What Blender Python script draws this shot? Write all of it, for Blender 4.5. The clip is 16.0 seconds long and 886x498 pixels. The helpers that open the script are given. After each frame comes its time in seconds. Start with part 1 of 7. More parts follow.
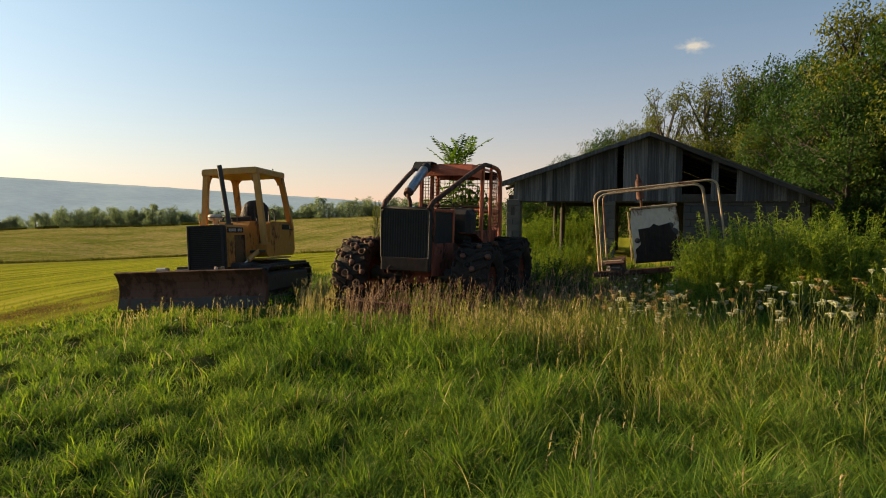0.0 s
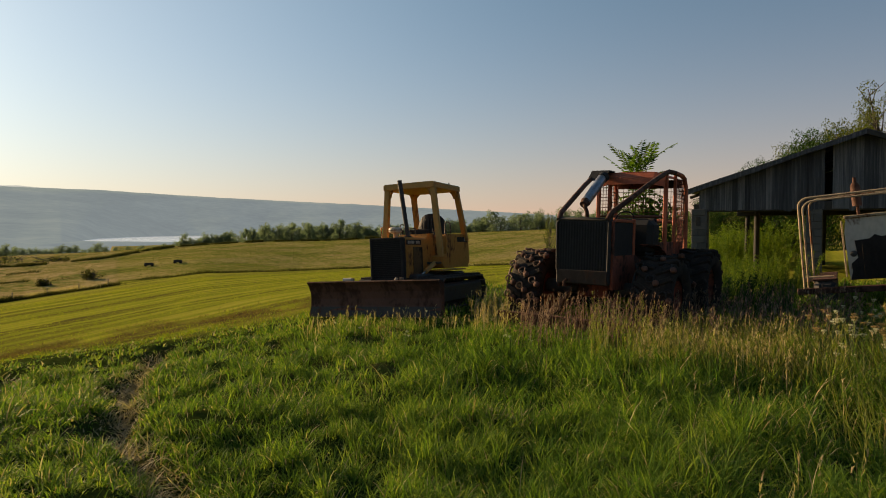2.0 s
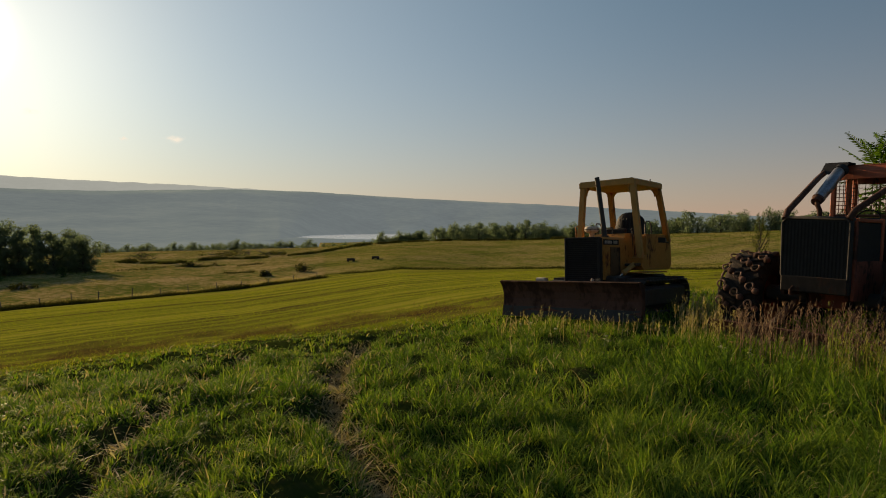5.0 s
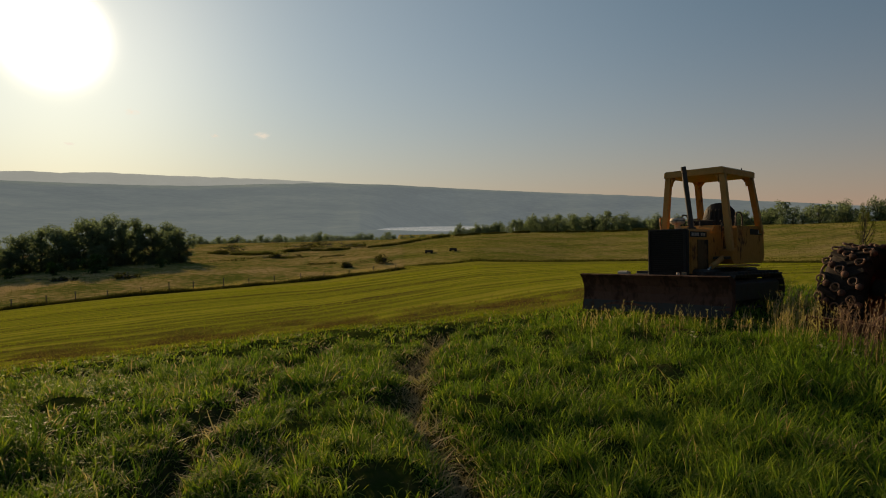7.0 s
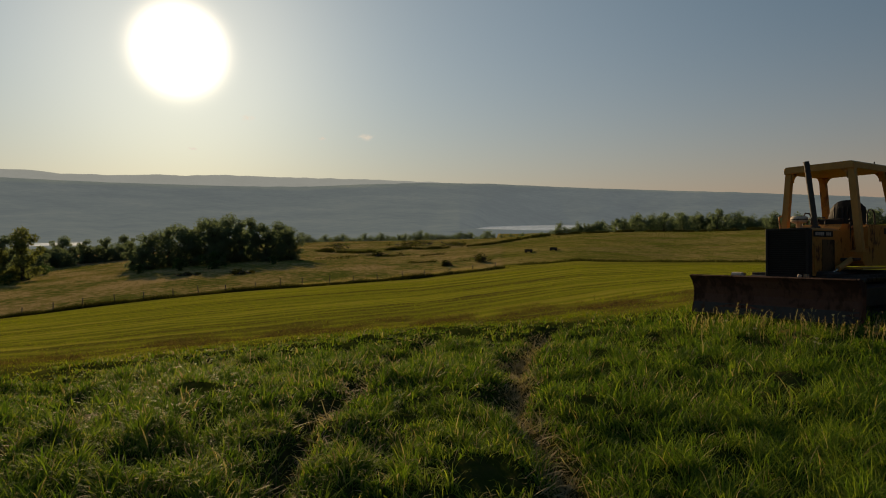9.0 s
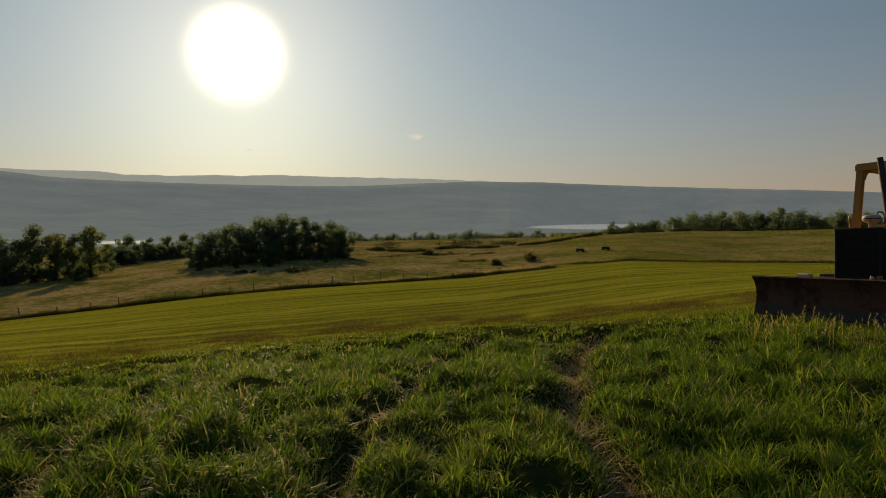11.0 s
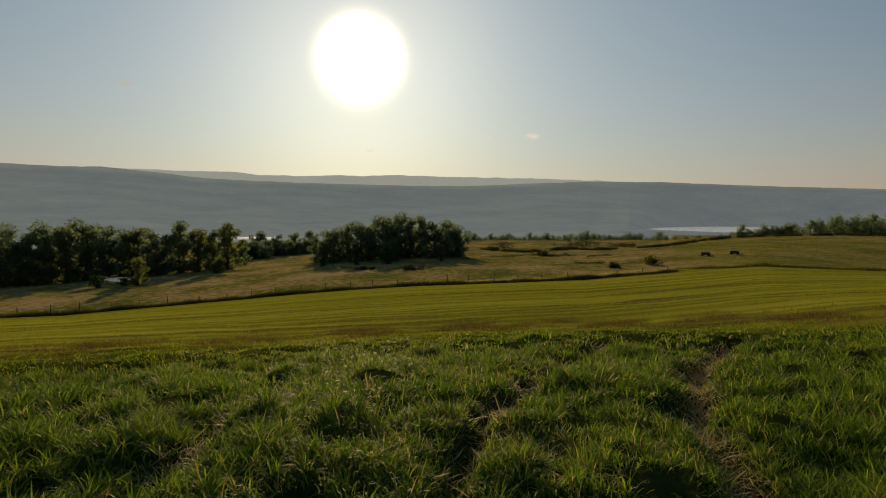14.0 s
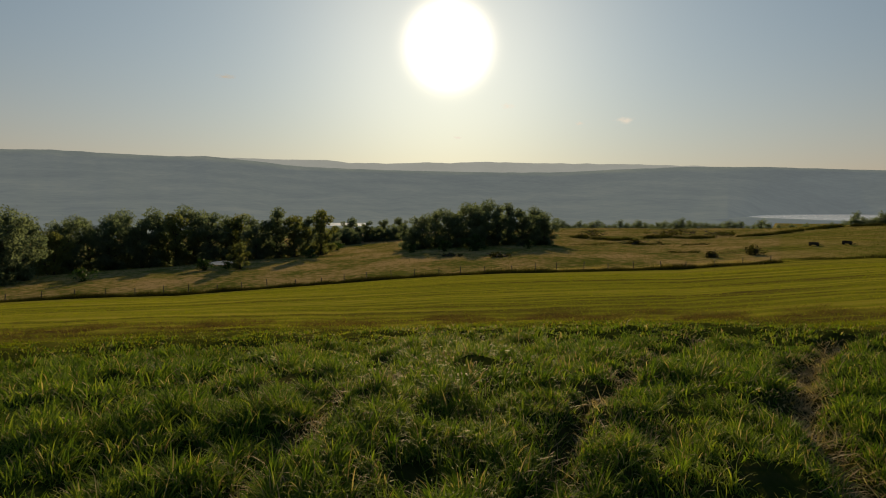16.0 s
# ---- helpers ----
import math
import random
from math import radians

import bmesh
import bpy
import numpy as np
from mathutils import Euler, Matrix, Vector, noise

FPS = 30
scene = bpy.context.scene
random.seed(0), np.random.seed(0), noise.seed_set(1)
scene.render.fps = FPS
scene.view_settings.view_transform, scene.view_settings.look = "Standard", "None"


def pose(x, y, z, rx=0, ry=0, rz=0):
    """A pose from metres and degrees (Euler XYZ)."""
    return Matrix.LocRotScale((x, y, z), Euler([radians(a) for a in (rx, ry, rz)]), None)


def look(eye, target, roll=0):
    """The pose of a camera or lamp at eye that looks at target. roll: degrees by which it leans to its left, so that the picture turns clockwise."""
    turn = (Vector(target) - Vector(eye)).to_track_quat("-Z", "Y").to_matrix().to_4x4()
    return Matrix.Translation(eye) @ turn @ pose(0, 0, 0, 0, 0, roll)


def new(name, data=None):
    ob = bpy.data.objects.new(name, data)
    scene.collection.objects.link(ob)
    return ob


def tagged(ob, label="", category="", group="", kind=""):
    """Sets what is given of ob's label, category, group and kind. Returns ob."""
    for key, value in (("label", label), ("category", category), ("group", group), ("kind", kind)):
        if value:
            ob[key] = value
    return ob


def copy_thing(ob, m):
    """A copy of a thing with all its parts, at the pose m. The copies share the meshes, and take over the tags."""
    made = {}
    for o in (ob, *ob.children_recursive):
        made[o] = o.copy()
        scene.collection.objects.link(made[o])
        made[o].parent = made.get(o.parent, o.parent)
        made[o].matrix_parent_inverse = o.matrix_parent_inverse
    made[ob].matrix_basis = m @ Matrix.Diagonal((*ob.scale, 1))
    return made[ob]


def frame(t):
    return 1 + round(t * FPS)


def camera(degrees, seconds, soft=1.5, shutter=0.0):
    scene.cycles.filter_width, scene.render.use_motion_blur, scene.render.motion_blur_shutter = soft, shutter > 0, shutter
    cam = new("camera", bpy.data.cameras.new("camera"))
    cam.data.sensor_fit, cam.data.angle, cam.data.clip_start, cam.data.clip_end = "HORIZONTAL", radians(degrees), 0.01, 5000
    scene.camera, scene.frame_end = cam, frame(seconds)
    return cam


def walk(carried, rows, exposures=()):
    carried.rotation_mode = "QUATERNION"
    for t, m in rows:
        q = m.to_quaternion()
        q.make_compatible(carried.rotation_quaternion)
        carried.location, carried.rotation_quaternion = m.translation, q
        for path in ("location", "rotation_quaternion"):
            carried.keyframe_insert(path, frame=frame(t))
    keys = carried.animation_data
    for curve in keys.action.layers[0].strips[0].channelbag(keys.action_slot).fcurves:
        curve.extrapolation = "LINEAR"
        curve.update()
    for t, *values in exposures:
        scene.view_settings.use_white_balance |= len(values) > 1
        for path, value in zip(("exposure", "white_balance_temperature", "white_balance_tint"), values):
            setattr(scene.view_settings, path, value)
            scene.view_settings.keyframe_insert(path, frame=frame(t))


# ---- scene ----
cam = camera(69.9, 16.0, soft=1.0)
PATH = [
    (0, (-0.646, -0.36, 1.778), (-0.542, 1.635, 1.671), 0.4),
    (0.5, (-0.611, -0.346, 1.806), (-0.652, 1.652, 1.72), 0.3),
    (1, (-0.614, -0.279, 1.749), (-0.769, 1.714, 1.678), 0.2),
    (1.5, (-0.641, -0.26, 1.755), (-0.943, 1.716, 1.687), 0.0),
    (2, (-0.716, -0.185, 1.751), (-1.146, 1.767, 1.684), -0.1),
    (2.5, (-0.782, -0.135, 1.739), (-1.332, 1.787, 1.682), 0.1),
    (3, (-0.857, -0.075, 1.731), (-1.552, 1.799, 1.669), -0.0),
    (3.5, (-0.895, -0.032, 1.723), (-1.657, 1.815, 1.647), 0.0),
    (4, (-0.903, -0.036, 1.725), (-1.735, 1.781, 1.644), -0.0),
    (4.5, (-0.942, -0.029, 1.72), (-1.85, 1.752, 1.648), 0.3),
    (7, (-0.982, -0.02, 1.728), (-2.157, 1.596, 1.633), 0.2),
    (7.5, (-0.998, -0.052, 1.728), (-2.247, 1.506, 1.63), 0.5),
    (8, (-1.024, -0.037, 1.717), (-2.362, 1.446, 1.618), 0.5),
    (8.5, (-1.026, -0.037, 1.714), (-2.418, 1.395, 1.614), 0.2),
    (9, (-0.976, -0.098, 1.727), (-2.388, 1.315, 1.628), 0.1),
    (11.5, (-1.036, -0.1, 1.732), (-2.587, 1.157, 1.626), 0.3),
    (12, (-1.032, -0.121, 1.731), (-2.617, 1.094, 1.623), 0.5),
    (12.5, (-1.035, -0.11, 1.735), (-2.656, 1.057, 1.634), 0.2),
    (13, (-1.016, -0.146, 1.737), (-2.677, 0.963, 1.64), 0.7),
    (13.5, (-1.001, -0.192, 1.735), (-2.697, 0.863, 1.637), 0.9),
    (14, (-0.983, -0.218, 1.745), (-2.709, 0.787, 1.64), 0.6),
    (14.5, (-0.979, -0.251, 1.755), (-2.737, 0.696, 1.643), 0.6),
    (15, (-0.898, -0.347, 1.786), (-2.685, 0.545, 1.668), 0.3),
    (15.5, (-0.892, -0.363, 1.776), (-2.706, 0.472, 1.652), 0.2),
    (16, (-0.842, -0.467, 1.8), (-2.686, 0.293, 1.651), 0.6),
]
walk(cam, [(t, look(eye, target, roll)) for t, eye, target, roll in PATH],
     [(0.0, 1.22, 8600, 13), (1.0, 1.0, 8650, 14), (2.0, 0.7, 8700, 15), (3.5, 0.34, 8800, 14), (4.5, 0.2, 8850, 14), (7.0, -0.13, 8900, 14), (9.0, -0.33, 8900, 14),
      (12.5, -0.18, 8900, 13.5), (16.0, -0.18, 8900, 13.5)])

# ---- world, sun ----
SUN_AZ, SUN_EL = 67.3, 13.5          # degrees from +y towards -x, degrees up
SUN_DIR = Vector((-math.sin(radians(SUN_AZ)) * math.cos(radians(SUN_EL)),
                  math.cos(radians(SUN_AZ)) * math.cos(radians(SUN_EL)), math.sin(radians(SUN_EL))))
SKY_STRENGTH, SUN_STRENGTH = 0.062, 5.0


def node(tree, kind, **values):
    n = tree.nodes.new(kind)
    for key, value in values.items():
        if key == "op":
            n.operation = value
        elif key == "blend":
            n.blend_type = value
        else:
            n.inputs[int(key[1:])].default_value = value
    return n


def calc(tree, op, a, b=None, c=None):
    n = tree.nodes.new("ShaderNodeMath")
    n.operation = op
    for i, x in enumerate((a, b, c)):
        if x is None:
            continue
        if isinstance(x, (int, float)):
            n.inputs[i].default_value = x
        else:
            tree.links.new(x, n.inputs[i])
    return n.outputs[0]


def build_world():
    world = bpy.data.worlds.new("sky")
    scene.world = world
    world.use_nodes = True
    tr = world.node_tree
    tr.nodes.clear()
    out = tr.nodes.new("ShaderNodeOutputWorld")
    sky = tr.nodes.new("ShaderNodeTexSky")
    sky.sky_type = "NISHITA"
    sky.sun_disc = False
    sky.sun_elevation, sky.sun_rotation = radians(SUN_EL), radians(-SUN_AZ)
    sky.air_density, sky.dust_density, sky.ozone_density, sky.altitude = 1.0, 0.25, 2.4, 200
    base = tr.nodes.new("ShaderNodeBackground")
    blue = tr.nodes.new("ShaderNodeMix")
    blue.data_type, blue.blend_type = "RGBA", "MULTIPLY"
    blue.inputs[0].default_value = 1.0
    blue.inputs[7].default_value = (0.55, 0.935, 1.17, 1)
    tr.links.new(sky.outputs[0], blue.inputs[6])
    tr.links.new(blue.outputs[2], base.inputs[0])
    # haze: a bright aureole round the sun and a pale band over the horizon
    coord = tr.nodes.new("ShaderNodeTexCoord")
    dot = tr.nodes.new("ShaderNodeVectorMath")
    dot.operation = "DOT_PRODUCT"
    dot.inputs[1].default_value = SUN_DIR
    tr.links.new(coord.outputs["Generated"], dot.inputs[0])
    off = calc(tr, "SUBTRACT", 1.0, dot.outputs["Value"])
    sep = tr.nodes.new("ShaderNodeSeparateXYZ")
    tr.links.new(coord.outputs["Generated"], sep.inputs[0])
    up = calc(tr, "ABSOLUTE", sep.outputs[2])
    # thick summer haze veils the clear sky's own glow low over the horizon
    veil = calc(tr, "EXPONENT", calc(tr, "DIVIDE", up, -0.14))
    tr.links.new(calc(tr, "MULTIPLY", SKY_STRENGTH, calc(tr, "SUBTRACT", 1.0, calc(tr, "MULTIPLY", veil, 0.8))), base.inputs[1])

    def glow(colour, strength, power):
        bg = tr.nodes.new("ShaderNodeBackground")
        bg.inputs[0].default_value = (*colour, 1)
        tr.links.new(calc(tr, "MULTIPLY", strength, calc(tr, "EXPONENT", power)), bg.inputs[1])
        return bg
    parts = [base,
             glow((1.0, 0.95, 0.86), 20.0, calc(tr, "DIVIDE", off, -0.00055)),
             glow((1.0, 0.90, 0.80), 0.30, calc(tr, "DIVIDE", off, -0.02)),
             glow((1.0, 0.955, 0.93), 0.20, calc(tr, "DIVIDE", off, -0.20)),
             glow((1.0, 0.565, 0.52), 0.33, calc(tr, "DIVIDE", up, -0.125)),
             glow((0.36, 0.86, 0.98), 0.068, calc(tr, "MULTIPLY", off, -1.0))]
    last = parts[0].outputs[0]
    for p in parts[1:]:
        add = tr.nodes.new("ShaderNodeAddShader")
        tr.links.new(last, add.inputs[0])
        tr.links.new(p.outputs[0], add.inputs[1])
        last = add.outputs[0]
    tr.links.new(last, out.inputs[0])


build_world()
sun_data = bpy.data.lights.new("sun", "SUN")
sun_data.energy, sun_data.angle, sun_data.color = SUN_STRENGTH, radians(0.6), (1.0, 0.80, 0.55)
sun = new("sun", sun_data)
sun.matrix_world = Matrix.Translation((-60, 25, 40)) @ (-SUN_DIR).to_track_quat("-Z", "Y").to_matrix().to_4x4()


# ---- materials ----
def shade(name, colours, rough=0.8, metal=0.0, scale=6.0, fine=60.0, bump=0.3, depth=0.01, contrast=1.0,
          stretch=(1, 1, 1), random_by="", through_light=0.0, spec=0.5, glow=None, coord="Object", shine=(1.65, 1.9, 0.8)):
    """A surface from two or three colours mixed by two scales of noise, with relief."""
    m = bpy.data.materials.new(name)
    m.use_nodes = True
    tr = m.node_tree
    tr.nodes.clear()
    out = tr.nodes.new("ShaderNodeOutputMaterial")
    p = tr.nodes.new("ShaderNodeBsdfPrincipled")
    tc = tr.nodes.new("ShaderNodeTexCoord")
    mp = tr.nodes.new("ShaderNodeMapping")
    mp.inputs["Scale"].default_value = stretch
    tr.links.new(tc.outputs[coord], mp.inputs[0])
    n1 = tr.nodes.new("ShaderNodeTexNoise")
    n1.inputs["Scale"].default_value, n1.inputs["Detail"].default_value = scale, 5
    n2 = tr.nodes.new("ShaderNodeTexNoise")
    n2.inputs["Scale"].default_value, n2.inputs["Detail"].default_value = fine, 3
    for n in (n1, n2):
        tr.links.new(mp.outputs[0], n.inputs["Vector"])
    f = calc(tr, "ADD", calc(tr, "MULTIPLY", n1.outputs[0], 0.65), calc(tr, "MULTIPLY", n2.outputs[0], 0.35))
    f = calc(tr, "ADD", calc(tr, "MULTIPLY", calc(tr, "SUBTRACT", f, 0.5), 3.0 * contrast), 0.5)
    if random_by:
        if random_by == "island":
            r = tr.nodes.new("ShaderNodeNewGeometry").outputs["Random Per Island"]
        else:
            r = tr.nodes.new("ShaderNodeObjectInfo").outputs["Random"]
        f = calc(tr, "ADD", calc(tr, "MULTIPLY", f, 0.4), calc(tr, "MULTIPLY", r, 0.6))
    ramp = tr.nodes.new("ShaderNodeValToRGB")
    el = ramp.color_ramp.elements
    while len(el) < len(colours):
        el.new(0.5)
    for i, c in enumerate(colours):
        el[i].position = i / (len(colours) - 1)
        el[i].color = (*c, 1)
    tr.links.new(f, ramp.inputs[0])
    tr.links.new(ramp.outputs[0], p.inputs["Base Color"])
    p.inputs["Metallic"].default_value = metal
    p.inputs["Specular IOR Level"].default_value = spec
    rr = calc(tr, "ADD", rough - 0.1, calc(tr, "MULTIPLY", n2.outputs[0], 0.2))
    tr.links.new(rr, p.inputs["Roughness"])
    if bump:
        b = tr.nodes.new("ShaderNodeBump")
        b.inputs["Strength"].default_value, b.inputs["Distance"].default_value = bump, depth
        tr.links.new(f, b.inputs["Height"])
        tr.links.new(b.outputs[0], p.inputs["Normal"])
    last = p.outputs[0]
    if through_light:
        t = tr.nodes.new("ShaderNodeBsdfTranslucent")
        tint = tr.nodes.new("ShaderNodeMix")
        tint.data_type, tint.blend_type = "RGBA", "MULTIPLY"
        tint.inputs[0].default_value = 1.0
        tint.inputs[7].default_value = (*shine, 1)
        tr.links.new(ramp.outputs[0], tint.inputs[6])
        tr.links.new(tint.outputs[2], t.inputs[0])
        mx = tr.nodes.new("ShaderNodeMixShader")
        mx.inputs[0].default_value = through_light
        tr.links.new(last, mx.inputs[1])
        tr.links.new(t.outputs[0], mx.inputs[2])
        last = mx.outputs[0]
    # emission, standing in for haze on the far hills and brightness on water
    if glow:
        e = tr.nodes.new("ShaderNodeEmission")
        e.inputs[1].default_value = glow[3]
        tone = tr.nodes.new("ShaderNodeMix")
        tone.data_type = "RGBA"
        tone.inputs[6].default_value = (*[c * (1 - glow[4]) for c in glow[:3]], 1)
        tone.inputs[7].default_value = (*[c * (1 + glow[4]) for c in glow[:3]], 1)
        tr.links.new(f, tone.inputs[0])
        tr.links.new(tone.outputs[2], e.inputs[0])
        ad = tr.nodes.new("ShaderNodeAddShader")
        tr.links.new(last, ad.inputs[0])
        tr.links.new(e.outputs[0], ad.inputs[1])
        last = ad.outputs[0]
    tr.links.new(last, out.inputs[0])
    return m


M_GRASS = shade("grass_blade", [(0.016, 0.042, 0.012), (0.080, 0.158, 0.029), (0.26, 0.32, 0.072)], 0.5, scale=0.6, fine=2.6,
                bump=0, random_by="island", through_light=0.38, spec=0.012, shine=(1.75, 1.75, 0.75))
M_STRAW = shade("straw", [(0.17, 0.12, 0.06), (0.33, 0.25, 0.14), (0.50, 0.42, 0.28)], 0.6, scale=2, fine=9, bump=0,
                random_by="island", through_light=0.3, spec=0.08)
M_RUSTWEED = shade("dry_weed", [(0.07, 0.046, 0.04), (0.15, 0.105, 0.085), (0.36, 0.28, 0.21)], 0.8, scale=2, fine=9, bump=0,
                   random_by="island", through_light=0.38, spec=0.03, shine=(1.6, 1.5, 1.1))
M_LEAF = shade("leaf", [(0.015, 0.038, 0.011), (0.024, 0.056, 0.015), (0.044, 0.080, 0.020)], 0.6, scale=0.5, fine=2, bump=0,
               random_by="island", through_light=0.36, spec=0.1)
M_LEAF_YELLOW = shade("leaf_yellowing", [(0.045, 0.060, 0.011), (0.075, 0.090, 0.016), (0.12, 0.122, 0.024)], 0.6, scale=0.5, fine=2,
                      bump=0, random_by="island", through_light=0.28, spec=0.1)
M_LEAF_BRIGHT = shade("leaf_bright", [(0.045, 0.09, 0.014), (0.12, 0.18, 0.026), (0.29, 0.31, 0.05)], 0.6, scale=0.7, fine=3,
                      bump=0, random_by="island", through_light=0.4, spec=0.1)
M_BARK = shade("bark", [(0.03, 0.025, 0.02), (0.075, 0.062, 0.05)], 0.9, scale=4, fine=25, bump=0.6, depth=0.03, stretch=(3, 3, 0.6))


# ---- mesh building ----
class Geo:
    """Collects vertices and faces, piece by piece, into one mesh."""

    def __init__(self):
        self.v, self.f, self.s = [], [], []

    def add(self, verts, faces, smooth=False, m=None):
        k = len(self.v)
        self.v += [tuple(m @ Vector(p)) for p in verts] if m is not None else [tuple(p) for p in verts]
        self.f += [tuple(i + k for i in f) for f in faces]
        self.s += [smooth] * len(faces)
        return self

    def box(self, c, s, bevel=0.01, m=None):
        """A box with chamfered edges: centre c, full size s."""
        h = [x / 2 for x in s]
        b = min(bevel, *[x * 0.45 for x in h])
        verts, idx = [], {}
        for sx in (-1, 1):
            for sy in (-1, 1):
                for sz in (-1, 1):
                    for a in range(3):
                        p = [sx * (h[0] - b), sy * (h[1] - b), sz * (h[2] - b)]
                        p[a] = (sx, sy, sz)[a] * h[a]
                        idx[sx, sy, sz, a] = len(verts)
                        verts.append((c[0] + p[0], c[1] + p[1], c[2] + p[2]))
        faces = []
        for a in range(3):
            o = [i for i in range(3) if i != a]
            for sa in (-1, 1):
                ring = []
                for s1, s2 in ((-1, -1), (1, -1), (1, 1), (-1, 1)):
                    k = [0, 0, 0]
                    k[a], k[o[0]], k[o[1]] = sa, s1, s2
                    ring.append(idx[(*k, a)])
                faces.append(ring if (sa > 0) == (a != 1) else ring[::-1])
            for s1 in (-1, 1):
                for s2 in (-1, 1):
                    k0, k1 = [0, 0, 0], [0, 0, 0]
                    k0[a], k0[o[0]], k0[o[1]] = -1, s1, s2
                    k1[a], k1[o[0]], k1[o[1]] = 1, s1, s2
                    faces.append([idx[(*k0, o[0])], idx[(*k1, o[0])], idx[(*k1, o[1])], idx[(*k0, o[1])]])
        for sx in (-1, 1):
            for sy in (-1, 1):
                for sz in (-1, 1):
                    faces.append([idx[sx, sy, sz, a] for a in range(3)])
        return self.add(verts, faces, False, m)

    def prism(self, poly, lo, hi, axis="x", m=None):
        """A polygon (its two other coordinates) drawn out along an axis."""
        def at(p, d):
            return {"x": (d, p[0], p[1]), "y": (p[0], d, p[1]), "z": (p[0], p[1], d)}[axis]
        n = len(poly)
        verts = [at(p, lo) for p in poly] + [at(p, hi) for p in poly]
        faces = [list(range(n))[::-1], list(range(n, 2 * n))] + [[i, (i + 1) % n, n + (i + 1) % n, n + i] for i in range(n)]
        return self.add(verts, faces, False, m)

    def tube(self, pts, r, n=10, closed=False, m=None, caps=True):
        """A round bar along points; r one radius or one a point."""
        pts = [Vector(p) for p in pts]
        rr = r if isinstance(r, (list, tuple)) else [r] * len(pts)
        verts, faces = [], []
        side = None
        for i, p in enumerate(pts):
            a, b = pts[max(i - 1, 0)], pts[min(i + 1, len(pts) - 1)]
            if closed:
                a, b = pts[i - 1], pts[(i + 1) % len(pts)]
            d = (b - a).normalized()
            if side is None:
                side = d.orthogonal().normalized()
            side = (side - d * side.dot(d)).normalized()
            up = d.cross(side)
            for k in range(n):
                w = 2 * math.pi * k / n
                verts.append(p + rr[i] * (math.cos(w) * side + math.sin(w) * up))
        rings = len(pts)
        for i in range(rings if closed else rings - 1):
            j = (i + 1) % rings
            for k in range(n):
                faces.append([i * n + k, i * n + (k + 1) % n, j * n + (k + 1) % n, j * n + k])
        self.add(verts, faces, True, m)
        if caps and not closed:
            self.add(verts[:n], [list(range(n))[::-1]], False, m)
            self.add(verts[-n:], [list(range(n))], False, m)
        return self

    def lathe(self, prof, n=24, m=None, smooth=True):
        """Profile points (radius, height) turned round z."""
        verts, faces = [], []
        for r, z in prof:
            for k in range(n):
                w = 2 * math.pi * k / n
                verts.append((r * math.cos(w), r * math.sin(w), z))
        for i in range(len(prof) - 1):
            for k in range(n):
                faces.append([i * n + k, i * n + (k + 1) % n, (i + 1) * n + (k + 1) % n, (i + 1) * n + k])
        return self.add(verts, faces, smooth, m)

    def sheet(self, pts, thick, m=None):
        """A bent plate: rows of points, given a thickness along -normal of each face (approximate)."""
        rows, cols = len(pts), len(pts[0])
        flat = [Vector(p) for row in pts for p in row]
        nor = []
        for i in range(rows):
            for j in range(cols):
                a = flat[min(i + 1, rows - 1) * cols + j] - flat[max(i - 1, 0) * cols + j]
                b = flat[i * cols + min(j + 1, cols - 1)] - flat[i * cols + max(j - 1, 0)]
                nor.append(a.cross(b).normalized())
        back = [p - n * thick for p, n in zip(flat, nor)]
        k = rows * cols
        faces = []
        for i in range(rows - 1):
            for j in range(cols - 1):
                q = [i * cols + j, i * cols + j + 1, (i + 1) * cols + j + 1, (i + 1) * cols + j]
                faces += [q[::-1], [x + k for x in q]]
        edge = [j for j in range(cols)] + [i * cols + cols - 1 for i in range(1, rows)] + \
               [(rows - 1) * cols + j for j in range(cols - 2, -1, -1)] + [i * cols for i in range(rows - 2, 0, -1)]
        for a, b in zip(edge, edge[1:] + edge[:1]):
            faces.append([a, b, b + k, a + k])
        return self.add(flat + back, faces, False, m)

    def mesh(self, name, material):
        me = bpy.data.meshes.new(name)
        me.from_pydata(self.v, [], self.f)
        me.polygons.foreach_set("use_smooth", self.s)
        me.materials.append(material)
        me.update()
        return me


def part(name, geo, material, parent=None, label="", at=None):
    """Links a Geo as one mesh object under a thing or a part."""
    ob = new(name, geo.mesh(name, material) if isinstance(geo, Geo) else geo)
    if parent is not None:
        ob.parent = parent
    if at is not None:
        ob.matrix_basis = at
    if label:
        tagged(ob, label)
    return ob


def thing(name, m, label, category, group="", kind=""):
    ob = new(name)
    ob.matrix_basis = m
    ob.empty_display_size = 0.2
    return tagged(ob, label, category, group, kind)


def arrays_mesh(name, verts, faces, material, smooth=False):
    """A mesh from numpy arrays: verts (n, 3), faces (k, 3 or 4)."""
    me = bpy.data.meshes.new(name)
    me.vertices.add(len(verts))
    me.vertices.foreach_set("co", np.asarray(verts, np.float32).ravel())
    k, w = faces.shape
    me.loops.add(k * w)
    me.loops.foreach_set("vertex_index", faces.astype(np.int32).ravel())
    me.polygons.add(k)
    me.polygons.foreach_set("loop_start", np.arange(0, k * w, w, dtype=np.int32))
    me.polygons.foreach_set("loop_total", np.full(k, w, np.int32))
    me.polygons.foreach_set("use_smooth", np.full(k, smooth))
    me.materials.append(material)
    me.update(calc_edges=True)
    return me

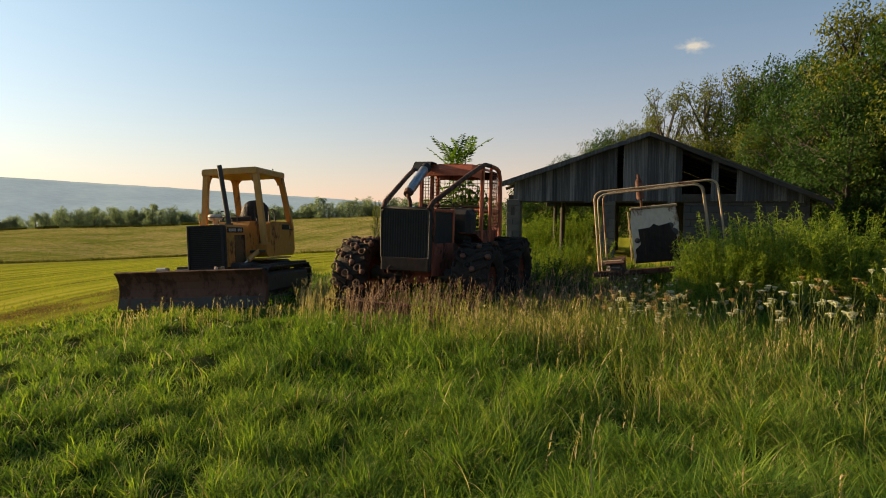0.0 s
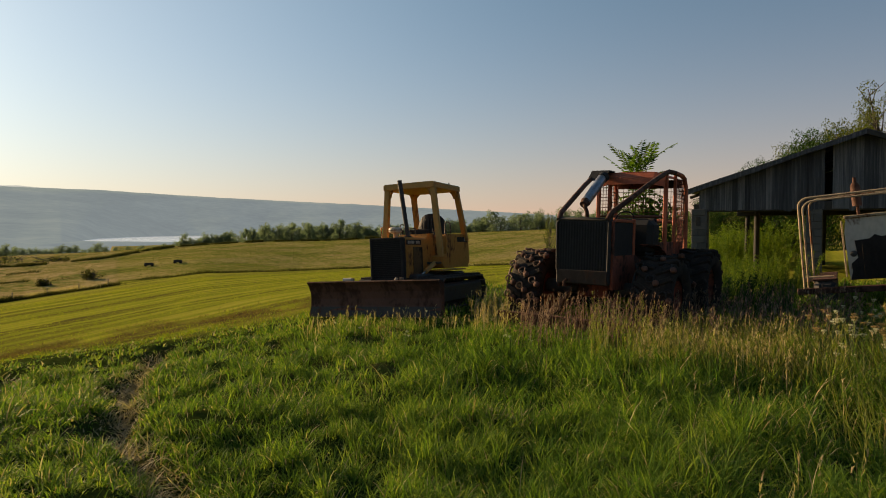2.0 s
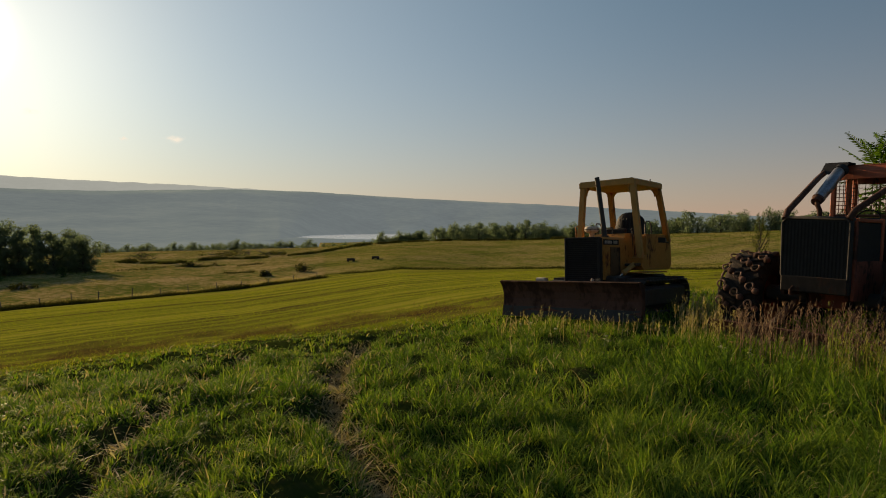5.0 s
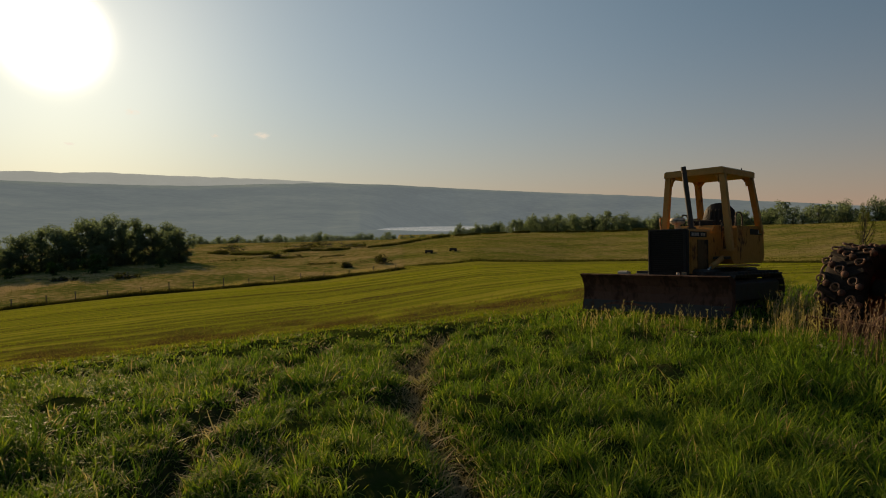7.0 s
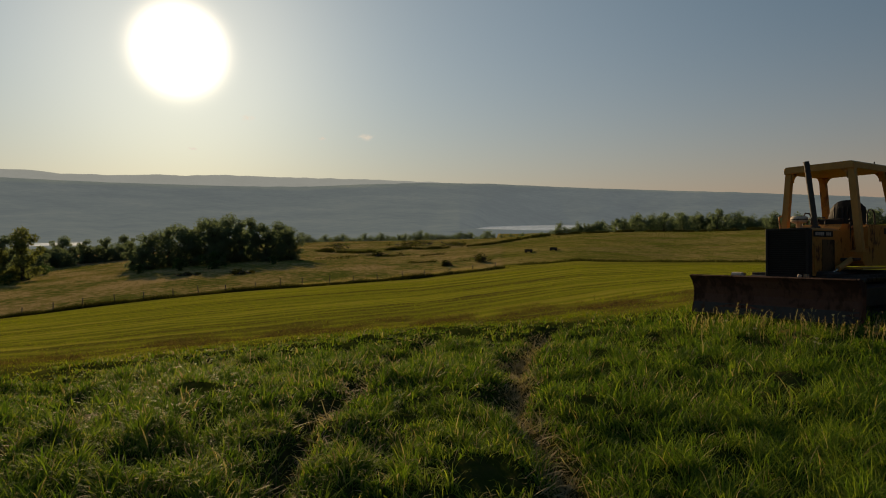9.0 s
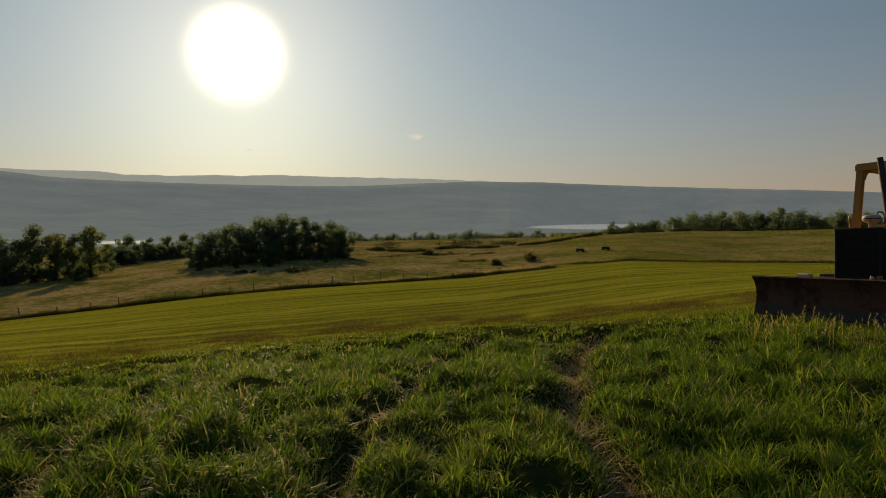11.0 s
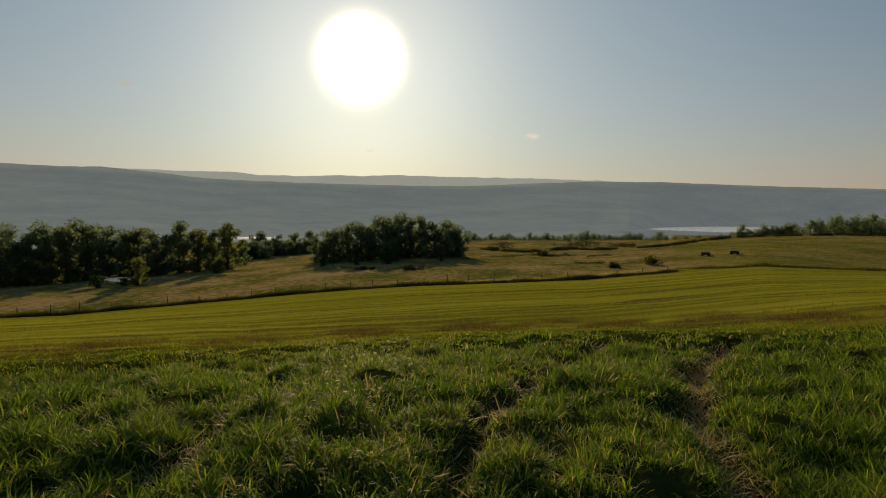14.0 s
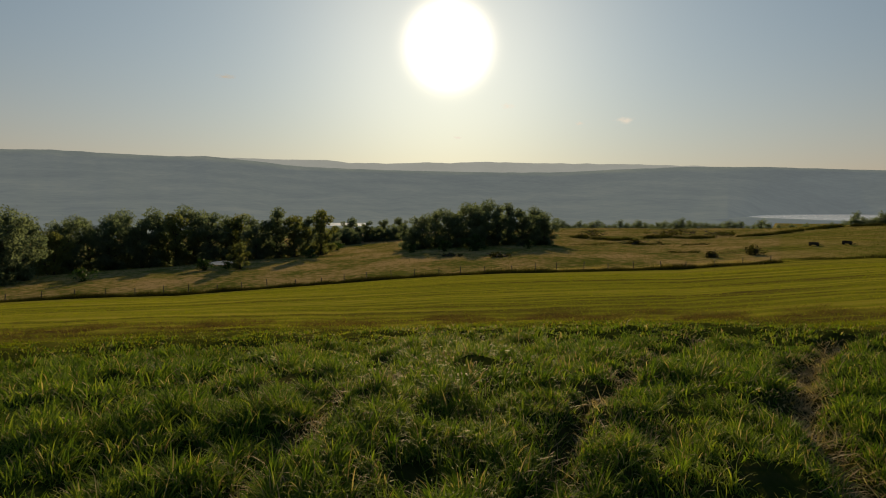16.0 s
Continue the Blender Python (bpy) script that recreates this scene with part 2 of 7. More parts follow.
# ---- ground ----
CX, CY = -0.9, -0.15                     # the stand from which the bearings are counted
AZ = [-180, -60, -30, -12, 0, 20, 33, 41, 47, 62, 77, 91, 103, 125, 180]
NEAR12 = [0.1, 0.1, 0.15, 0.15, 0.12, 0.06, -0.25, -0.42, -0.5, -0.68, -0.75, -0.7, -0.6, -0.4, 0.1]
NEAR18 = [0.4, 0.4, 0.4, 0.3, 0.1, -0.15, -0.75, -1.05, -1.25, -1.55, -1.65, -1.5, -1.4, -0.9, 0.4]
FENCE_EL = [0.5, 0.5, 0.3, -1.5, -2.75, -3.5, -3.75, -4.85, -5.55, -6.3, -7.3, -7.95, -7.7, -5.0, 0.5]
CREST_EL = [2.0, 2.0, 1.6, 0.8, 0.0, -1.0, -1.35, -1.9, -2.1, -2.45, -3.6, -4.4, -4.9, -3.5, 2.0]
EYE_Z = 1.75
R_CREST = 230.0
LAKE_Z = -30.0


def fence_r(az):
    """How far off the straight fence runs, by bearing."""
    return 85.0 / np.cos(np.radians(np.clip(az, 25, 118) - 71.5))


def soft_noise(x, y, scale, seed=0.0):
    """Cheap smooth noise, -1 to 1, from a few waves of odd directions."""
    out = np.zeros_like(x, dtype=float)
    for i in range(6):
        a = 1.7 + 2.399 * i + seed
        k = (1 + 0.37 * i) / scale
        out += np.sin(x * k * math.cos(a) + y * k * math.sin(a) + 5.1 * i + seed * 3.3) / (1 + 0.25 * i)
    return out / 4.0


RUT_A = [(-2.7, 2.7), (-3.45, 3.6), (-4.1, 4.1), (-4.65, 4.5), (-5.3, 5.45), (-5.9, 6.15), (-6.6, 7.2), (-7.2, 8.4), (-7.7, 9.8)]
RUT_B = [(-3.6, 1.0), (-4.9, 2.3), (-5.5, 2.9), (-5.85, 3.3), (-6.3, 3.9), (-7.0, 4.7), (-7.75, 5.6), (-8.4, 6.6), (-9.0, 7.8)]
RUT_C = [(-4.3, -0.5), (-5.0, -0.1), (-5.5, 0.25), (-5.85, 0.5), (-6.4, 0.8), (-7.1, 1.25), (-7.7, 1.95), (-8.6, 3.2)]


def near_line(x, y, line):
    best = np.full(np.shape(x), 1e9)
    for (ax, ay), (bx, by) in zip(line, line[1:]):
        dx, dy = bx - ax, by - ay
        t = np.clip(((x - ax) * dx + (y - ay) * dy) / (dx * dx + dy * dy), 0, 1)
        best = np.minimum(best, np.hypot(x - ax - t * dx, y - ay - t * dy))
    return best


def rut(x, y):
    """0 off the wheel tracks to 1 in them."""
    d = np.minimum(np.minimum(near_line(x, y, RUT_A), near_line(x, y, RUT_B)), near_line(x, y, RUT_C) + 0.06) + 0.08 + 0.13 * soft_noise(x, y, 0.4, 2)
    return np.exp(-(np.maximum(d, 0) / 0.22) ** 2)


def ground(x, y):
    x, y = np.asarray(x, float), np.asarray(y, float)
    dx, dy = x - CX, y - CY
    r = np.hypot(dx, dy)
    az = np.degrees(np.arctan2(-dx, dy))
    rf = fence_r(az)
    z12, z18 = np.interp(az, AZ, NEAR12), np.interp(az, AZ, NEAR18)
    zf = EYE_Z + rf * np.tan(np.radians(np.interp(az, AZ, FENCE_EL)))
    zc = EYE_Z + R_CREST * np.tan(np.radians(np.interp(az, AZ, CREST_EL)))
    valley = np.where(az > 40.5, LAKE_Z - 30, LAKE_Z - 3)
    nodes_r = [0 * r, 5 + 0 * r, 12 + 0 * r, 18 + 0 * r, rf, R_CREST + 0 * r, 420 + 0 * r, 900 + 0 * r, 5200 + 0 * r]
    nodes_z = [0 * r, 0 * r, z12, z18, zf, zc, np.minimum(zc - 8, -22), valley, valley]
    nodes_z[6] = np.where(az < -10, zc + 6, nodes_z[6])
    z = np.zeros_like(r)
    for i in range(8):
        a, b = nodes_r[i], nodes_r[i + 1]
        t = np.clip((r - a) / (b - a), 0, 1)
        t = t if i in (2, 3) else t * t * (3 - 2 * t)
        z = np.where((r >= a) & (r <= b), nodes_z[i] * (1 - t) + nodes_z[i + 1] * t, z)
    bumps = 0.05 * soft_noise(x, y, 1.3, 1) + np.where(az > 12, np.clip((15 - r) / 5, 0.2, 1), 1) * ((0.08 + 0.05 * np.clip((az - 20) / 30, 0, 1)) * soft_noise(x, y, 0.34, 3) + 0.06 * soft_noise(x, y, 0.13, 6))
    far = np.clip((r - 25) / 60, 0, 1)
    return z + bumps * (1 - far) + far * 0.3 * soft_noise(x, y, 14, 5) - 0.2 * rut(x, y) * (r < 14)


def height(x, y):
    return float(ground(np.array([x]), np.array([y]))[0])


def mud_r(az):
    return np.interp(az, [-20, 20, 33, 45, 60, 77, 103, 125], [15.5, 16.5, 16.5, 17.0, 17.0, 15.5, 15.5, 15.5])


def build_ground():
    radii = np.concatenate([np.arange(0.4, 14, 0.22), np.arange(14, 40, 0.5), np.arange(40, 130, 1.2), np.geomspace(130, 5000, 70)])
    angles = np.concatenate([np.radians(np.arange(-50, 112, 0.6)), np.radians(np.arange(112, 310, 3.0))])
    R, A = np.meshgrid(radii, angles, indexing="ij")
    X, Y = CX - R * np.sin(A), CY + R * np.cos(A)
    Z = ground(X, Y)
    n, k = R.shape
    verts = np.stack([X, Y, Z], -1).reshape(-1, 3)
    centre = np.array([[CX, CY, height(CX, CY)]])
    i, j = np.meshgrid(np.arange(n - 1), np.arange(k), indexing="ij")
    j2 = (j + 1) % k
    quads = np.stack([i * k + j, i * k + j2, (i + 1) * k + j2, (i + 1) * k + j], -1).reshape(-1, 4)[:, ::-1]
    fan = np.stack([np.arange(k), np.roll(np.arange(k), -1), np.full(k, len(verts)), np.full(k, len(verts))], -1)
    tri = [tuple(int(q) for q in f[:3]) for f in fan]
    me = bpy.data.meshes.new("ground")
    me.from_pydata([tuple(p) for p in np.concatenate([verts, centre])], [], [tuple(int(q) for q in f) for f in quads] + tri)
    me.polygons.foreach_set("use_smooth", [True] * len(me.polygons))
    # land cover: red dry pasture, green mown meadow, blue bare soil, alpha tilled ground
    x, y = np.concatenate([verts, centre])[:, 0], np.concatenate([verts, centre])[:, 1]
    r = np.hypot(x - CX, y - CY)
    az = np.degrees(np.arctan2(-(x - CX), y - CY))
    wob = soft_noise(x, y, 2.0, 4)
    rf = fence_r(az) + 1.0 * wob
    mr = mud_r(az) + 1.2 * wob
    start = np.where(az > 12, np.clip((r - mr + 4.5) / 4.5, 0, 1), np.clip((r - mr) / 3, 0, 1))
    mown = start * np.clip((rf - r) / 1.0, 0, 1)
    open_end = az < 39.5
    rg = np.interp(az, [-20, 0, 20, 33, 39.5], [55, 70, 92, 104, 108]) + 2 * wob
    mown = np.where(open_end, start * np.clip((rg - r) / 3, 0, 1), mown)
    mown = np.where(open_end, np.maximum(mown, np.clip((r - rg) / 3, 0, 1)), mown)
    dry = np.where(open_end, 0.62 * np.clip((r - rg) / 3, 0, 1), np.clip((r - rf) / 1.0, 0, 1))
    soil = np.exp(-((r - mr - 0.8) / 2.3) ** 2) * np.clip(0.62 + 1.2 * soft_noise(x, y, 0.5, 9), 0, 1) * (az > 15)
    soil = np.maximum(soil, 0.5 * rut(x, y) * (r < 14))
    tilled = np.clip((r - 198) / 6, 0, 1) * np.clip((az - 67) / 2, 0, 1) * np.clip((79 - az) / 1.5, 0, 1)
    layer = me.color_attributes.new("cover", "FLOAT_COLOR", "POINT")
    layer.data.foreach_set("color", np.stack([dry, mown, soil, tilled], -1).astype(np.float32).ravel())
    m = bpy.data.materials.new("ground")
    m.use_nodes = True
    tr = m.node_tree
    p = tr.nodes["Principled BSDF"]
    p.inputs["Roughness"].default_value = 0.9
    p.inputs["Specular IOR Level"].default_value = 0.0
    geo = tr.nodes.new("ShaderNodeTexCoord")
    att = tr.nodes.new("ShaderNodeAttribute")
    att.attribute_name = "cover"
    sep = tr.nodes.new("ShaderNodeSeparateColor")
    tr.links.new(att.outputs["Color"], sep.inputs[0])

    def noise_of(scale, detail=4, stretch=(1, 1, 1), turn=0.0):
        rot = tr.nodes.new("ShaderNodeMapping")
        rot.inputs["Rotation"].default_value = (0, 0, radians(turn))
        tr.links.new(geo.outputs["Object"], rot.inputs[0])
        mp = tr.nodes.new("ShaderNodeMapping")
        mp.inputs["Scale"].default_value = stretch
        tr.links.new(rot.outputs[0], mp.inputs[0])
        n = tr.nodes.new("ShaderNodeTexNoise")
        n.inputs["Scale"].default_value, n.inputs["Detail"].default_value = scale, detail
        tr.links.new(mp.outputs[0], n.inputs["Vector"])
        return n.outputs[0]

    def ramp_of(fac, *cols):
        n = tr.nodes.new("ShaderNodeValToRGB")
        e = n.color_ramp.elements
        while len(e) < len(cols):
            e.new(0.5)
        for q, c in enumerate(cols):
            e[q].position = 0.3 + 0.4 * q / (len(cols) - 1)
            e[q].color = (*c, 1)
        tr.links.new(fac, n.inputs[0])
        return n.outputs[0]

    def mixed(fac, a, b):
        n = tr.nodes.new("ShaderNodeMix")
        n.data_type = "RGBA"
        tr.links.new(fac, n.inputs[0])
        tr.links.new(a, n.inputs[6])
        tr.links.new(b, n.inputs[7])
        return n.outputs[2]
    coarse, fine = noise_of(0.35, 6), noise_of(7.0, 5)
    swath = noise_of(0.55, 6, (0.05, 1.5, 1), -71.5)
    both = calc(tr, "ADD", calc(tr, "MULTIPLY", coarse, 0.5), calc(tr, "MULTIPLY", fine, 0.5))
    turf = ramp_of(both, (0.012, 0.018, 0.006), (0.03, 0.045, 0.01), (0.07, 0.06, 0.025))
    mown_f = calc(tr, "ADD", calc(tr, "MULTIPLY", calc(tr, "ADD", calc(tr, "MULTIPLY", calc(tr, "SUBTRACT", swath, 0.5), 1.7), 0.5), 0.75), calc(tr, "MULTIPLY", fine, 0.25))
    meadow = ramp_of(mown_f, (0.08, 0.07, 0.022), (0.16, 0.18, 0.022), (0.265, 0.25, 0.046))
    pasture = ramp_of(calc(tr, "ADD", calc(tr, "MULTIPLY", calc(tr, "SUBTRACT", calc(tr, "ADD", noise_of(0.09, 6), noise_of(0.9, 6)), 1.0), 1.3), 0.5),
                      (0.095, 0.12, 0.028), (0.225, 0.19, 0.07), (0.35, 0.26, 0.13))
    soil_c = ramp_of(fine, (0.035, 0.02, 0.012), (0.09, 0.055, 0.03))
    c = mixed(sep.outputs[1], turf, meadow)
    c = mixed(sep.outputs[0], c, pasture)
    c = mixed(att.outputs["Alpha"], c, ramp_of(coarse, (0.22, 0.12, 0.07), (0.34, 0.21, 0.13)))
    c = mixed(sep.outputs[2], c, soil_c)
    tr.links.new(c, p.inputs["Base Color"])
    b = tr.nodes.new("ShaderNodeBump")
    b.inputs["Strength"].default_value, b.inputs["Distance"].default_value = 0.8, 0.08
    tr.links.new(both, b.inputs["Height"])
    tr.links.new(b.outputs[0], p.inputs["Normal"])
    me.materials.append(m)
    me.update()
    tagged(new("ground", me), "sloping rough grass, mown meadow and dry pasture", "ground", kind="structure")


build_ground()

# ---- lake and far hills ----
# pale colour and emission stand in for the sky mirrored in the water
M_LAKE_GLOW = shade("lake", [(0.35, 0.42, 0.48), (0.4, 0.47, 0.52)], 0.25, scale=0.01, fine=0.05, bump=0, glow=(0.66, 0.70, 0.72, 0.12, 0.05))
lake = Geo()
lake.add([(CX - r * math.sin(radians(a)), CY + r * math.cos(radians(a)), LAKE_Z) for r in (1478, 4800) for a in np.linspace(29, 42.0, 30)],
         [[i, i + 1, 31 + i, 30 + i] for i in range(29)])
tagged(part("water", lake, M_LAKE_GLOW), "pale still lake below the hazy hills", "lake", kind="structure")


pond = Geo()
pond.add([(CX - r * math.sin(radians(a)), CY + r * math.cos(radians(a)), LAKE_Z) for r in (820, 905) for a in (74.6, 76, 77.5, 79)], [[0, 1, 5, 4], [1, 2, 6, 5], [2, 3, 7, 6]])
tagged(part("water", pond, M_LAKE_GLOW), "pale far reach of the lake", "lake", kind="structure")


def hill(name, r0, r1, azs, els, base_el, low_el, r_low, rough, material, seed):
    """A wooded valley side: a sheet that climbs from the shore to an uneven ridge, and down behind it."""
    a = np.arange(azs[0], azs[-1], 0.12)
    low, start = np.interp(a, [35, 41, 43.5], [base_el, base_el - 0.28, low_el]), np.interp(a, [35, 41, 43.5], [r0, r0 * 0.8, r_low])
    el = np.interp(a, azs, els) + rough * (np.array([noise.noise((q * 0.9, seed, 0)) * 0.6 + noise.noise((q * 6, seed, 5)) * 0.15 for q in a]))
    rows = []
    for k in range(13):
        t = k / 12
        rr = start + (r1 - start) * t + 60 * np.sin(a * 0.7 + seed) * (1 - t)
        e = low + (el - low) * t ** 0.8
        z = EYE_Z + rr * np.tan(np.radians(e))
        z += np.array([noise.noise((q * 0.5, t * 6, seed)) for q in a]) * 5 * math.sin(math.pi * t)
        rows.append(np.stack([CX - rr * np.sin(np.radians(a)), CY + rr * np.cos(np.radians(a)), z], -1))
    back = rows[-1] + np.stack([-np.sin(np.radians(a)) * 150, np.cos(np.radians(a)) * 150, -120 + 0 * a], -1)
    rows.append(back)
    v = np.concatenate(rows)
    n = len(a)
    i, j = np.meshgrid(np.arange(len(rows) - 1), np.arange(n - 1), indexing="ij")
    f = np.stack([i * n + j, i * n + j + 1, (i + 1) * n + j + 1, (i + 1) * n + j], -1).reshape(-1, 4)[:, ::-1]
    return tagged(new(name, arrays_mesh(name, v, f, material, True)), "hazy blue-grey wooded ridge across the valley", "hill", kind="structure")


# the distance haze is put into the hill materials as blue-grey emission
M_HILL = shade("woods_haze_glow", [(0.03, 0.045, 0.03), (0.05, 0.07, 0.04), (0.09, 0.10, 0.05)], 1.0, scale=0.004, fine=0.03, bump=0,
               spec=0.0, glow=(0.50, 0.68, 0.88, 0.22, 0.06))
M_HILL_FAR = shade("far_woods_haze_glow", [(0.03, 0.045, 0.03), (0.05, 0.06, 0.05)], 1.0, scale=0.004, fine=0.03, bump=0,
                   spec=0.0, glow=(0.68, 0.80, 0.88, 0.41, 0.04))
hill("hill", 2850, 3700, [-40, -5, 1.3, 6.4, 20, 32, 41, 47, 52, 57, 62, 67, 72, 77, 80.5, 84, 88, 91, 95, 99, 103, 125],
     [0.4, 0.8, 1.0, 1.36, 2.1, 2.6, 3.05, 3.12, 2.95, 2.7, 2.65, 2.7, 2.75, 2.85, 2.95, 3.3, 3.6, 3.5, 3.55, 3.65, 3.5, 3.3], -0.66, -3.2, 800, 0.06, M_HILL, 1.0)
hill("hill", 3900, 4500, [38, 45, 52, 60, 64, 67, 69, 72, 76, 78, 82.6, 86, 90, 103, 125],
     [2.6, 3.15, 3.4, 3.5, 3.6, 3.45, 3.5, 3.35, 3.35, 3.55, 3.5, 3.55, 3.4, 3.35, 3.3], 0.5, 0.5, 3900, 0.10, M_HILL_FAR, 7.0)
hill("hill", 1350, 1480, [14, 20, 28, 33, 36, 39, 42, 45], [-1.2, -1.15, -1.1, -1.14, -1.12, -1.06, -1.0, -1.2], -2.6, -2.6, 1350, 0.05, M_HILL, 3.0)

# ---- plants ----
rng = np.random.default_rng(7)


def polar(az, r):
    return CX - r * math.sin(radians(az)), CY + r * math.cos(radians(az))


def blades(name, x, y, h, w, lean, bend, material, label, category, z=None, rows=4):
    """Many grass blades as one mesh: curved tapering ribbons."""
    n = len(x)
    z = ground(x, y) - 0.02 if z is None else z
    turn = rng.uniform(0, 2 * math.pi, n)
    lx, ly = np.cos(lean), np.sin(lean)
    t = np.linspace(0, 1, rows)
    verts = np.zeros((n, 2 * rows - 1, 3), np.float32)
    for i, q in enumerate(t):
        off = bend * h * q ** 2
        px, py = x + lx * off, y + ly * off
        pz = z + h * q * (1 - 0.35 * bend * q)
        ww = w * (1 - q ** 1.6) / 2
        if i < rows - 1:
            for k, s in ((0, -1), (1, 1)):
                verts[:, 2 * i + k, 0] = px + s * ww * np.cos(turn)
                verts[:, 2 * i + k, 1] = py + s * ww * np.sin(turn)
                verts[:, 2 * i + k, 2] = pz
        else:
            verts[:, 2 * i] = np.stack([px, py, pz], -1)
    pat = []
    for i in range(rows - 2):
        a = 2 * i
        pat += [[a, a + 1, a + 3], [a, a + 3, a + 2]]
    a = 2 * (rows - 2)
    pat.append([a, a + 1, a + 2])
    f = (np.arange(n)[:, None, None] * (2 * rows - 1) + np.array(pat)[None]).reshape(-1, 3)
    return tagged(new(name, arrays_mesh(name, verts.reshape(-1, 3), f, material)), label, category, kind="stuff")


def spots(n, r0, r1, a0=-46, a1=112, power=1.0):
    """Random places between two radii, evenly by area (power 1) or denser inwards."""
    u = rng.uniform(0, 1, n) ** power
    r = np.sqrt(r0 ** 2 + (r1 ** 2 - r0 ** 2) * u)
    a = np.radians(rng.uniform(a0, a1, n))
    return CX - r * np.sin(a), CY + r * np.cos(a), r, np.degrees(a)


def arcs(name, x, y, L, w, lean, start, curl, material, label, z=None, rows=5, twist=0.5):
    """Many grass leaves as one mesh: ribbons that leave the ground at one slant and curl over along their length."""
    n = len(x)
    px, py = x.copy(), y.copy()
    pz = ground(x, y) - 0.02 if z is None else z.copy()
    turn = lean + math.pi / 2 + rng.normal(0, twist, n)
    cx, cy, lx, ly = np.cos(turn), np.sin(turn), np.cos(lean), np.sin(lean)
    verts = np.zeros((n, 2 * rows - 1, 3), np.float32)
    step = L / (rows - 1)
    for i in range(rows):
        q = i / (rows - 1)
        ww = 0.5 * w * (0.75 + 0.6 * q) * (1 - q ** 2.2)
        if i < rows - 1:
            for k, sgn in ((0, -1), (1, 1)):
                verts[:, 2 * i + k] = np.stack([px + sgn * ww * cx, py + sgn * ww * cy, pz], -1)
        else:
            verts[:, 2 * i] = np.stack([px, py, pz], -1)
        slant = start + curl * (q + 0.5 / (rows - 1)) ** 1.4
        px, py, pz = px + step * np.sin(slant) * lx, py + step * np.sin(slant) * ly, pz + step * np.cos(slant)
    pat = []
    for i in range(rows - 2):
        a = 2 * i
        pat += [[a, a + 1, a + 3], [a, a + 3, a + 2]]
    a = 2 * (rows - 2)
    pat.append([a, a + 1, a + 2])
    f = (np.arange(n)[:, None, None] * (2 * rows - 1) + np.array(pat)[None]).reshape(-1, 3)
    return tagged(new(name, arrays_mesh(name, verts.reshape(-1, 3), f, material)), label, "grass", kind="stuff")


def clumps(x, y):
    """How high the sward stands: broad swells with tight tussocks and hollows."""
    return 1 + 0.30 * soft_noise(x, y, 0.13, 12) + 0.45 * soft_noise(x, y, 0.35, 14) + 0.40 * soft_noise(x, y, 0.9, 19)


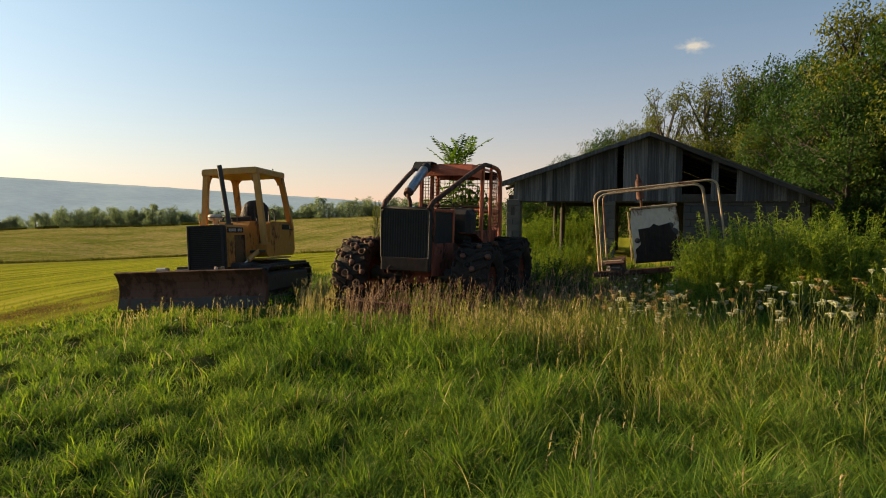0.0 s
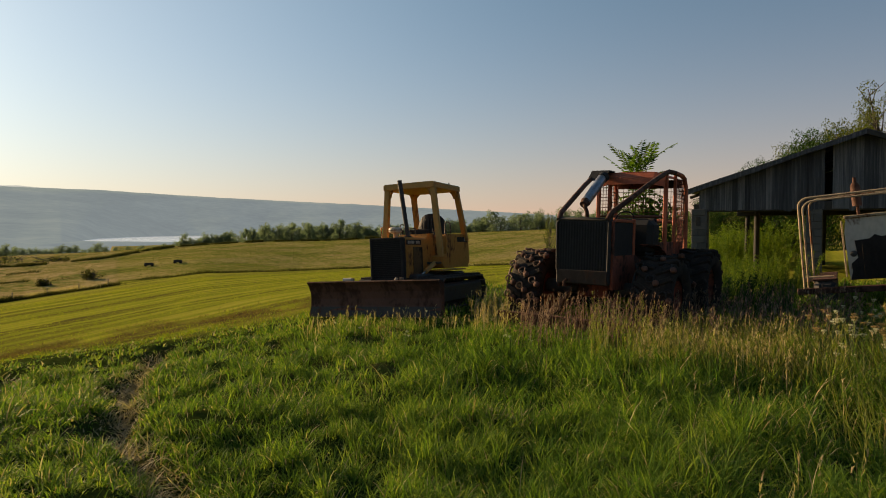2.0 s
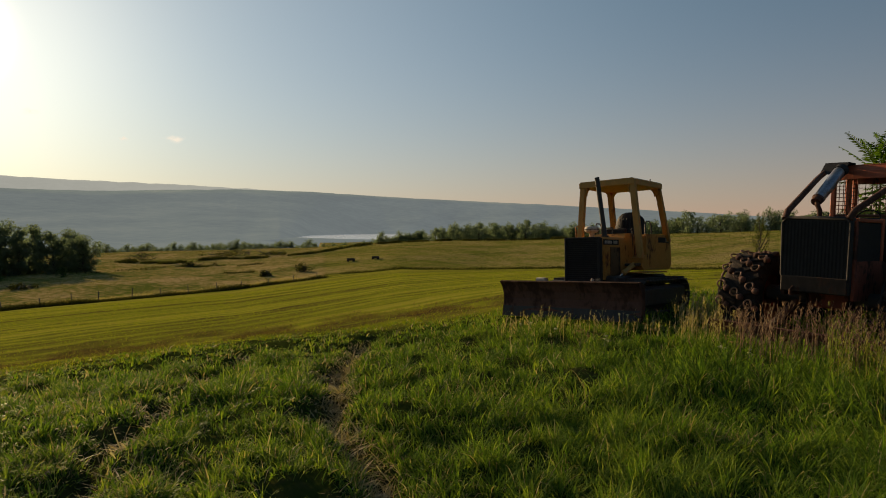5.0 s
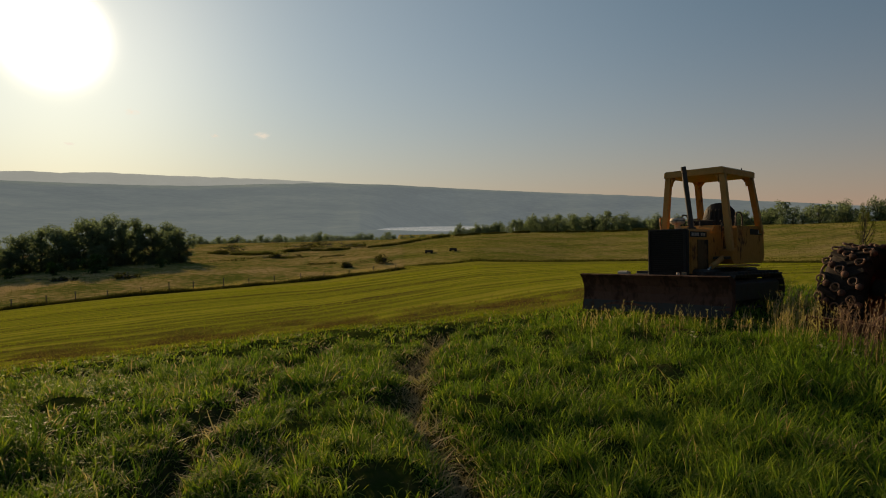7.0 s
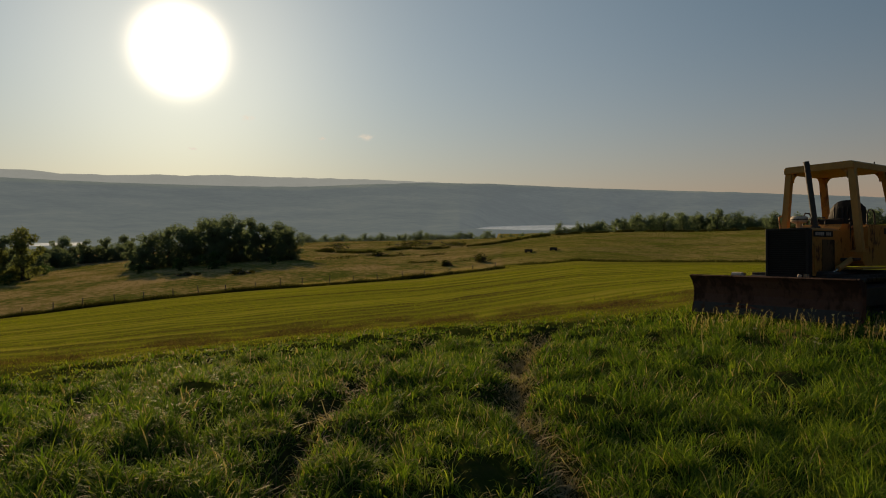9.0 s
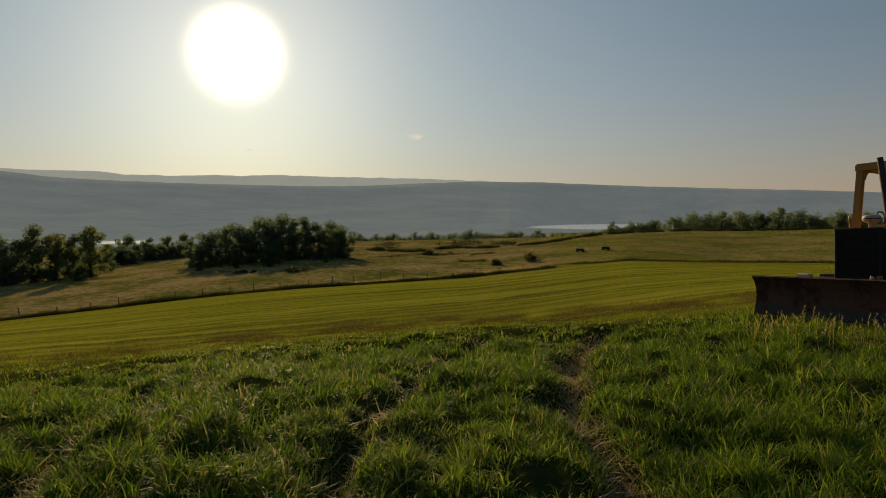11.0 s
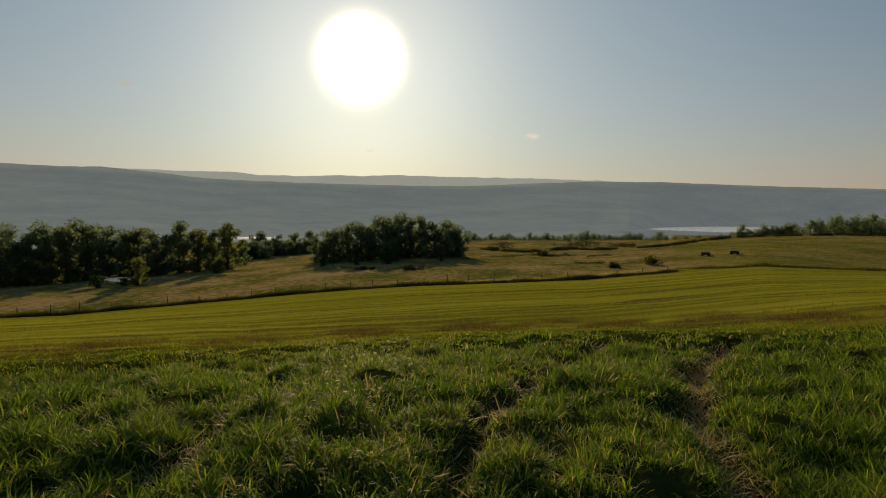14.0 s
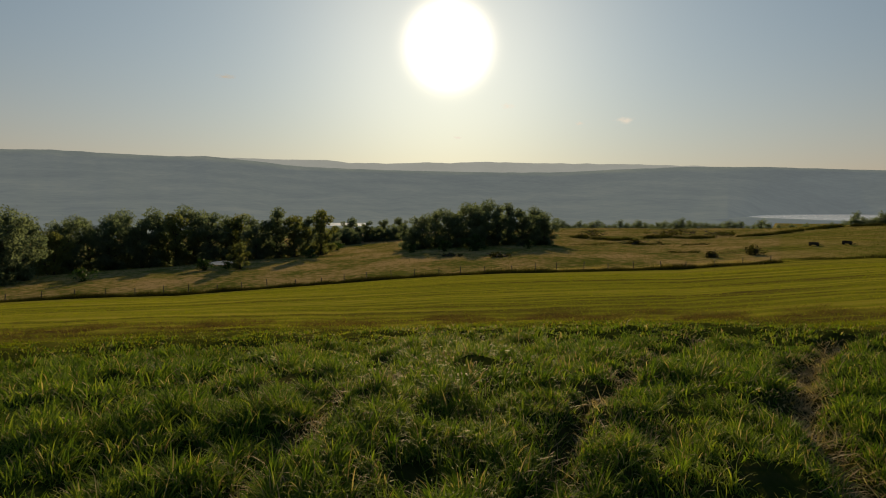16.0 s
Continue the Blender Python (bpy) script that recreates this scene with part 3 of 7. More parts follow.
def rough_grass():
    """Long uncut grass: tussocks whose leaves arch outwards and the way the sward is laid, and short leaves between them."""
    for count, per, fill, r0, r1, w, rows in ((2900, 36, 24000, 2.9, 6.0, 0.0070, 5), (5200, 26, 26000, 6.0, 11.0, 0.0108, 4), (4600, 17, 24000, 11.0, 18.5, 0.0175, 3)):
        cx, cy, cr, caz = spots(count, r0, r1)
        cleft = np.clip((caz - 14) / 26, 0, 1)
        rho = (0.075 - 0.015 * cleft + 0.03 * (r1 > 7) + 0.04 * (r1 > 12)) * rng.uniform(0.6, 1.6, count)
        tall = np.clip(clumps(cx, cy), 0.35, 1.55) * rng.uniform(0.75, 1.2, count)
        laid = rng.uniform(0, 6.28, count)
        strong = rng.uniform(0.0, 0.7, count)
        i = np.repeat(np.arange(count), per)
        out = rng.uniform(0, 2 * math.pi, len(i))
        d = np.sqrt(rng.uniform(0, 1, len(i)))
        vx = 0.9 * d * np.cos(out) + strong[i] * np.cos(laid[i]) + rng.normal(0, 0.45, len(i))
        vy = 0.9 * d * np.sin(out) + strong[i] * np.sin(laid[i]) + rng.normal(0, 0.45, len(i))
        fx, fy, _, _ = spots(fill, r0, r1)
        x = np.concatenate([cx[i] + rho[i] * d * np.cos(out), fx])
        y = np.concatenate([cy[i] + rho[i] * d * np.sin(out), fy])
        lean = np.concatenate([np.arctan2(vy, vx), rng.uniform(0, 6.28, fill)])
        start = np.concatenate([0.06 + 0.45 * d * rng.uniform(0.2, 1.2, len(i)), rng.uniform(0.1, 0.7, fill)])
        curl = np.concatenate([rng.uniform(0.6, 3.0, len(i)) * (0.65 + 0.5 * d), rng.uniform(0.4, 1.8, fill)])
        size = np.concatenate([tall[i] * rng.uniform(0.55, 1.15, len(i)), np.clip(clumps(fx, fy), 0.3, 1.2) * rng.uniform(0.35, 0.65, fill)])
        n = len(x)
        r, az = np.hypot(x - CX, y - CY), np.degrees(np.arctan2(-(x - CX), y - CY))
        in_rut = rut(x, y) * (r < 13)
        left = np.clip((az - 14) / 26, 0, 1)
        keep = rng.uniform(0, 1, n) > 1.02 * in_rut
        keep &= soft_noise(x, y, 0.30, 15) > -0.42 + 0.1 * rng.normal(0, 1, n)
        keep &= ~((r > mud_r(az) - 0.3 + 0.8 * soft_noise(x, y, 0.5, 27)) & (az > 12))
        L = (0.30 + 0.12 * np.clip((10 - az) / 40, 0, 1) - 0.10 * left) * size * (1 - 0.75 * in_rut)
        L *= np.where(az > 12, np.clip((mud_r(az) + 1.0 - r) / (4 + 4 * left), 0.22, 1), 1)
        finer = 1 - 0.2 * np.exp(-((az - 22) / 18) ** 2)
        L *= finer
        dead = rng.uniform(0, 1, n) < 0.03 + 0.25 * in_rut + 0.05 * left + 0.22 * np.clip(soft_noise(x, y, 0.45, 17) - 0.25, 0, 1)
        short = rng.uniform(0, 1, n) < np.clip((r - mud_r(az) + 6.0) / 5.0, 0, 0.9) * np.clip((az - 12) / 15, 0, 1)
        width = w * (1 + 0.3 * left) * rng.uniform(0.55, 1.5, n) * np.where(short, 0.6, 1) * finer
        for sel, mat, name, what in ((keep & ~dead & ~short, M_GRASS, "grass", "long green uncut grass arching in tussocks"),
                                     (keep & ~dead & short, M_MEADOW, "grass", "short yellow-green grass towards the mown meadow"), (keep & dead, M_STRAW, "dry_grass", "dry straw-coloured leaves among the grass")):
            arcs(name, x[sel], y[sel], L[sel], width[sel], lean[sel], start[sel], curl[sel], mat, what, rows=rows)
    # the same sward goes on round the viewer
    for n, r0, r1, a0, a1 in ((30000, 0.7, 12.0, 112, 314), (9000, 0.7, 2.9, -46, 112)):
        x, y, r, az = spots(n, r0, r1, a0, a1)
        arcs("grass", x, y, 0.34 * np.clip(clumps(x, y), 0.3, 1.5) * rng.uniform(0.5, 1.2, n), 0.015 * rng.uniform(0.6, 1.3, n), rng.uniform(0, 6.28, n), rng.uniform(0, 0.5, n),
             rng.uniform(0.4, 2.0, n), M_GRASS, "long green uncut grass arching in tussocks", rows=3)
    # flattened straw in the wheel tracks
    x, y, r, az = spots(300000, 3.0, 11.5, 12, 112)
    sel = rng.uniform(0, 1, len(x)) < rut(x, y) * np.clip(0.32 + 1.3 * soft_noise(x, y, 0.22, 21), 0.06, 1)
    x, y = x[sel], y[sel]
    n = len(x)
    arcs("dry_grass", x, y, rng.uniform(0.08, 0.24, n), rng.uniform(0.006, 0.014, n), rng.uniform(0, 6.28, n), rng.uniform(0.9, 1.5, n), rng.uniform(-0.2, 0.5, n),
         M_STRAW, "flattened pale straw in the wheel tracks", z=ground(x, y) + 0.01, rows=4)
    # raked-up dead grass where the meadow begins
    x, y, r, az = spots(85000, 12, 24, 15, 112)
    near = np.exp(-((r - mud_r(az) - 0.8) / 2.2) ** 2) * np.clip(0.2 + 1.1 * soft_noise(x, y, 0.5, 9), 0, 1)
    sel = rng.uniform(0, 1, len(x)) < near
    x, y = x[sel], y[sel]
    n = len(x)
    blades("dry_grass", x, y, rng.uniform(0.06, 0.16, n), rng.uniform(0.012, 0.022, n), rng.uniform(0, 6.28, n), rng.uniform(0.8, 2.2, n),
           M_RAKED, "brown raked dead grass at the meadow's edge", "straw", z=ground(x, y) + 0.02, rows=3)
    # stubble of the mown meadow, thinner along the mower's lines
    x, y, r, az = spots(115000, 10, 70, 0, 112, 1.6)
    across = -(x - CX) * math.sin(radians(71.5)) + (y - CY) * math.cos(radians(71.5)) + 0.5 * soft_noise(x, y, 6.0, 61)
    line = np.exp(-((across % 2.7 - 1.35) / 0.32) ** 2) * np.clip(0.5 + 1.2 * soft_noise(x, y, 5.0, 63), 0, 1)
    sel = (r > mud_r(az) - 4.5 * np.clip((az - 20) / 20, 0.4, 1) + 1.5 * soft_noise(x, y, 0.8, 65)) & (rng.uniform(0, 1, len(x)) > 0.35 * line)
    x, y, r = x[sel], y[sel], r[sel]
    n = len(x)
    blades("stubble", x, y, rng.uniform(0.035, 0.09, n), 0.005 + 0.0008 * r, rng.uniform(0, 6.28, n), rng.uniform(0.2, 0.9, n),
           M_MEADOW, "short bright green regrowth on the mown meadow", "grass", rows=3)


M_MEADOW = shade("meadow_blade", [(0.085, 0.095, 0.016), (0.16, 0.185, 0.02), (0.29, 0.265, 0.05)], 0.6, scale=0.1, fine=1, bump=0,
                 random_by="island", through_light=0.35, spec=0.0)
M_RAKED = shade("raked_grass", [(0.05, 0.036, 0.018), (0.11, 0.08, 0.036), (0.20, 0.15, 0.065)], 0.8, scale=2, fine=9, bump=0, random_by="island", through_light=0.3, spec=0.0)
rough_grass()


def leaf_cloud(n, blobs, size, flat=0.6, droop=0.3):
    """Leaves as small bent quads, on and in a set of blobs (x, y, z, radius)."""
    b = np.array(blobs)
    wgt = b[:, 3] ** 2
    pick = rng.choice(len(b), n, p=wgt / wgt.sum())
    d = rng.normal(0, 1, (n, 3))
    d /= np.linalg.norm(d, axis=1)[:, None]
    rad = rng.uniform(0.35, 1.0, n) ** 0.45
    lump = 1 + 0.30 * np.sin(d[:, 0] * 5 + pick) * np.sin(d[:, 1] * 5 + 2 * pick) + 0.16 * np.sin(d[:, 2] * 9 + pick)
    c = b[pick, :3] + d * (b[pick, 3] * rad * lump)[:, None] * np.array([1, 1, 0.8])
    s = size * rng.uniform(0.6, 1.3, n)
    nrm = d * 0.8 + rng.normal(0, 0.5, (n, 3)) + np.array([0, 0, flat * 0.6])
    nrm /= np.linalg.norm(nrm, axis=1)[:, None]
    u = np.cross(nrm, rng.normal(0, 1, (n, 3)))
    u /= np.linalg.norm(u, axis=1)[:, None]
    w = np.cross(nrm, u)
    v = np.zeros((n, 4, 3))
    v[:, 0] = c - u * s[:, None] * 0.5
    v[:, 1] = c + w * s[:, None] * 0.33 - nrm * (s * 0.05)[:, None]
    v[:, 2] = c + u * s[:, None] * 0.6 - np.array([0, 0, 1]) * (s * droop)[:, None]
    v[:, 3] = c - w * s[:, None] * 0.33 - nrm * (s * 0.05)[:, None]
    return v.reshape(-1, 3), np.arange(4 * n).reshape(-1, 4)


def make_tree(name, label, h, spread, leaves, leaf, material, bare=0.25, blob_n=16, seed=0, open_crown=0.0, girth=0.028):
    """A tree at the origin: tapered trunk with limbs, and a crown of leaves in lumps at the limbs' ends."""
    rs = random.Random(seed)
    root = thing(name, Matrix(), label, "tree")
    wood, blobs = Geo(), []
    top = h * 0.8
    trunk = [(0, 0, -0.3)]
    for i in range(1, 7):
        t = i / 6
        trunk.append((rs.uniform(-0.03, 0.03) * h * t, rs.uniform(-0.03, 0.03) * h * t, top * t))
    wood.tube(trunk, [h * girth * (1.15 - t / 6) for t in range(7)], 8)
    for i in range(blob_n):
        t = bare + (1 - bare) * (i + rs.random()) / blob_n
        az = i * 2.4 + rs.uniform(-0.5, 0.5)
        reach = spread * (0.35 + 0.65 * math.sin(math.pi * min(0.98, (t - bare * 0.6) / (1.05 - bare * 0.6)))) * rs.uniform(0.55, 1.0)
        z0 = top * max(bare * 0.8, t - 0.18)
        k = min(5, int(z0 / top * 6))
        p0 = Vector(trunk[k]).lerp(Vector(trunk[k + 1]), z0 / top * 6 - k)
        p1 = Vector((math.cos(az) * reach, math.sin(az) * reach, h * t * 0.93))
        mid = p0.lerp(p1, 0.5) + Vector((0, 0, -0.04 * h * rs.random()))
        wood.tube([p0, mid, p1], [h * 0.011, h * 0.007, h * 0.002], 5)
        for _ in range(3):
            q = p0.lerp(p1, rs.uniform(0.45, 0.9))
            e = p1 + Vector((rs.uniform(-1, 1), rs.uniform(-1, 1), rs.uniform(-0.5, 0.8))) * spread * 0.25
            wood.tube([q, e], [h * 0.004, h * 0.001], 4)
        blobs.append((*p1, spread * rs.uniform(0.24, 0.42) * (1 - 0.45 * open_crown)))
        blobs.append((*(p1.lerp(p0, 0.3) + Vector((rs.uniform(-1, 1), rs.uniform(-1, 1), rs.uniform(-.3, 1))) * spread * 0.2),
                      spread * rs.uniform(0.16, 0.3) * (1 - 0.45 * open_crown)))
    if open_crown < 0.5:
        for i in range(7):
            t = bare * 0.8 + (0.94 - bare * 0.8) * i / 6
            k = min(5, int(t * 6))
            c = Vector(trunk[k]).lerp(Vector(trunk[k + 1]), t * 6 - k)
            blobs.append((c.x + rs.uniform(-.1, .1) * spread, c.y + rs.uniform(-.1, .1) * spread, h * (0.06 + 0.84 * t), spread * (0.27 + 0.12 * math.sin(math.pi * t))))
    part("trunk", wood, M_BARK, root)
    v, f = leaf_cloud(leaves, blobs, leaf)
    part("crown", arrays_mesh("crown", v, f, material), material, root)
    return root


def put_tree(src, az, r, scale=1.0, wide=1.0, sink=0.0, label="", group=""):
    x, y = polar(az, r)
    m = pose(x, y, height(x, y) - sink, 0, 0, rng.uniform(0, 360)) @ Matrix.Diagonal((scale * wide, scale * wide, scale, 1))
    c = copy_thing(src, m)
    c.matrix_basis = m
    if label:
        c["label"] = label
    if group:
        c["group"] = group
    return c


def retire(*obs):
    for ob in obs:
        for o in (*ob.children_recursive, ob):
            bpy.data.objects.remove(o)


# far leaves made paler and greyer, so distance haze sits in their colour
M_LEAF_FAR = shade("hazed_field_tree_leaf", [(0.10, 0.13, 0.088), (0.13, 0.16, 0.105), (0.16, 0.185, 0.12)], 0.8, scale=0.4, fine=2, bump=0, random_by="island",
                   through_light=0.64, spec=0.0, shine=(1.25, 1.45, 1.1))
M_LEAF_FAR_YELLOW = shade("hazed_field_tree_yellowing_leaf", [(0.10, 0.12, 0.055), (0.135, 0.15, 0.066), (0.17, 0.175, 0.08)], 0.8, scale=0.4, fine=2, bump=0, random_by="island",
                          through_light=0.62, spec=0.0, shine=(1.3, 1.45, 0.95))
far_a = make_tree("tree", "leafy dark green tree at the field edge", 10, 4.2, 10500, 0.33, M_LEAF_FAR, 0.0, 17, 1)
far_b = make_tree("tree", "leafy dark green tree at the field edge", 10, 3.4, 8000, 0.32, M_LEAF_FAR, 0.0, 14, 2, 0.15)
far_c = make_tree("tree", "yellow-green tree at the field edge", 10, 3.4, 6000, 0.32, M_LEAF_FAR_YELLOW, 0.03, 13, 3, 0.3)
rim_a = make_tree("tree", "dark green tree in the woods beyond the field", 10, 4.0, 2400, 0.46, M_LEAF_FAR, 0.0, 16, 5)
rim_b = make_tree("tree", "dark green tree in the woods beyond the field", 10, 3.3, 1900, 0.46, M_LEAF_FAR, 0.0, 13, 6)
shrub = make_tree("shrub", "low dark green shrub in the dry pasture", 3, 1.9, 700, 0.32, M_LEAF, 0.0, 10, 4)
shrub["category"] = "shrub"

# the round grove in the pasture
for az, r, s in ((58.6, 147, 0.75), (59.6, 156, 0.9), (60.6, 146, 0.92), (61.8, 155, 1.05), (62.8, 148, 1.05), (64.0, 156, 1.08), (65.0, 148, 1.05),
                 (66.2, 155, 1.0), (67.2, 147, 0.95), (68.4, 154, 0.95), (69.6, 147, 0.8), (71.0, 152, 0.7), (70.4, 143, 0.6), (64.5, 141, 0.55)):
    put_tree(far_a if rng.uniform() < 0.6 else far_b, az, r, s * rng.uniform(0.95, 1.06), rng.uniform(1.0, 1.25), 0.7, group="grove in the pasture")
for az, r, s in ((64.8, 131, 1.15), (67.6, 133, 0.8), (60, 134, 0.6), (70.6, 133, 0.6)):
    put_tree(shrub, az, r, s, 1.2)
# the tree row down the slope
for az, r, s, src in ((74.5, 215, 0.6, far_b), (76.0, 225, 0.7, far_a), (73.0, 235, 0.6, far_a), (71.6, 240, 0.55, far_a), (77.5, 190, 0.5, far_b),
                      (78.6, 150, 0.98, far_c), (79.8, 158, 0.8, far_b), (81.0, 150, 0.95, far_c), (82.4, 152, 0.92, far_b), (83.2, 160, 0.7, far_a), (84.2, 150, 0.9, far_b),
                      (85.6, 158, 0.95, far_c), (86.6, 160, 0.85, far_a), (88.0, 152, 0.95, far_b), (89.2, 158, 1.0, far_a), (90.6, 150, 0.98, far_c), (92.0, 156, 1.0, far_a),
                      (93.2, 150, 0.95, far_b), (94.4, 158, 1.05, far_a), (95.6, 150, 1.0, far_a), (97.0, 157, 0.95, far_b), (98.4, 150, 0.85, far_a),
                      (99.4, 140, 0.7, far_c), (100.6, 150, 0.9, far_a), (102.2, 128, 1.0, far_a), (103.4, 122, 1.1, far_a), (105.0, 125, 1.1, far_b),
                      (107, 130, 1.2, far_a), (109, 128, 1.1, far_b), (112, 132, 1.2, far_a)):
    put_tree(src, az, r, s * 1.27 * rng.uniform(0.88, 1.08), rng.uniform(0.95, 1.2), 0.4, group="tree row down the slope")
for az in np.arange(71.5, 79.5, 0.6):
    put_tree(far_a, az, 212 + rng.uniform(-8, 12), rng.uniform(0.42, 0.66), 1.35, 0.8, group="tree row down the slope")
put_tree(far_c, 85.6, 118, 0.52, 1.1, label="small lone yellow-green tree in the dry pasture")
for az, r, s in ((97.5, 116, 0.7), (88.5, 122, 0.7), (86.6, 122, 0.5), (79.6, 140, 0.6), (77.2, 170, 0.7)):
    put_tree(shrub, az, r, s, 1.5)
# woods behind the far field
for az in np.concatenate([np.arange(8, 33.0, 0.3), np.arange(-6, 8, 0.55)]):
    tall = float(np.interp(az, [-6, 1, 5, 8, 12, 14, 18, 22, 26, 30, 33], [0.76, 0.76, 0.78, 0.74, 0.62, 0.5, 0.62, 0.72, 0.66, 0.55, 0.42]))
    put_tree((rim_a, rim_b)[int(rng.integers(2))], az + rng.uniform(-0.2, 0.2), 262 + rng.uniform(-8, 22), tall * rng.uniform(0.85, 1.15) * 1.42, rng.uniform(0.85, 1.15), 1.5,
             group="woods behind the far field")
for az in list(np.arange(33.4, 40, 0.9)) + list(np.arange(40.5, 58, 0.5)):
    put_tree(rim_a, az, 258 + rng.uniform(0, 16), rng.uniform(0.36, 0.56) * (1.2 if 46 < az < 49 else 1), 1.35, 1.9, group="woods behind the far field")
for az in np.arange(31.0, 35.4, 0.35):
    put_tree(rim_a, az, 256 + rng.uniform(0, 8), rng.uniform(0.4, 0.6) - 0.05 * (az - 31), 1.1, 0.8, group="woods behind the far field")
put_tree(rim_a, 34.6, 256, 0.58, 1.0, 0.8, group="woods behind the far field")

# woods behind the shed
wood_a = make_tree("tree", "tall dark green broadleaf tree behind the shed", 12, 4.4, 26000, 0.17, M_LEAF, 0.1, 26, 11)
wood_b = make_tree("tree", "tall yellowing broadleaf tree behind the shed", 12, 4.0, 22000, 0.17, M_LEAF_YELLOW, 0.12, 22, 12)
wood_c = make_tree("tree", "thin-crowned yellowing tree with bare limbs", 12, 4.0, 9000, 0.13, M_LEAF_YELLOW, 0.3, 22, 13, 0.6, 0.015)
for src, az, r, s, wd in ((wood_c, -22.6, 40, 0.80, 0.8), (wood_c, -25.6, 41, 0.86, 0.75), (wood_b, -28.6, 42, 0.84, 0.8), (wood_a, -31.2, 40, 0.86, 0.85), (wood_a, -34.4, 37, 0.82, 0.85),
                          (wood_b, -37.5, 31, 0.88, 0.85), (wood_a, -39.5, 33, 0.84, 0.9), (wood_a, -36.0, 29, 0.56, 1.05), (wood_a, -33.0, 33, 0.62, 1.0), (wood_b, -29.5, 36, 0.52, 1.1),
                          (wood_b, -26.0, 37, 0.5, 1.1), (wood_b, -22.5, 44, 0.52, 1.1), (wood_b, -20.4, 48, 0.74, 0.8), (wood_a, -18.6, 47, 0.70, 0.8), (wood_b, -16.8, 50, 0.66, 0.8), (wood_a, -14.8, 49, 0.58, 0.8), (wood_b, -13.0, 50, 0.52, 0.9), (wood_a, -11.4, 50, 0.47, 0.9),
                          (wood_a, -10.0, 50, 0.34, 1.0), (wood_a, -42, 30, 0.88, 0.9), (wood_b, -45, 28, 0.95, 0.9), (wood_a, -48, 30, 1.0, 0.9), (wood_a, -52, 28, 1.0, 1.0)):
    put_tree(src, az, r, s, wd, 0.3, group="woods behind the shed")
put_tree(wood_c, 2.55, 33.6, 0.28, 0.36, 0.0, "thin young yellow-green tree at the meadow's edge")
retire(far_a, far_b, far_c, rim_a, rim_b, wood_a, wood_b, wood_c, shrub)

# ---- shed ----
M_BOARD = shade("weathered_board", [(0.014, 0.015, 0.018), (0.05, 0.052, 0.058), (0.17, 0.172, 0.178)], 0.9, scale=2.0, fine=30, contrast=1.6, bump=0.7, depth=0.006,
                stretch=(14, 14, 0.5), random_by="object")
M_BEAM = shade("dark_timber", [(0.015, 0.013, 0.011), (0.045, 0.04, 0.035)], 0.9, scale=3, fine=30, bump=0.5, depth=0.006)
M_ROOF = shade("roof_metal", [(0.03, 0.03, 0.03), (0.065, 0.065, 0.062), (0.08, 0.055, 0.045)], 0.7, scale=1.5, fine=18, bump=0.3, depth=0.004)
M_BLOCK = shade("concrete_block", [(0.05, 0.05, 0.047), (0.11, 0.108, 0.102)], 0.95, scale=2, fine=40, bump=0.5, depth=0.004, random_by="object")


# darker copy of the block colour, with the wall's shade put into it
M_BLOCK_SHADED = shade("shaded_block", [(0.025, 0.025, 0.026), (0.055, 0.055, 0.056)], 0.95, scale=2, fine=40, bump=0.5, depth=0.004, random_by="object")


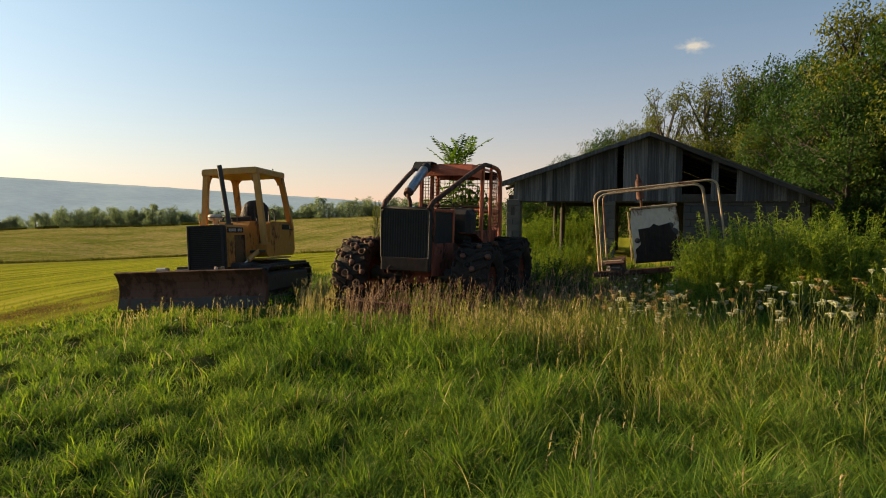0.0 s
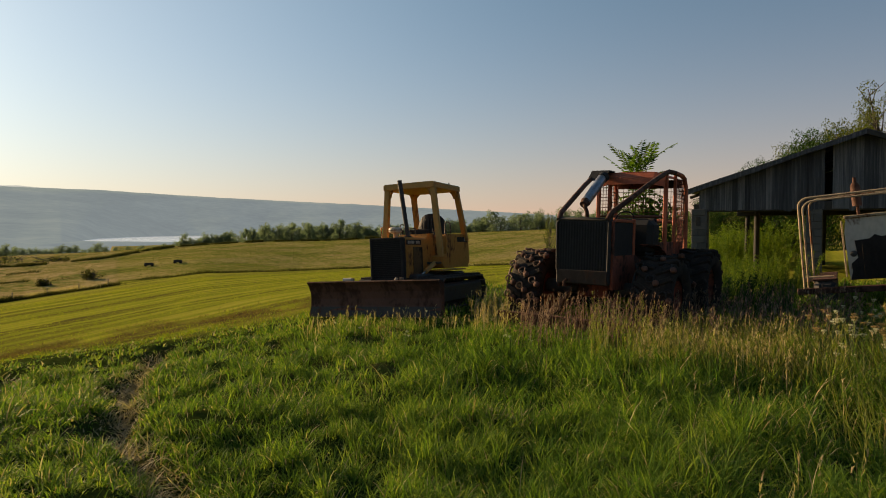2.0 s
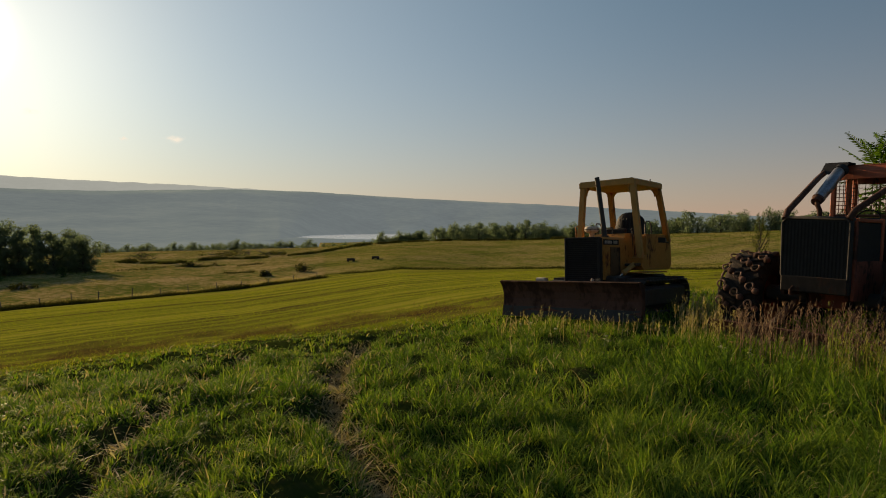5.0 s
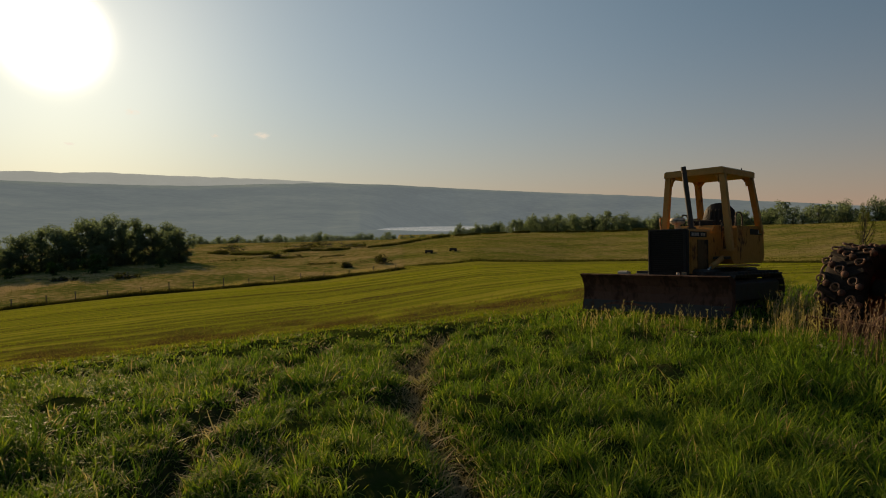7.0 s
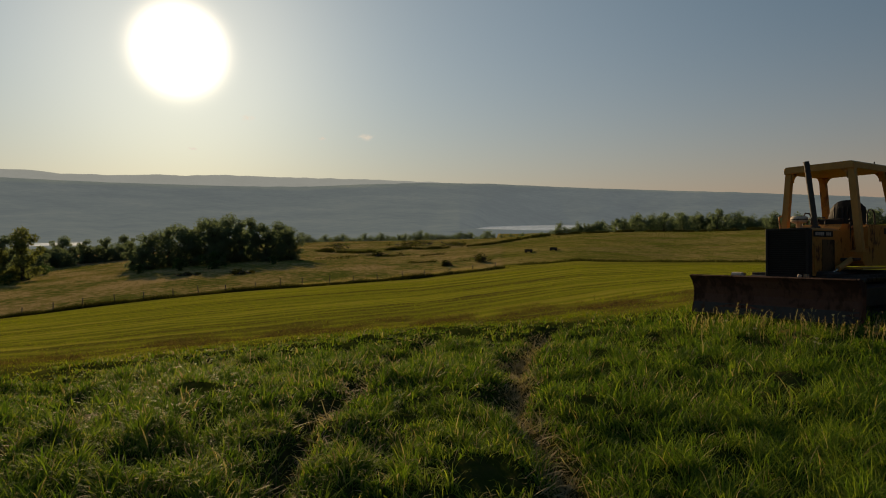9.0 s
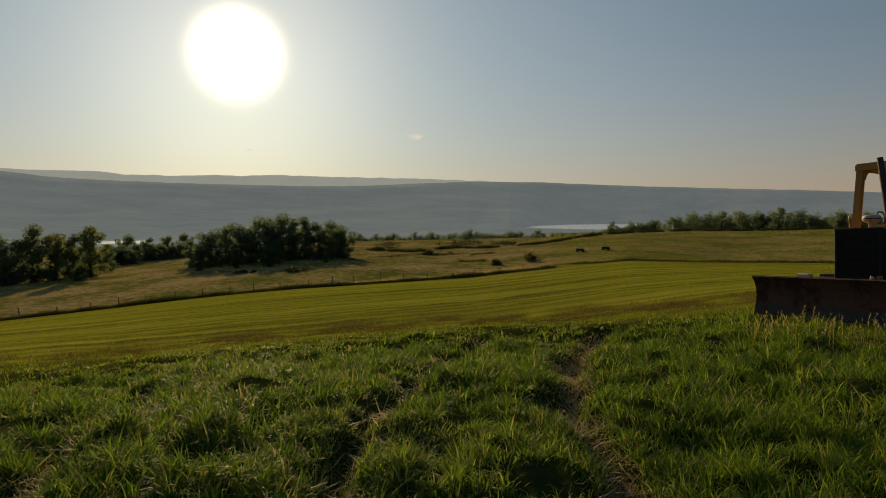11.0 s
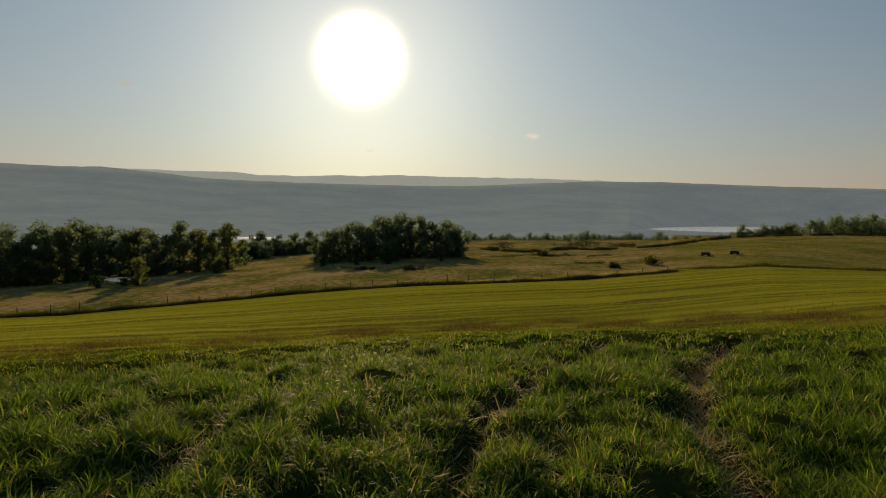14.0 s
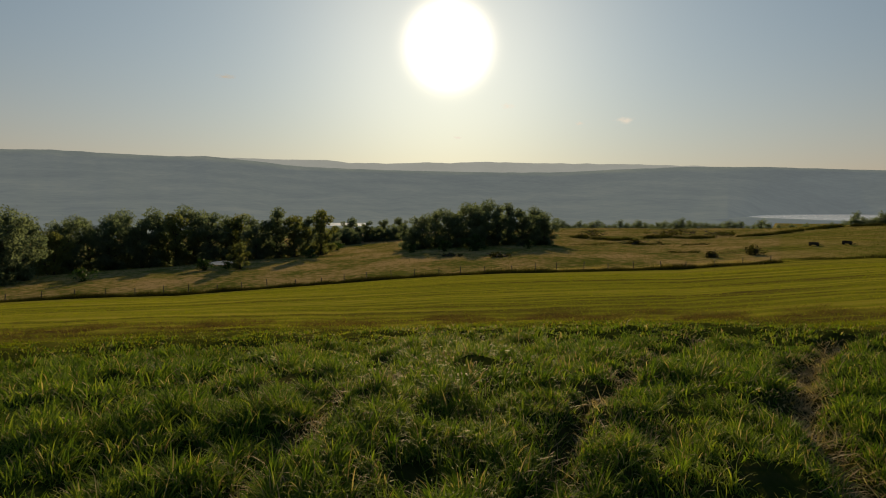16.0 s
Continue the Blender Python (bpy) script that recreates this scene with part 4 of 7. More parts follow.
def build_shed():
    # local x along the gable front, y away from the camera's side, z up
    ux = Vector((math.cos(radians(21)), -math.sin(radians(21)), 0))
    base = Vector((6.47, 18.33, 0))
    zb = height(6.47, 18.33)
    m = Matrix.Translation((base.x, base.y, 0)) @ Matrix.Rotation(radians(-21), 4, "Z")
    root = thing("shed", m, "old open-fronted farm shed of grey weathered boards", "shed")
    L, RT, AP, EL, ER, DEPTH = -4.43, 4.54, 4.18, 2.72, 2.26, 8.0
    rs = random.Random(5)

    def roof_z(x):
        return AP + (AP - EL) * x / -L if x < 0 else AP - (AP - ER) * x / RT
    for x0, x1, name in ((L - 0.05, 0.0, "roof"), (0.0, RT + 0.25, "roof")):
        g = Geo()
        ribs = 14
        rows = []
        for i in range(ribs * 2 + 1):
            yy = -0.35 + (DEPTH + 0.7) * i / (ribs * 2)
            rows.append([(x, yy, roof_z(x) + 0.07 + (0.018 if i % 2 else 0) + 0.02 * math.sin(yy * 1.3 + x)) for x in np.linspace(x0, x1, 7)])
        g.sheet(rows, 0.03)
        part(name, g, M_ROOF, root)
        f = Geo()
        n = 8
        f.sheet([[(x, -0.37, roof_z(x) + 0.07 - dz + 0.012 * math.sin(3 * x)) for x in np.linspace(x0, x1, n)] for dz in (0.0, 0.12)], -0.035)
        part("fascia", f, M_BOARD if x0 < -1 else M_BEAM, root)
    # rafters under the overhang
    for y in np.arange(0.4, DEPTH, 1.2):
        for x0, x1 in ((L, 0.0), (0.0, RT)):
            part("rafter", Geo().tube([(x0, y, roof_z(x0) - 0.07), (x1, y, roof_z(x1) - 0.07)], 0.06, 4), M_BEAM, root)
    # unseen boarded floor over the bays, added to keep the gable openings dark
    part("loft_floor", Geo().box((-0.05, DEPTH / 2 + 0.2, 2.39), (8.2, DEPTH - 0.6, 0.05), 0.01), M_BEAM, root)
    # tie beam and posts
    zb0 = 2.22
    part("beam", Geo().box((-0.05, 0.06, zb0 + 0.1), (8.4, 0.16, 0.24), 0.015), M_BEAM, root)
    part("beam", Geo().box((-0.05, DEPTH - 0.1, zb0 + 0.1), (8.4, 0.16, 0.24), 0.015), M_BEAM, root)
    for x, y in ((-2.95, 3.2), (-1.2, 3.4), (-3.9, DEPTH), (-1.3, DEPTH), (1.4, DEPTH), (4.1, DEPTH)):
        part("post", Geo().tube([(x, y, -0.2), (x + rs.uniform(-.05, .05), y, 2.4)], [0.1, 0.08], 7), M_BEAM, root)
    # block pillar at the open bay's side, course by course
    def blocks(x0, x1, z0, z1, y, deep, material=None):
        z, row = z0, 0
        while z < z1 - 0.05:
            x = x0 - (0.2 if row % 2 else 0)
            while x < x1 - 0.02:
                a, b = max(x, x0), min(x + 0.4, x1)
                if b - a > 0.06:
                    part("block", Geo().box(((a + b) / 2, y + rs.uniform(-.008, .008), z + 0.095), (b - a - 0.012, deep, 0.188), 0.008), material or M_BLOCK, root)
                x += 0.4
            z += 0.2
            row += 1
    blocks(-4.3, -3.86, 0.1, 2.2, 0.1, 0.36)
    # dark plate on the pillar's face, standing in for the shade inside a hole
    part("vent_hole", Geo().box((-4.10, -0.088, 1.92), (0.12, 0.02, 0.26), 0.004), M_BEAM, root, "dark plate in place of a small hole")
    blocks(-1.35, -0.95, 0.1, 2.2, 0.12, 0.3)
    part("mortar", Geo().box((-4.08, 0.12, 1.1), (0.42, 0.34, 2.3), 0.005), M_BLOCK, root)
    part("mortar", Geo().box((-1.15, 0.14, 1.1), (0.38, 0.28, 2.3), 0.005), M_BLOCK, root)
    # right-hand wall in the darkened blocks, its shade painted in
    blocks(1.0, 4.3, 0.1, 2.2, 0.12, 0.2, M_BLOCK_SHADED)
    part("mortar", Geo().box((2.65, 0.14, 1.1), (3.28, 0.18, 2.3), 0.005), M_BLOCK_SHADED, root)
    # gable boards, with three missing stretches
    x = L + 0.35
    while x < RT - 0.35:
        w = rs.uniform(0.13, 0.2)
        c = x + w / 2
        gap = -0.98 < c < -0.74 or 0.92 < c < 1.72 or 1.95 < c < 2.45
        z1 = roof_z(c) - 0.02
        z0 = zb0 + 0.02 - (rs.random() < 0.2) * rs.uniform(0, 0.1)
        if not gap and z1 - z0 > 0.06:
            s0, s1 = roof_z(x) - 0.02, roof_z(x + w) - 0.02
            g = Geo().prism([(x - 0.004, z0), (x + w + 0.004, z0 + rs.uniform(-.02, .02)), (x + w + 0.004, s1), (x - 0.004, s0)], -0.045 + rs.uniform(-.012, .012), -0.02, "y")
            part("board", g, M_BOARD, root)
        x += w
    # back and side walls, part of them missing, so that daylight comes through
    x = L + 0.2
    while x < RT - 0.2:
        # above the beam, unseen boards added to shut out sky and darken the inside
        lo = 0.1 if x > 0.2 else 2.2
        part("board", Geo().prism([(x, lo), (x + 0.178, lo), (x + 0.178, roof_z(x + 0.178)), (x, roof_z(x))], DEPTH, DEPTH + 0.025, "y"), M_BOARD, root)
        x += 0.175
    y = 0.3
    while y < DEPTH:
        part("board", Geo().box((RT - 0.15, y, 1.2), (0.025, 0.17, 2.1), 0.004), M_BOARD, root)
        y += 0.18


build_shed()

# ---- machines: local x to the side, -y forwards, z up ----
def paint(name, colour, rust, amount=0.5, rough=0.5, seed=0.0, big=2.2):
    """Old enamel with faded patches, streaks and rust breaking through."""
    m = bpy.data.materials.new(name)
    m.use_nodes = True
    tr = m.node_tree
    p = tr.nodes["Principled BSDF"]
    p.inputs["Specular IOR Level"].default_value = 0.25
    tc = tr.nodes.new("ShaderNodeTexCoord")
    mp = tr.nodes.new("ShaderNodeMapping")
    mp.inputs["Location"].default_value = (seed, seed * 2, seed * 3)
    mp.inputs["Scale"].default_value = (1, 1, 0.55)
    tr.links.new(tc.outputs["Object"], mp.inputs[0])
    outs = []
    for scale, detail in ((big, 8), (14, 6), (90, 3)):
        n = tr.nodes.new("ShaderNodeTexNoise")
        n.inputs["Scale"].default_value, n.inputs["Detail"].default_value = scale, detail
        tr.links.new(mp.outputs[0], n.inputs["Vector"])
        outs.append(n.outputs[0])
    mask = calc(tr, "ADD", calc(tr, "MULTIPLY", outs[0], 0.6), calc(tr, "MULTIPLY", outs[1], 0.4))
    hard = tr.nodes.new("ShaderNodeMapRange")
    hard.inputs[1].default_value, hard.inputs[2].default_value = 0.66 - 0.3 * amount, 0.74 - 0.3 * amount
    tr.links.new(mask, hard.inputs[0])
    fade = tr.nodes.new("ShaderNodeMix")
    fade.data_type = "RGBA"
    fade.inputs[6].default_value = (*[c * 0.72 for c in colour], 1)
    fade.inputs[7].default_value = (*[min(1, c * 1.15 + 0.02) for c in colour], 1)
    tr.links.new(outs[1], fade.inputs[0])
    rr = tr.nodes.new("ShaderNodeMix")
    rr.data_type = "RGBA"
    rr.inputs[6].default_value = (*[c * 0.5 for c in rust], 1)
    rr.inputs[7].default_value = (*[c * 1.4 for c in rust], 1)
    tr.links.new(outs[2], rr.inputs[0])
    mx = tr.nodes.new("ShaderNodeMix")
    mx.data_type = "RGBA"
    tr.links.new(hard.outputs[0], mx.inputs[0])
    tr.links.new(fade.outputs[2], mx.inputs[6])
    tr.links.new(rr.outputs[2], mx.inputs[7])
    tr.links.new(mx.outputs[2], p.inputs["Base Color"])
    tr.links.new(calc(tr, "ADD", rough, calc(tr, "MULTIPLY", hard.outputs[0], 0.9 - rough)), p.inputs["Roughness"])
    b = tr.nodes.new("ShaderNodeBump")
    b.inputs["Strength"].default_value, b.inputs["Distance"].default_value = 0.35, 0.004
    tr.links.new(calc(tr, "ADD", hard.outputs[0], outs[2]), b.inputs["Height"])
    tr.links.new(b.outputs[0], p.inputs["Normal"])
    return m


RUST = (0.12, 0.05, 0.025)
M_YELLOW = paint("worn_yellow_paint", (0.42, 0.185, 0.032), RUST, 0.44, 0.5, 1)
M_ENGINE = paint("dark_engine_recess", (0.10, 0.055, 0.02), (0.03, 0.02, 0.015), 0.6, 0.6, 12)
M_YELLOW_PALE = paint("faded_yellow_paint", (0.44, 0.225, 0.058), RUST, 0.25, 0.6, 4)
M_ORANGE = paint("faded_orange_paint", (0.36, 0.082, 0.036), RUST, 0.35, 0.6, 2)
M_ORANGE_DARK = paint("orange_rust", (0.20, 0.046, 0.024), (0.05, 0.022, 0.015), 0.6, 0.7, 3)
M_RUST = paint("rusty_steel", (0.10, 0.040, 0.025), (0.055, 0.024, 0.015), 0.6, 0.75, 5)
M_DARKSTEEL = paint("dark_steel", (0.035, 0.032, 0.03), (0.07, 0.035, 0.02), 0.3, 0.6, 6)
M_BLACK = shade("black_grille", [(0.005, 0.005, 0.005), (0.012, 0.012, 0.012)], 0.7, scale=5, fine=60, bump=0.2, depth=0.002, spec=0.2)
M_BLACKPAINT = paint("black_paint", (0.008, 0.0075, 0.008), (0.03, 0.016, 0.01), 0.2, 0.7, 8)
M_RUBBER = shade("old_rubber", [(0.012, 0.010, 0.009), (0.02, 0.016, 0.014), (0.045, 0.033, 0.025)], 0.9, scale=6, fine=50, bump=0.5, depth=0.004, spec=0.2)
M_VINYL = shade("black_vinyl", [(0.008, 0.009, 0.010), (0.018, 0.019, 0.021)], 0.6, scale=8, fine=90, bump=0.2, depth=0.002, spec=0.25)
M_CHROME = shade("bright_rod", [(0.5, 0.5, 0.5), (0.65, 0.64, 0.62)], 0.25, 0.9, scale=5, fine=50, bump=0)
M_TIN = shade("blued_tin", [(0.16, 0.18, 0.22), (0.3, 0.33, 0.38), (0.24, 0.19, 0.16)], 0.35, 0.7, scale=4, fine=40, bump=0.1, depth=0.002)
M_CHALK = paint("chalky_white_paint", (0.50, 0.44, 0.36), RUST, 0.45, 0.7, 9)
M_CREAM = paint("cream_paint", (0.30, 0.235, 0.15), RUST, 0.45, 0.7, 11)
M_CHAIN = paint("rusty_chain", (0.17, 0.085, 0.05), (0.09, 0.045, 0.03), 0.5, 0.6, 14)
M_DARK_RUST = paint("dark_rust", (0.016, 0.010, 0.007), (0.035, 0.016, 0.010), 0.4, 0.9, 15)
M_DECAL = shade("decal_grey", [(0.3, 0.29, 0.26), (0.42, 0.4, 0.36)], 0.6, scale=8, fine=60, bump=0)


def seat_at(px, py, z0, yaw, roll, pitch):
    """The pose of a machine that stands a little askew on the slope."""
    return Matrix.Translation((px, py, z0)) @ Matrix.Rotation(radians(yaw), 4, "Z") @ Matrix.Rotation(radians(pitch), 4, "X") @ Matrix.Rotation(radians(roll), 4, "Y")


def wheel_turn(x, y, z):
    """Turns a lathe's axis from z to x, at a place."""
    return Matrix.Translation((x, y, z)) @ Matrix.Rotation(radians(90), 4, "Y")


def build_dozer():
    dz = thing("bulldozer", seat_at(-4.066, 13.059, 0.055, -12.67, -2.87, -1.61), "small yellow crawler bulldozer with open canopy and rusty blade", "bulldozer")
    # blade: concave mouldboard
    prof = [(-2.195, 0.64), (-2.13, 0.57), (-2.075, 0.45), (-2.055, 0.32), (-2.07, 0.2), (-2.10, 0.10)]
    xs = np.linspace(-1.39, 1.39, 9)
    blade = part("blade", Geo().sheet([[(x, y + 0.006 * math.sin(3 * x), z) for x in xs] for y, z in prof], 0.03), M_RUST, dz, "rusty brown curved dozer blade")
    part("cutting_edge", Geo().sheet([[(x, y, z) for x in xs] for y, z in ((-2.085, 0.17), (-2.13, -0.02))], 0.03), M_DARKSTEEL, blade)
    for s in (-1, 1):
        end = [(p[0] + 0.0, p[1]) for p in prof] + [(-2.13, -0.02), (-1.95, 0.05), (-1.93, 0.58), (-2.12, 0.66)]
        part("end_plate", Geo().prism(end, s * 1.40 - 0.015, s * 1.40 + 0.015, "x"), M_RUST, blade)
        part("rib", Geo().box((s * 0.62, -1.94, 0.34), (0.05, 0.16, 0.5), 0.01), M_RUST, blade)
        part("push_arm", Geo().box((s * 0.52, -1.35, 0.42), (0.11, 1.25, 0.16), 0.02), M_RUST, dz)
        part("lug", Geo().prism([(-2.0, 0.55), (-1.86, 0.55), (-1.88, 0.70), (-1.97, 0.70)], s * 0.54 - 0.025, s * 0.54 + 0.025, "x"), M_CREAM, dz)
    part("top_rail", Geo().tube([(-1.36, -2.1, 0.61), (1.36, -2.1, 0.61)], 0.035, 8), M_RUST, blade)
    part("pin", Geo().tube([(-0.64, -2.06, 0.67), (-0.46, -2.06, 0.67)], 0.045, 10), M_CHALK, blade)
    part("pin", Geo().tube([(0.49, -2.06, 0.63), (0.51, -2.05, 0.70)], 0.03, 8), M_CHALK, blade)
    # tracks
    rad, yf, yr, zc = 0.30, -0.86, 0.90, 0.325
    per = 2 * (yr - yf) + 2 * math.pi * rad
    count = 36

    def along(d):
        d %= per
        flat = yr - yf
        if d < flat:
            return yf + d, zc + rad, 0.0
        d -= flat
        if d < math.pi * rad:
            a = d / rad
            return yr + rad * math.sin(a), zc + rad * math.cos(a), a
        d -= math.pi * rad
        if d < flat:
            return yr - d, zc - rad, math.pi
        a = (d - flat) / rad
        return yf - rad * math.sin(a), zc - rad * math.cos(a), math.pi + a
    shoe = Geo().box((0, 0, 0), (0.4, per / count * 0.93, 0.03), 0.006)
    shoe.box((0, -0.045, 0.03), (0.4, 0.02, 0.05), 0.004)
    shoe.box((0, 0, -0.04), (0.15, per / count * 0.9, 0.06), 0.008)
    shoe_mesh = shoe.mesh("shoe", M_DARKSTEEL)
    for s in (-1, 1):
        cx = s * 0.79
        tr_ = part("track", Geo().box((cx, (yf + yr) / 2 + 0.02, zc - 0.01), (0.30, 2.16, 0.42), 0.14), M_DARKSTEEL, dz, "dark steel crawler track")
        for i in range(count):
            y, z, a = along(i * per / count)
            part("shoe", shoe_mesh, None, tr_, at=Matrix.Translation((cx, y, z)) @ Matrix.Rotation(-a, 4, "X"))
        part("idler", Geo().lathe([(0.05, -.07), (0.1, -.08), (0.12, -.05), (0.24, -.05), (0.26, -.07), (0.27, 0), (0.26, .07), (0.24, .05), (0.12, .05), (0.1, .08), (0.05, .07)], 24,
                                  wheel_turn(cx, yf, zc)), M_DARKSTEEL, tr_)
        g = Geo().lathe([(0.03, -.09), (0.14, -.09), (0.16, -.03), (0.24, -.03), (0.24, .03), (0.16, .03), (0.14, .09), (0.03, .09)], 22, wheel_turn(cx, yr, zc))
        for k in range(11):
            a = 2 * math.pi * k / 11
            g.box((0, 0.255, 0), (0.05, 0.05, 0.05), 0.008, Matrix.Translation((cx, yr, zc)) @ Matrix.Rotation(a, 4, "X"))
        part("sprocket", g, M_DARKSTEEL, tr_)
        for k in range(5):
            part("roller", Geo().lathe([(0.02, -.1), (0.09, -.1), (0.11, -.08), (0.09, -.04), (0.09, .04), (0.11, .08), (0.09, .1), (0.02, .1)], 14,
                                       wheel_turn(cx, -0.75 + 0.35 * k, 0.16)), M_DARKSTEEL, tr_)
        part("carrier_roller", Geo().lathe([(0.02, -.06), (0.06, -.06), (0.06, .06), (0.02, .06)], 12, wheel_turn(cx, -0.1, 0.54)), M_DARKSTEEL, tr_)
    # belly and engine
    part("belly", Geo().box((0, -0.1, 0.55), (1.1, 2.3, 0.36), 0.04), M_DARKSTEEL, dz)
    grille = part("radiator_guard", Geo().box((0, -1.44, 1.03), (0.734, 0.12, 0.85), 0.025), M_BLACKPAINT, dz, "black radiator guard with perforated grille")
    for i in range(20):
        part("slat", Geo().box((0, -1.504, 0.69 + i * 0.036), (0.62, 0.012, 0.02), 0.003), M_BLACK, grille)
    for s in (-1, 1):
        part("guard_frame", Geo().box((s * 0.345, -1.512, 1.03), (0.045, 0.03, 0.86), 0.008), M_BLACKPAINT, grille)
    part("guard_frame", Geo().box((0, -1.512, 1.44), (0.66, 0.03, 0.04), 0.008), M_BLACKPAINT, grille)
    hood = part("hood", Geo().prism([(-0.345, 0.66), (0.345, 0.66), (0.345, 1.43), (0.31, 1.465), (-0.31, 1.465), (-0.345, 1.43)], -1.378, -0.42, "y"), M_YELLOW, dz, "yellow engine hood")
    for s in (-1, 1):
        # flat dark plate, with the shade of the open engine bay in its colour
        part("side_panel", Geo().box((s * 0.352, -0.86, 1.0), (0.012, 0.40, 0.54), 0.005), M_ENGINE, hood, "dark plate in place of the open engine bay")
        d = part("decal", Geo().box((s * 0.350, -1.02, 1.365), (0.008, 0.62, 0.10), 0.002), M_BLACKPAINT, hood, "black stripe with worn lettering")
        x = -1.28
        for k in range(9):
            w = (0.05, 0.035, 0.045)[k % 3]
            if k != 5:
                part("mark", Geo().box((s * 0.3555, x + w / 2, 1.365), (0.004, w, 0.055), 0.001), M_DECAL, d)
            x += w + 0.014
        part("louvre", Geo().box((s * 0.356, -1.25, 0.98), (0.01, 0.14, 0.5), 0.004), M_YELLOW, hood)
    # exhaust and air cleaner
    stack = part("exhaust", Geo().tube([(0.24, -1.05, 1.45), (0.225, -1.055, 1.6), (0.13, -1.095, 2.5), (0.115, -1.10, 2.61)], 0.046, 14), M_DARKSTEEL, dz, "dark rusty exhaust stack")
    part("flange", Geo().lathe([(0.03, 0), (0.075, 0), (0.075, 0.03), (0.05, 0.035)], 16, Matrix.Translation((0.238, -1.05, 1.465))), M_DARKSTEEL, stack)
    cleaner = part("air_cleaner", Geo().lathe([(0.0, 0.0), (0.05, 0.0), (0.05, 0.09), (0.10, 0.10), (0.135, 0.13), (0.135, 0.19), (0.11, 0.215), (0.0, 0.225)], 20,
                                              Matrix.Translation((0.0, -1.12, 1.46))), M_CHALK, dz, "pale round air cleaner cap")
    part("band", Geo().lathe([(0.137, 0.15), (0.139, 0.15), (0.139, 0.165), (0.137, 0.165)], 20, Matrix.Translation((0.0, -1.12, 1.46))), M_DARKSTEEL, cleaner)
    # cowl, fenders, tanks
    part("cowl", Geo().prism([(-0.44, 0.95), (-0.44, 1.46), (-0.36, 1.55), (-0.12, 1.56), (-0.02, 1.48), (-0.02, 0.95)], -0.34, 0.34, "x"), M_YELLOW, dz)
    part("floor_plate", Geo().box((0, 0.1, 0.93), (1.12, 1.1, 0.05), 0.01), M_DARKSTEEL, dz)
    for s in (-1, 1):
        tank = part("side_tank", Geo().prism([(0.02, 1.50), (0.06, 1.54), (1.16, 1.55), (1.22, 1.49), (1.26, 0.94), (1.14, 0.81), (-0.1, 0.81), (-0.2, 0.9), (-0.16, 1.06), (0.0, 1.12)],
                                             s * 0.30, s * 0.585, "x"), M_YELLOW, dz)
        d = part("decal", Geo().box((s * 0.588, 0.86, 1.43), (0.008, 0.54, 0.11), 0.002), M_BLACKPAINT, tank, "black stripe with worn number")
        for k in range(3):
            part("mark", Geo().box((s * 0.593, 0.98 + 0.055 * k, 1.43), (0.004, 0.04, 0.075), 0.001), M_DECAL, d)
        part("rail", Geo().tube([(s * 0.55, 0.05, 1.54), (s * 0.55, 0.06, 1.74), (s * 0.55, 0.12, 1.80), (s * 0.55, 0.26, 1.80), (s * 0.55, 0.33, 1.74), (s * 0.55, 0.34, 1.54)], 0.014, 8), M_DARKSTEEL, dz)
        part("fender", Geo().box((s * 0.60, 0.0, 0.78), (0.34, 1.2, 0.03), 0.01), M_YELLOW, dz)
        cyl = part("lift_cylinder", Geo().tube([(s * 0.50, -0.40, 0.93), (s * 0.50, -0.85, 0.77)], 0.05, 12), M_YELLOW_PALE, dz)
        part("rod", Geo().tube([(s * 0.50, -0.85, 0.77), (s * 0.50, -1.15, 0.665)], 0.022, 10), M_CHROME, cyl)
        part("rod_end", Geo().tube([(s * 0.46, -1.17, 0.66), (s * 0.54, -1.17, 0.66)], 0.045, 10), M_DARKSTEEL, cyl)
    part("rear_tank", Geo().box((0, 1.0, 1.17), (0.60, 0.5, 0.7), 0.04), M_YELLOW, dz)
    part("handle", Geo().tube([(-0.80, -0.3, 1.5), (-0.82, -0.3, 1.72), (-0.80, -0.2, 1.76), (-0.78, -0.1, 1.72), (-0.78, -0.1, 1.5)], 0.014, 8), M_YELLOW, dz)
    # seat and levers
    seat = part("seat", Geo().box((-0.04, 0.28, 1.28), (0.5, 0.5, 0.14), 0.05), M_VINYL, dz, "black ribbed vinyl seat")
    back = Geo().sheet([[(0.0 + x * (1 - 0.28 * max(0, t - 0.6)), 0.47 + 0.10 * t - 0.05 * math.cos(x * 4), 1.33 + 0.70 * t - 0.10 * (abs(x) / 0.30) ** 3 * t) for x in np.linspace(-0.35, 0.35, 9)]
                        for t in np.linspace(0, 1, 8)], -0.09)
    part("backrest", back, M_VINYL, seat)
    for k in range(6):
        x = -0.2 + 0.08 * k
        part("rib", Geo().tube([(x, 0.425, 1.42), (x, 0.49, 1.9)], 0.014, 6), M_VINYL, seat)
    part("seat_base", Geo().box((-0.04, 0.28, 1.07), (0.4, 0.4, 0.26), 0.02), M_DARKSTEEL, dz)
    for x, y, lx in ((0.32, -0.05, 0.03), (0.38, 0.0, 0.05), (-0.36, -0.05, -0.04), (-0.1, -0.2, -0.02)):
        lv = part("lever", Geo().tube([(x, y, 1.0), (x + lx, y - 0.05, 1.62)], 0.011, 6), M_DARKSTEEL, dz)
        part("knob", Geo().lathe([(0, -.025), (.02, -.015), (.025, 0), (.02, .018), (0, .025)], 10, Matrix.Translation((x + lx, y - 0.05, 1.63))), M_BLACK, lv)
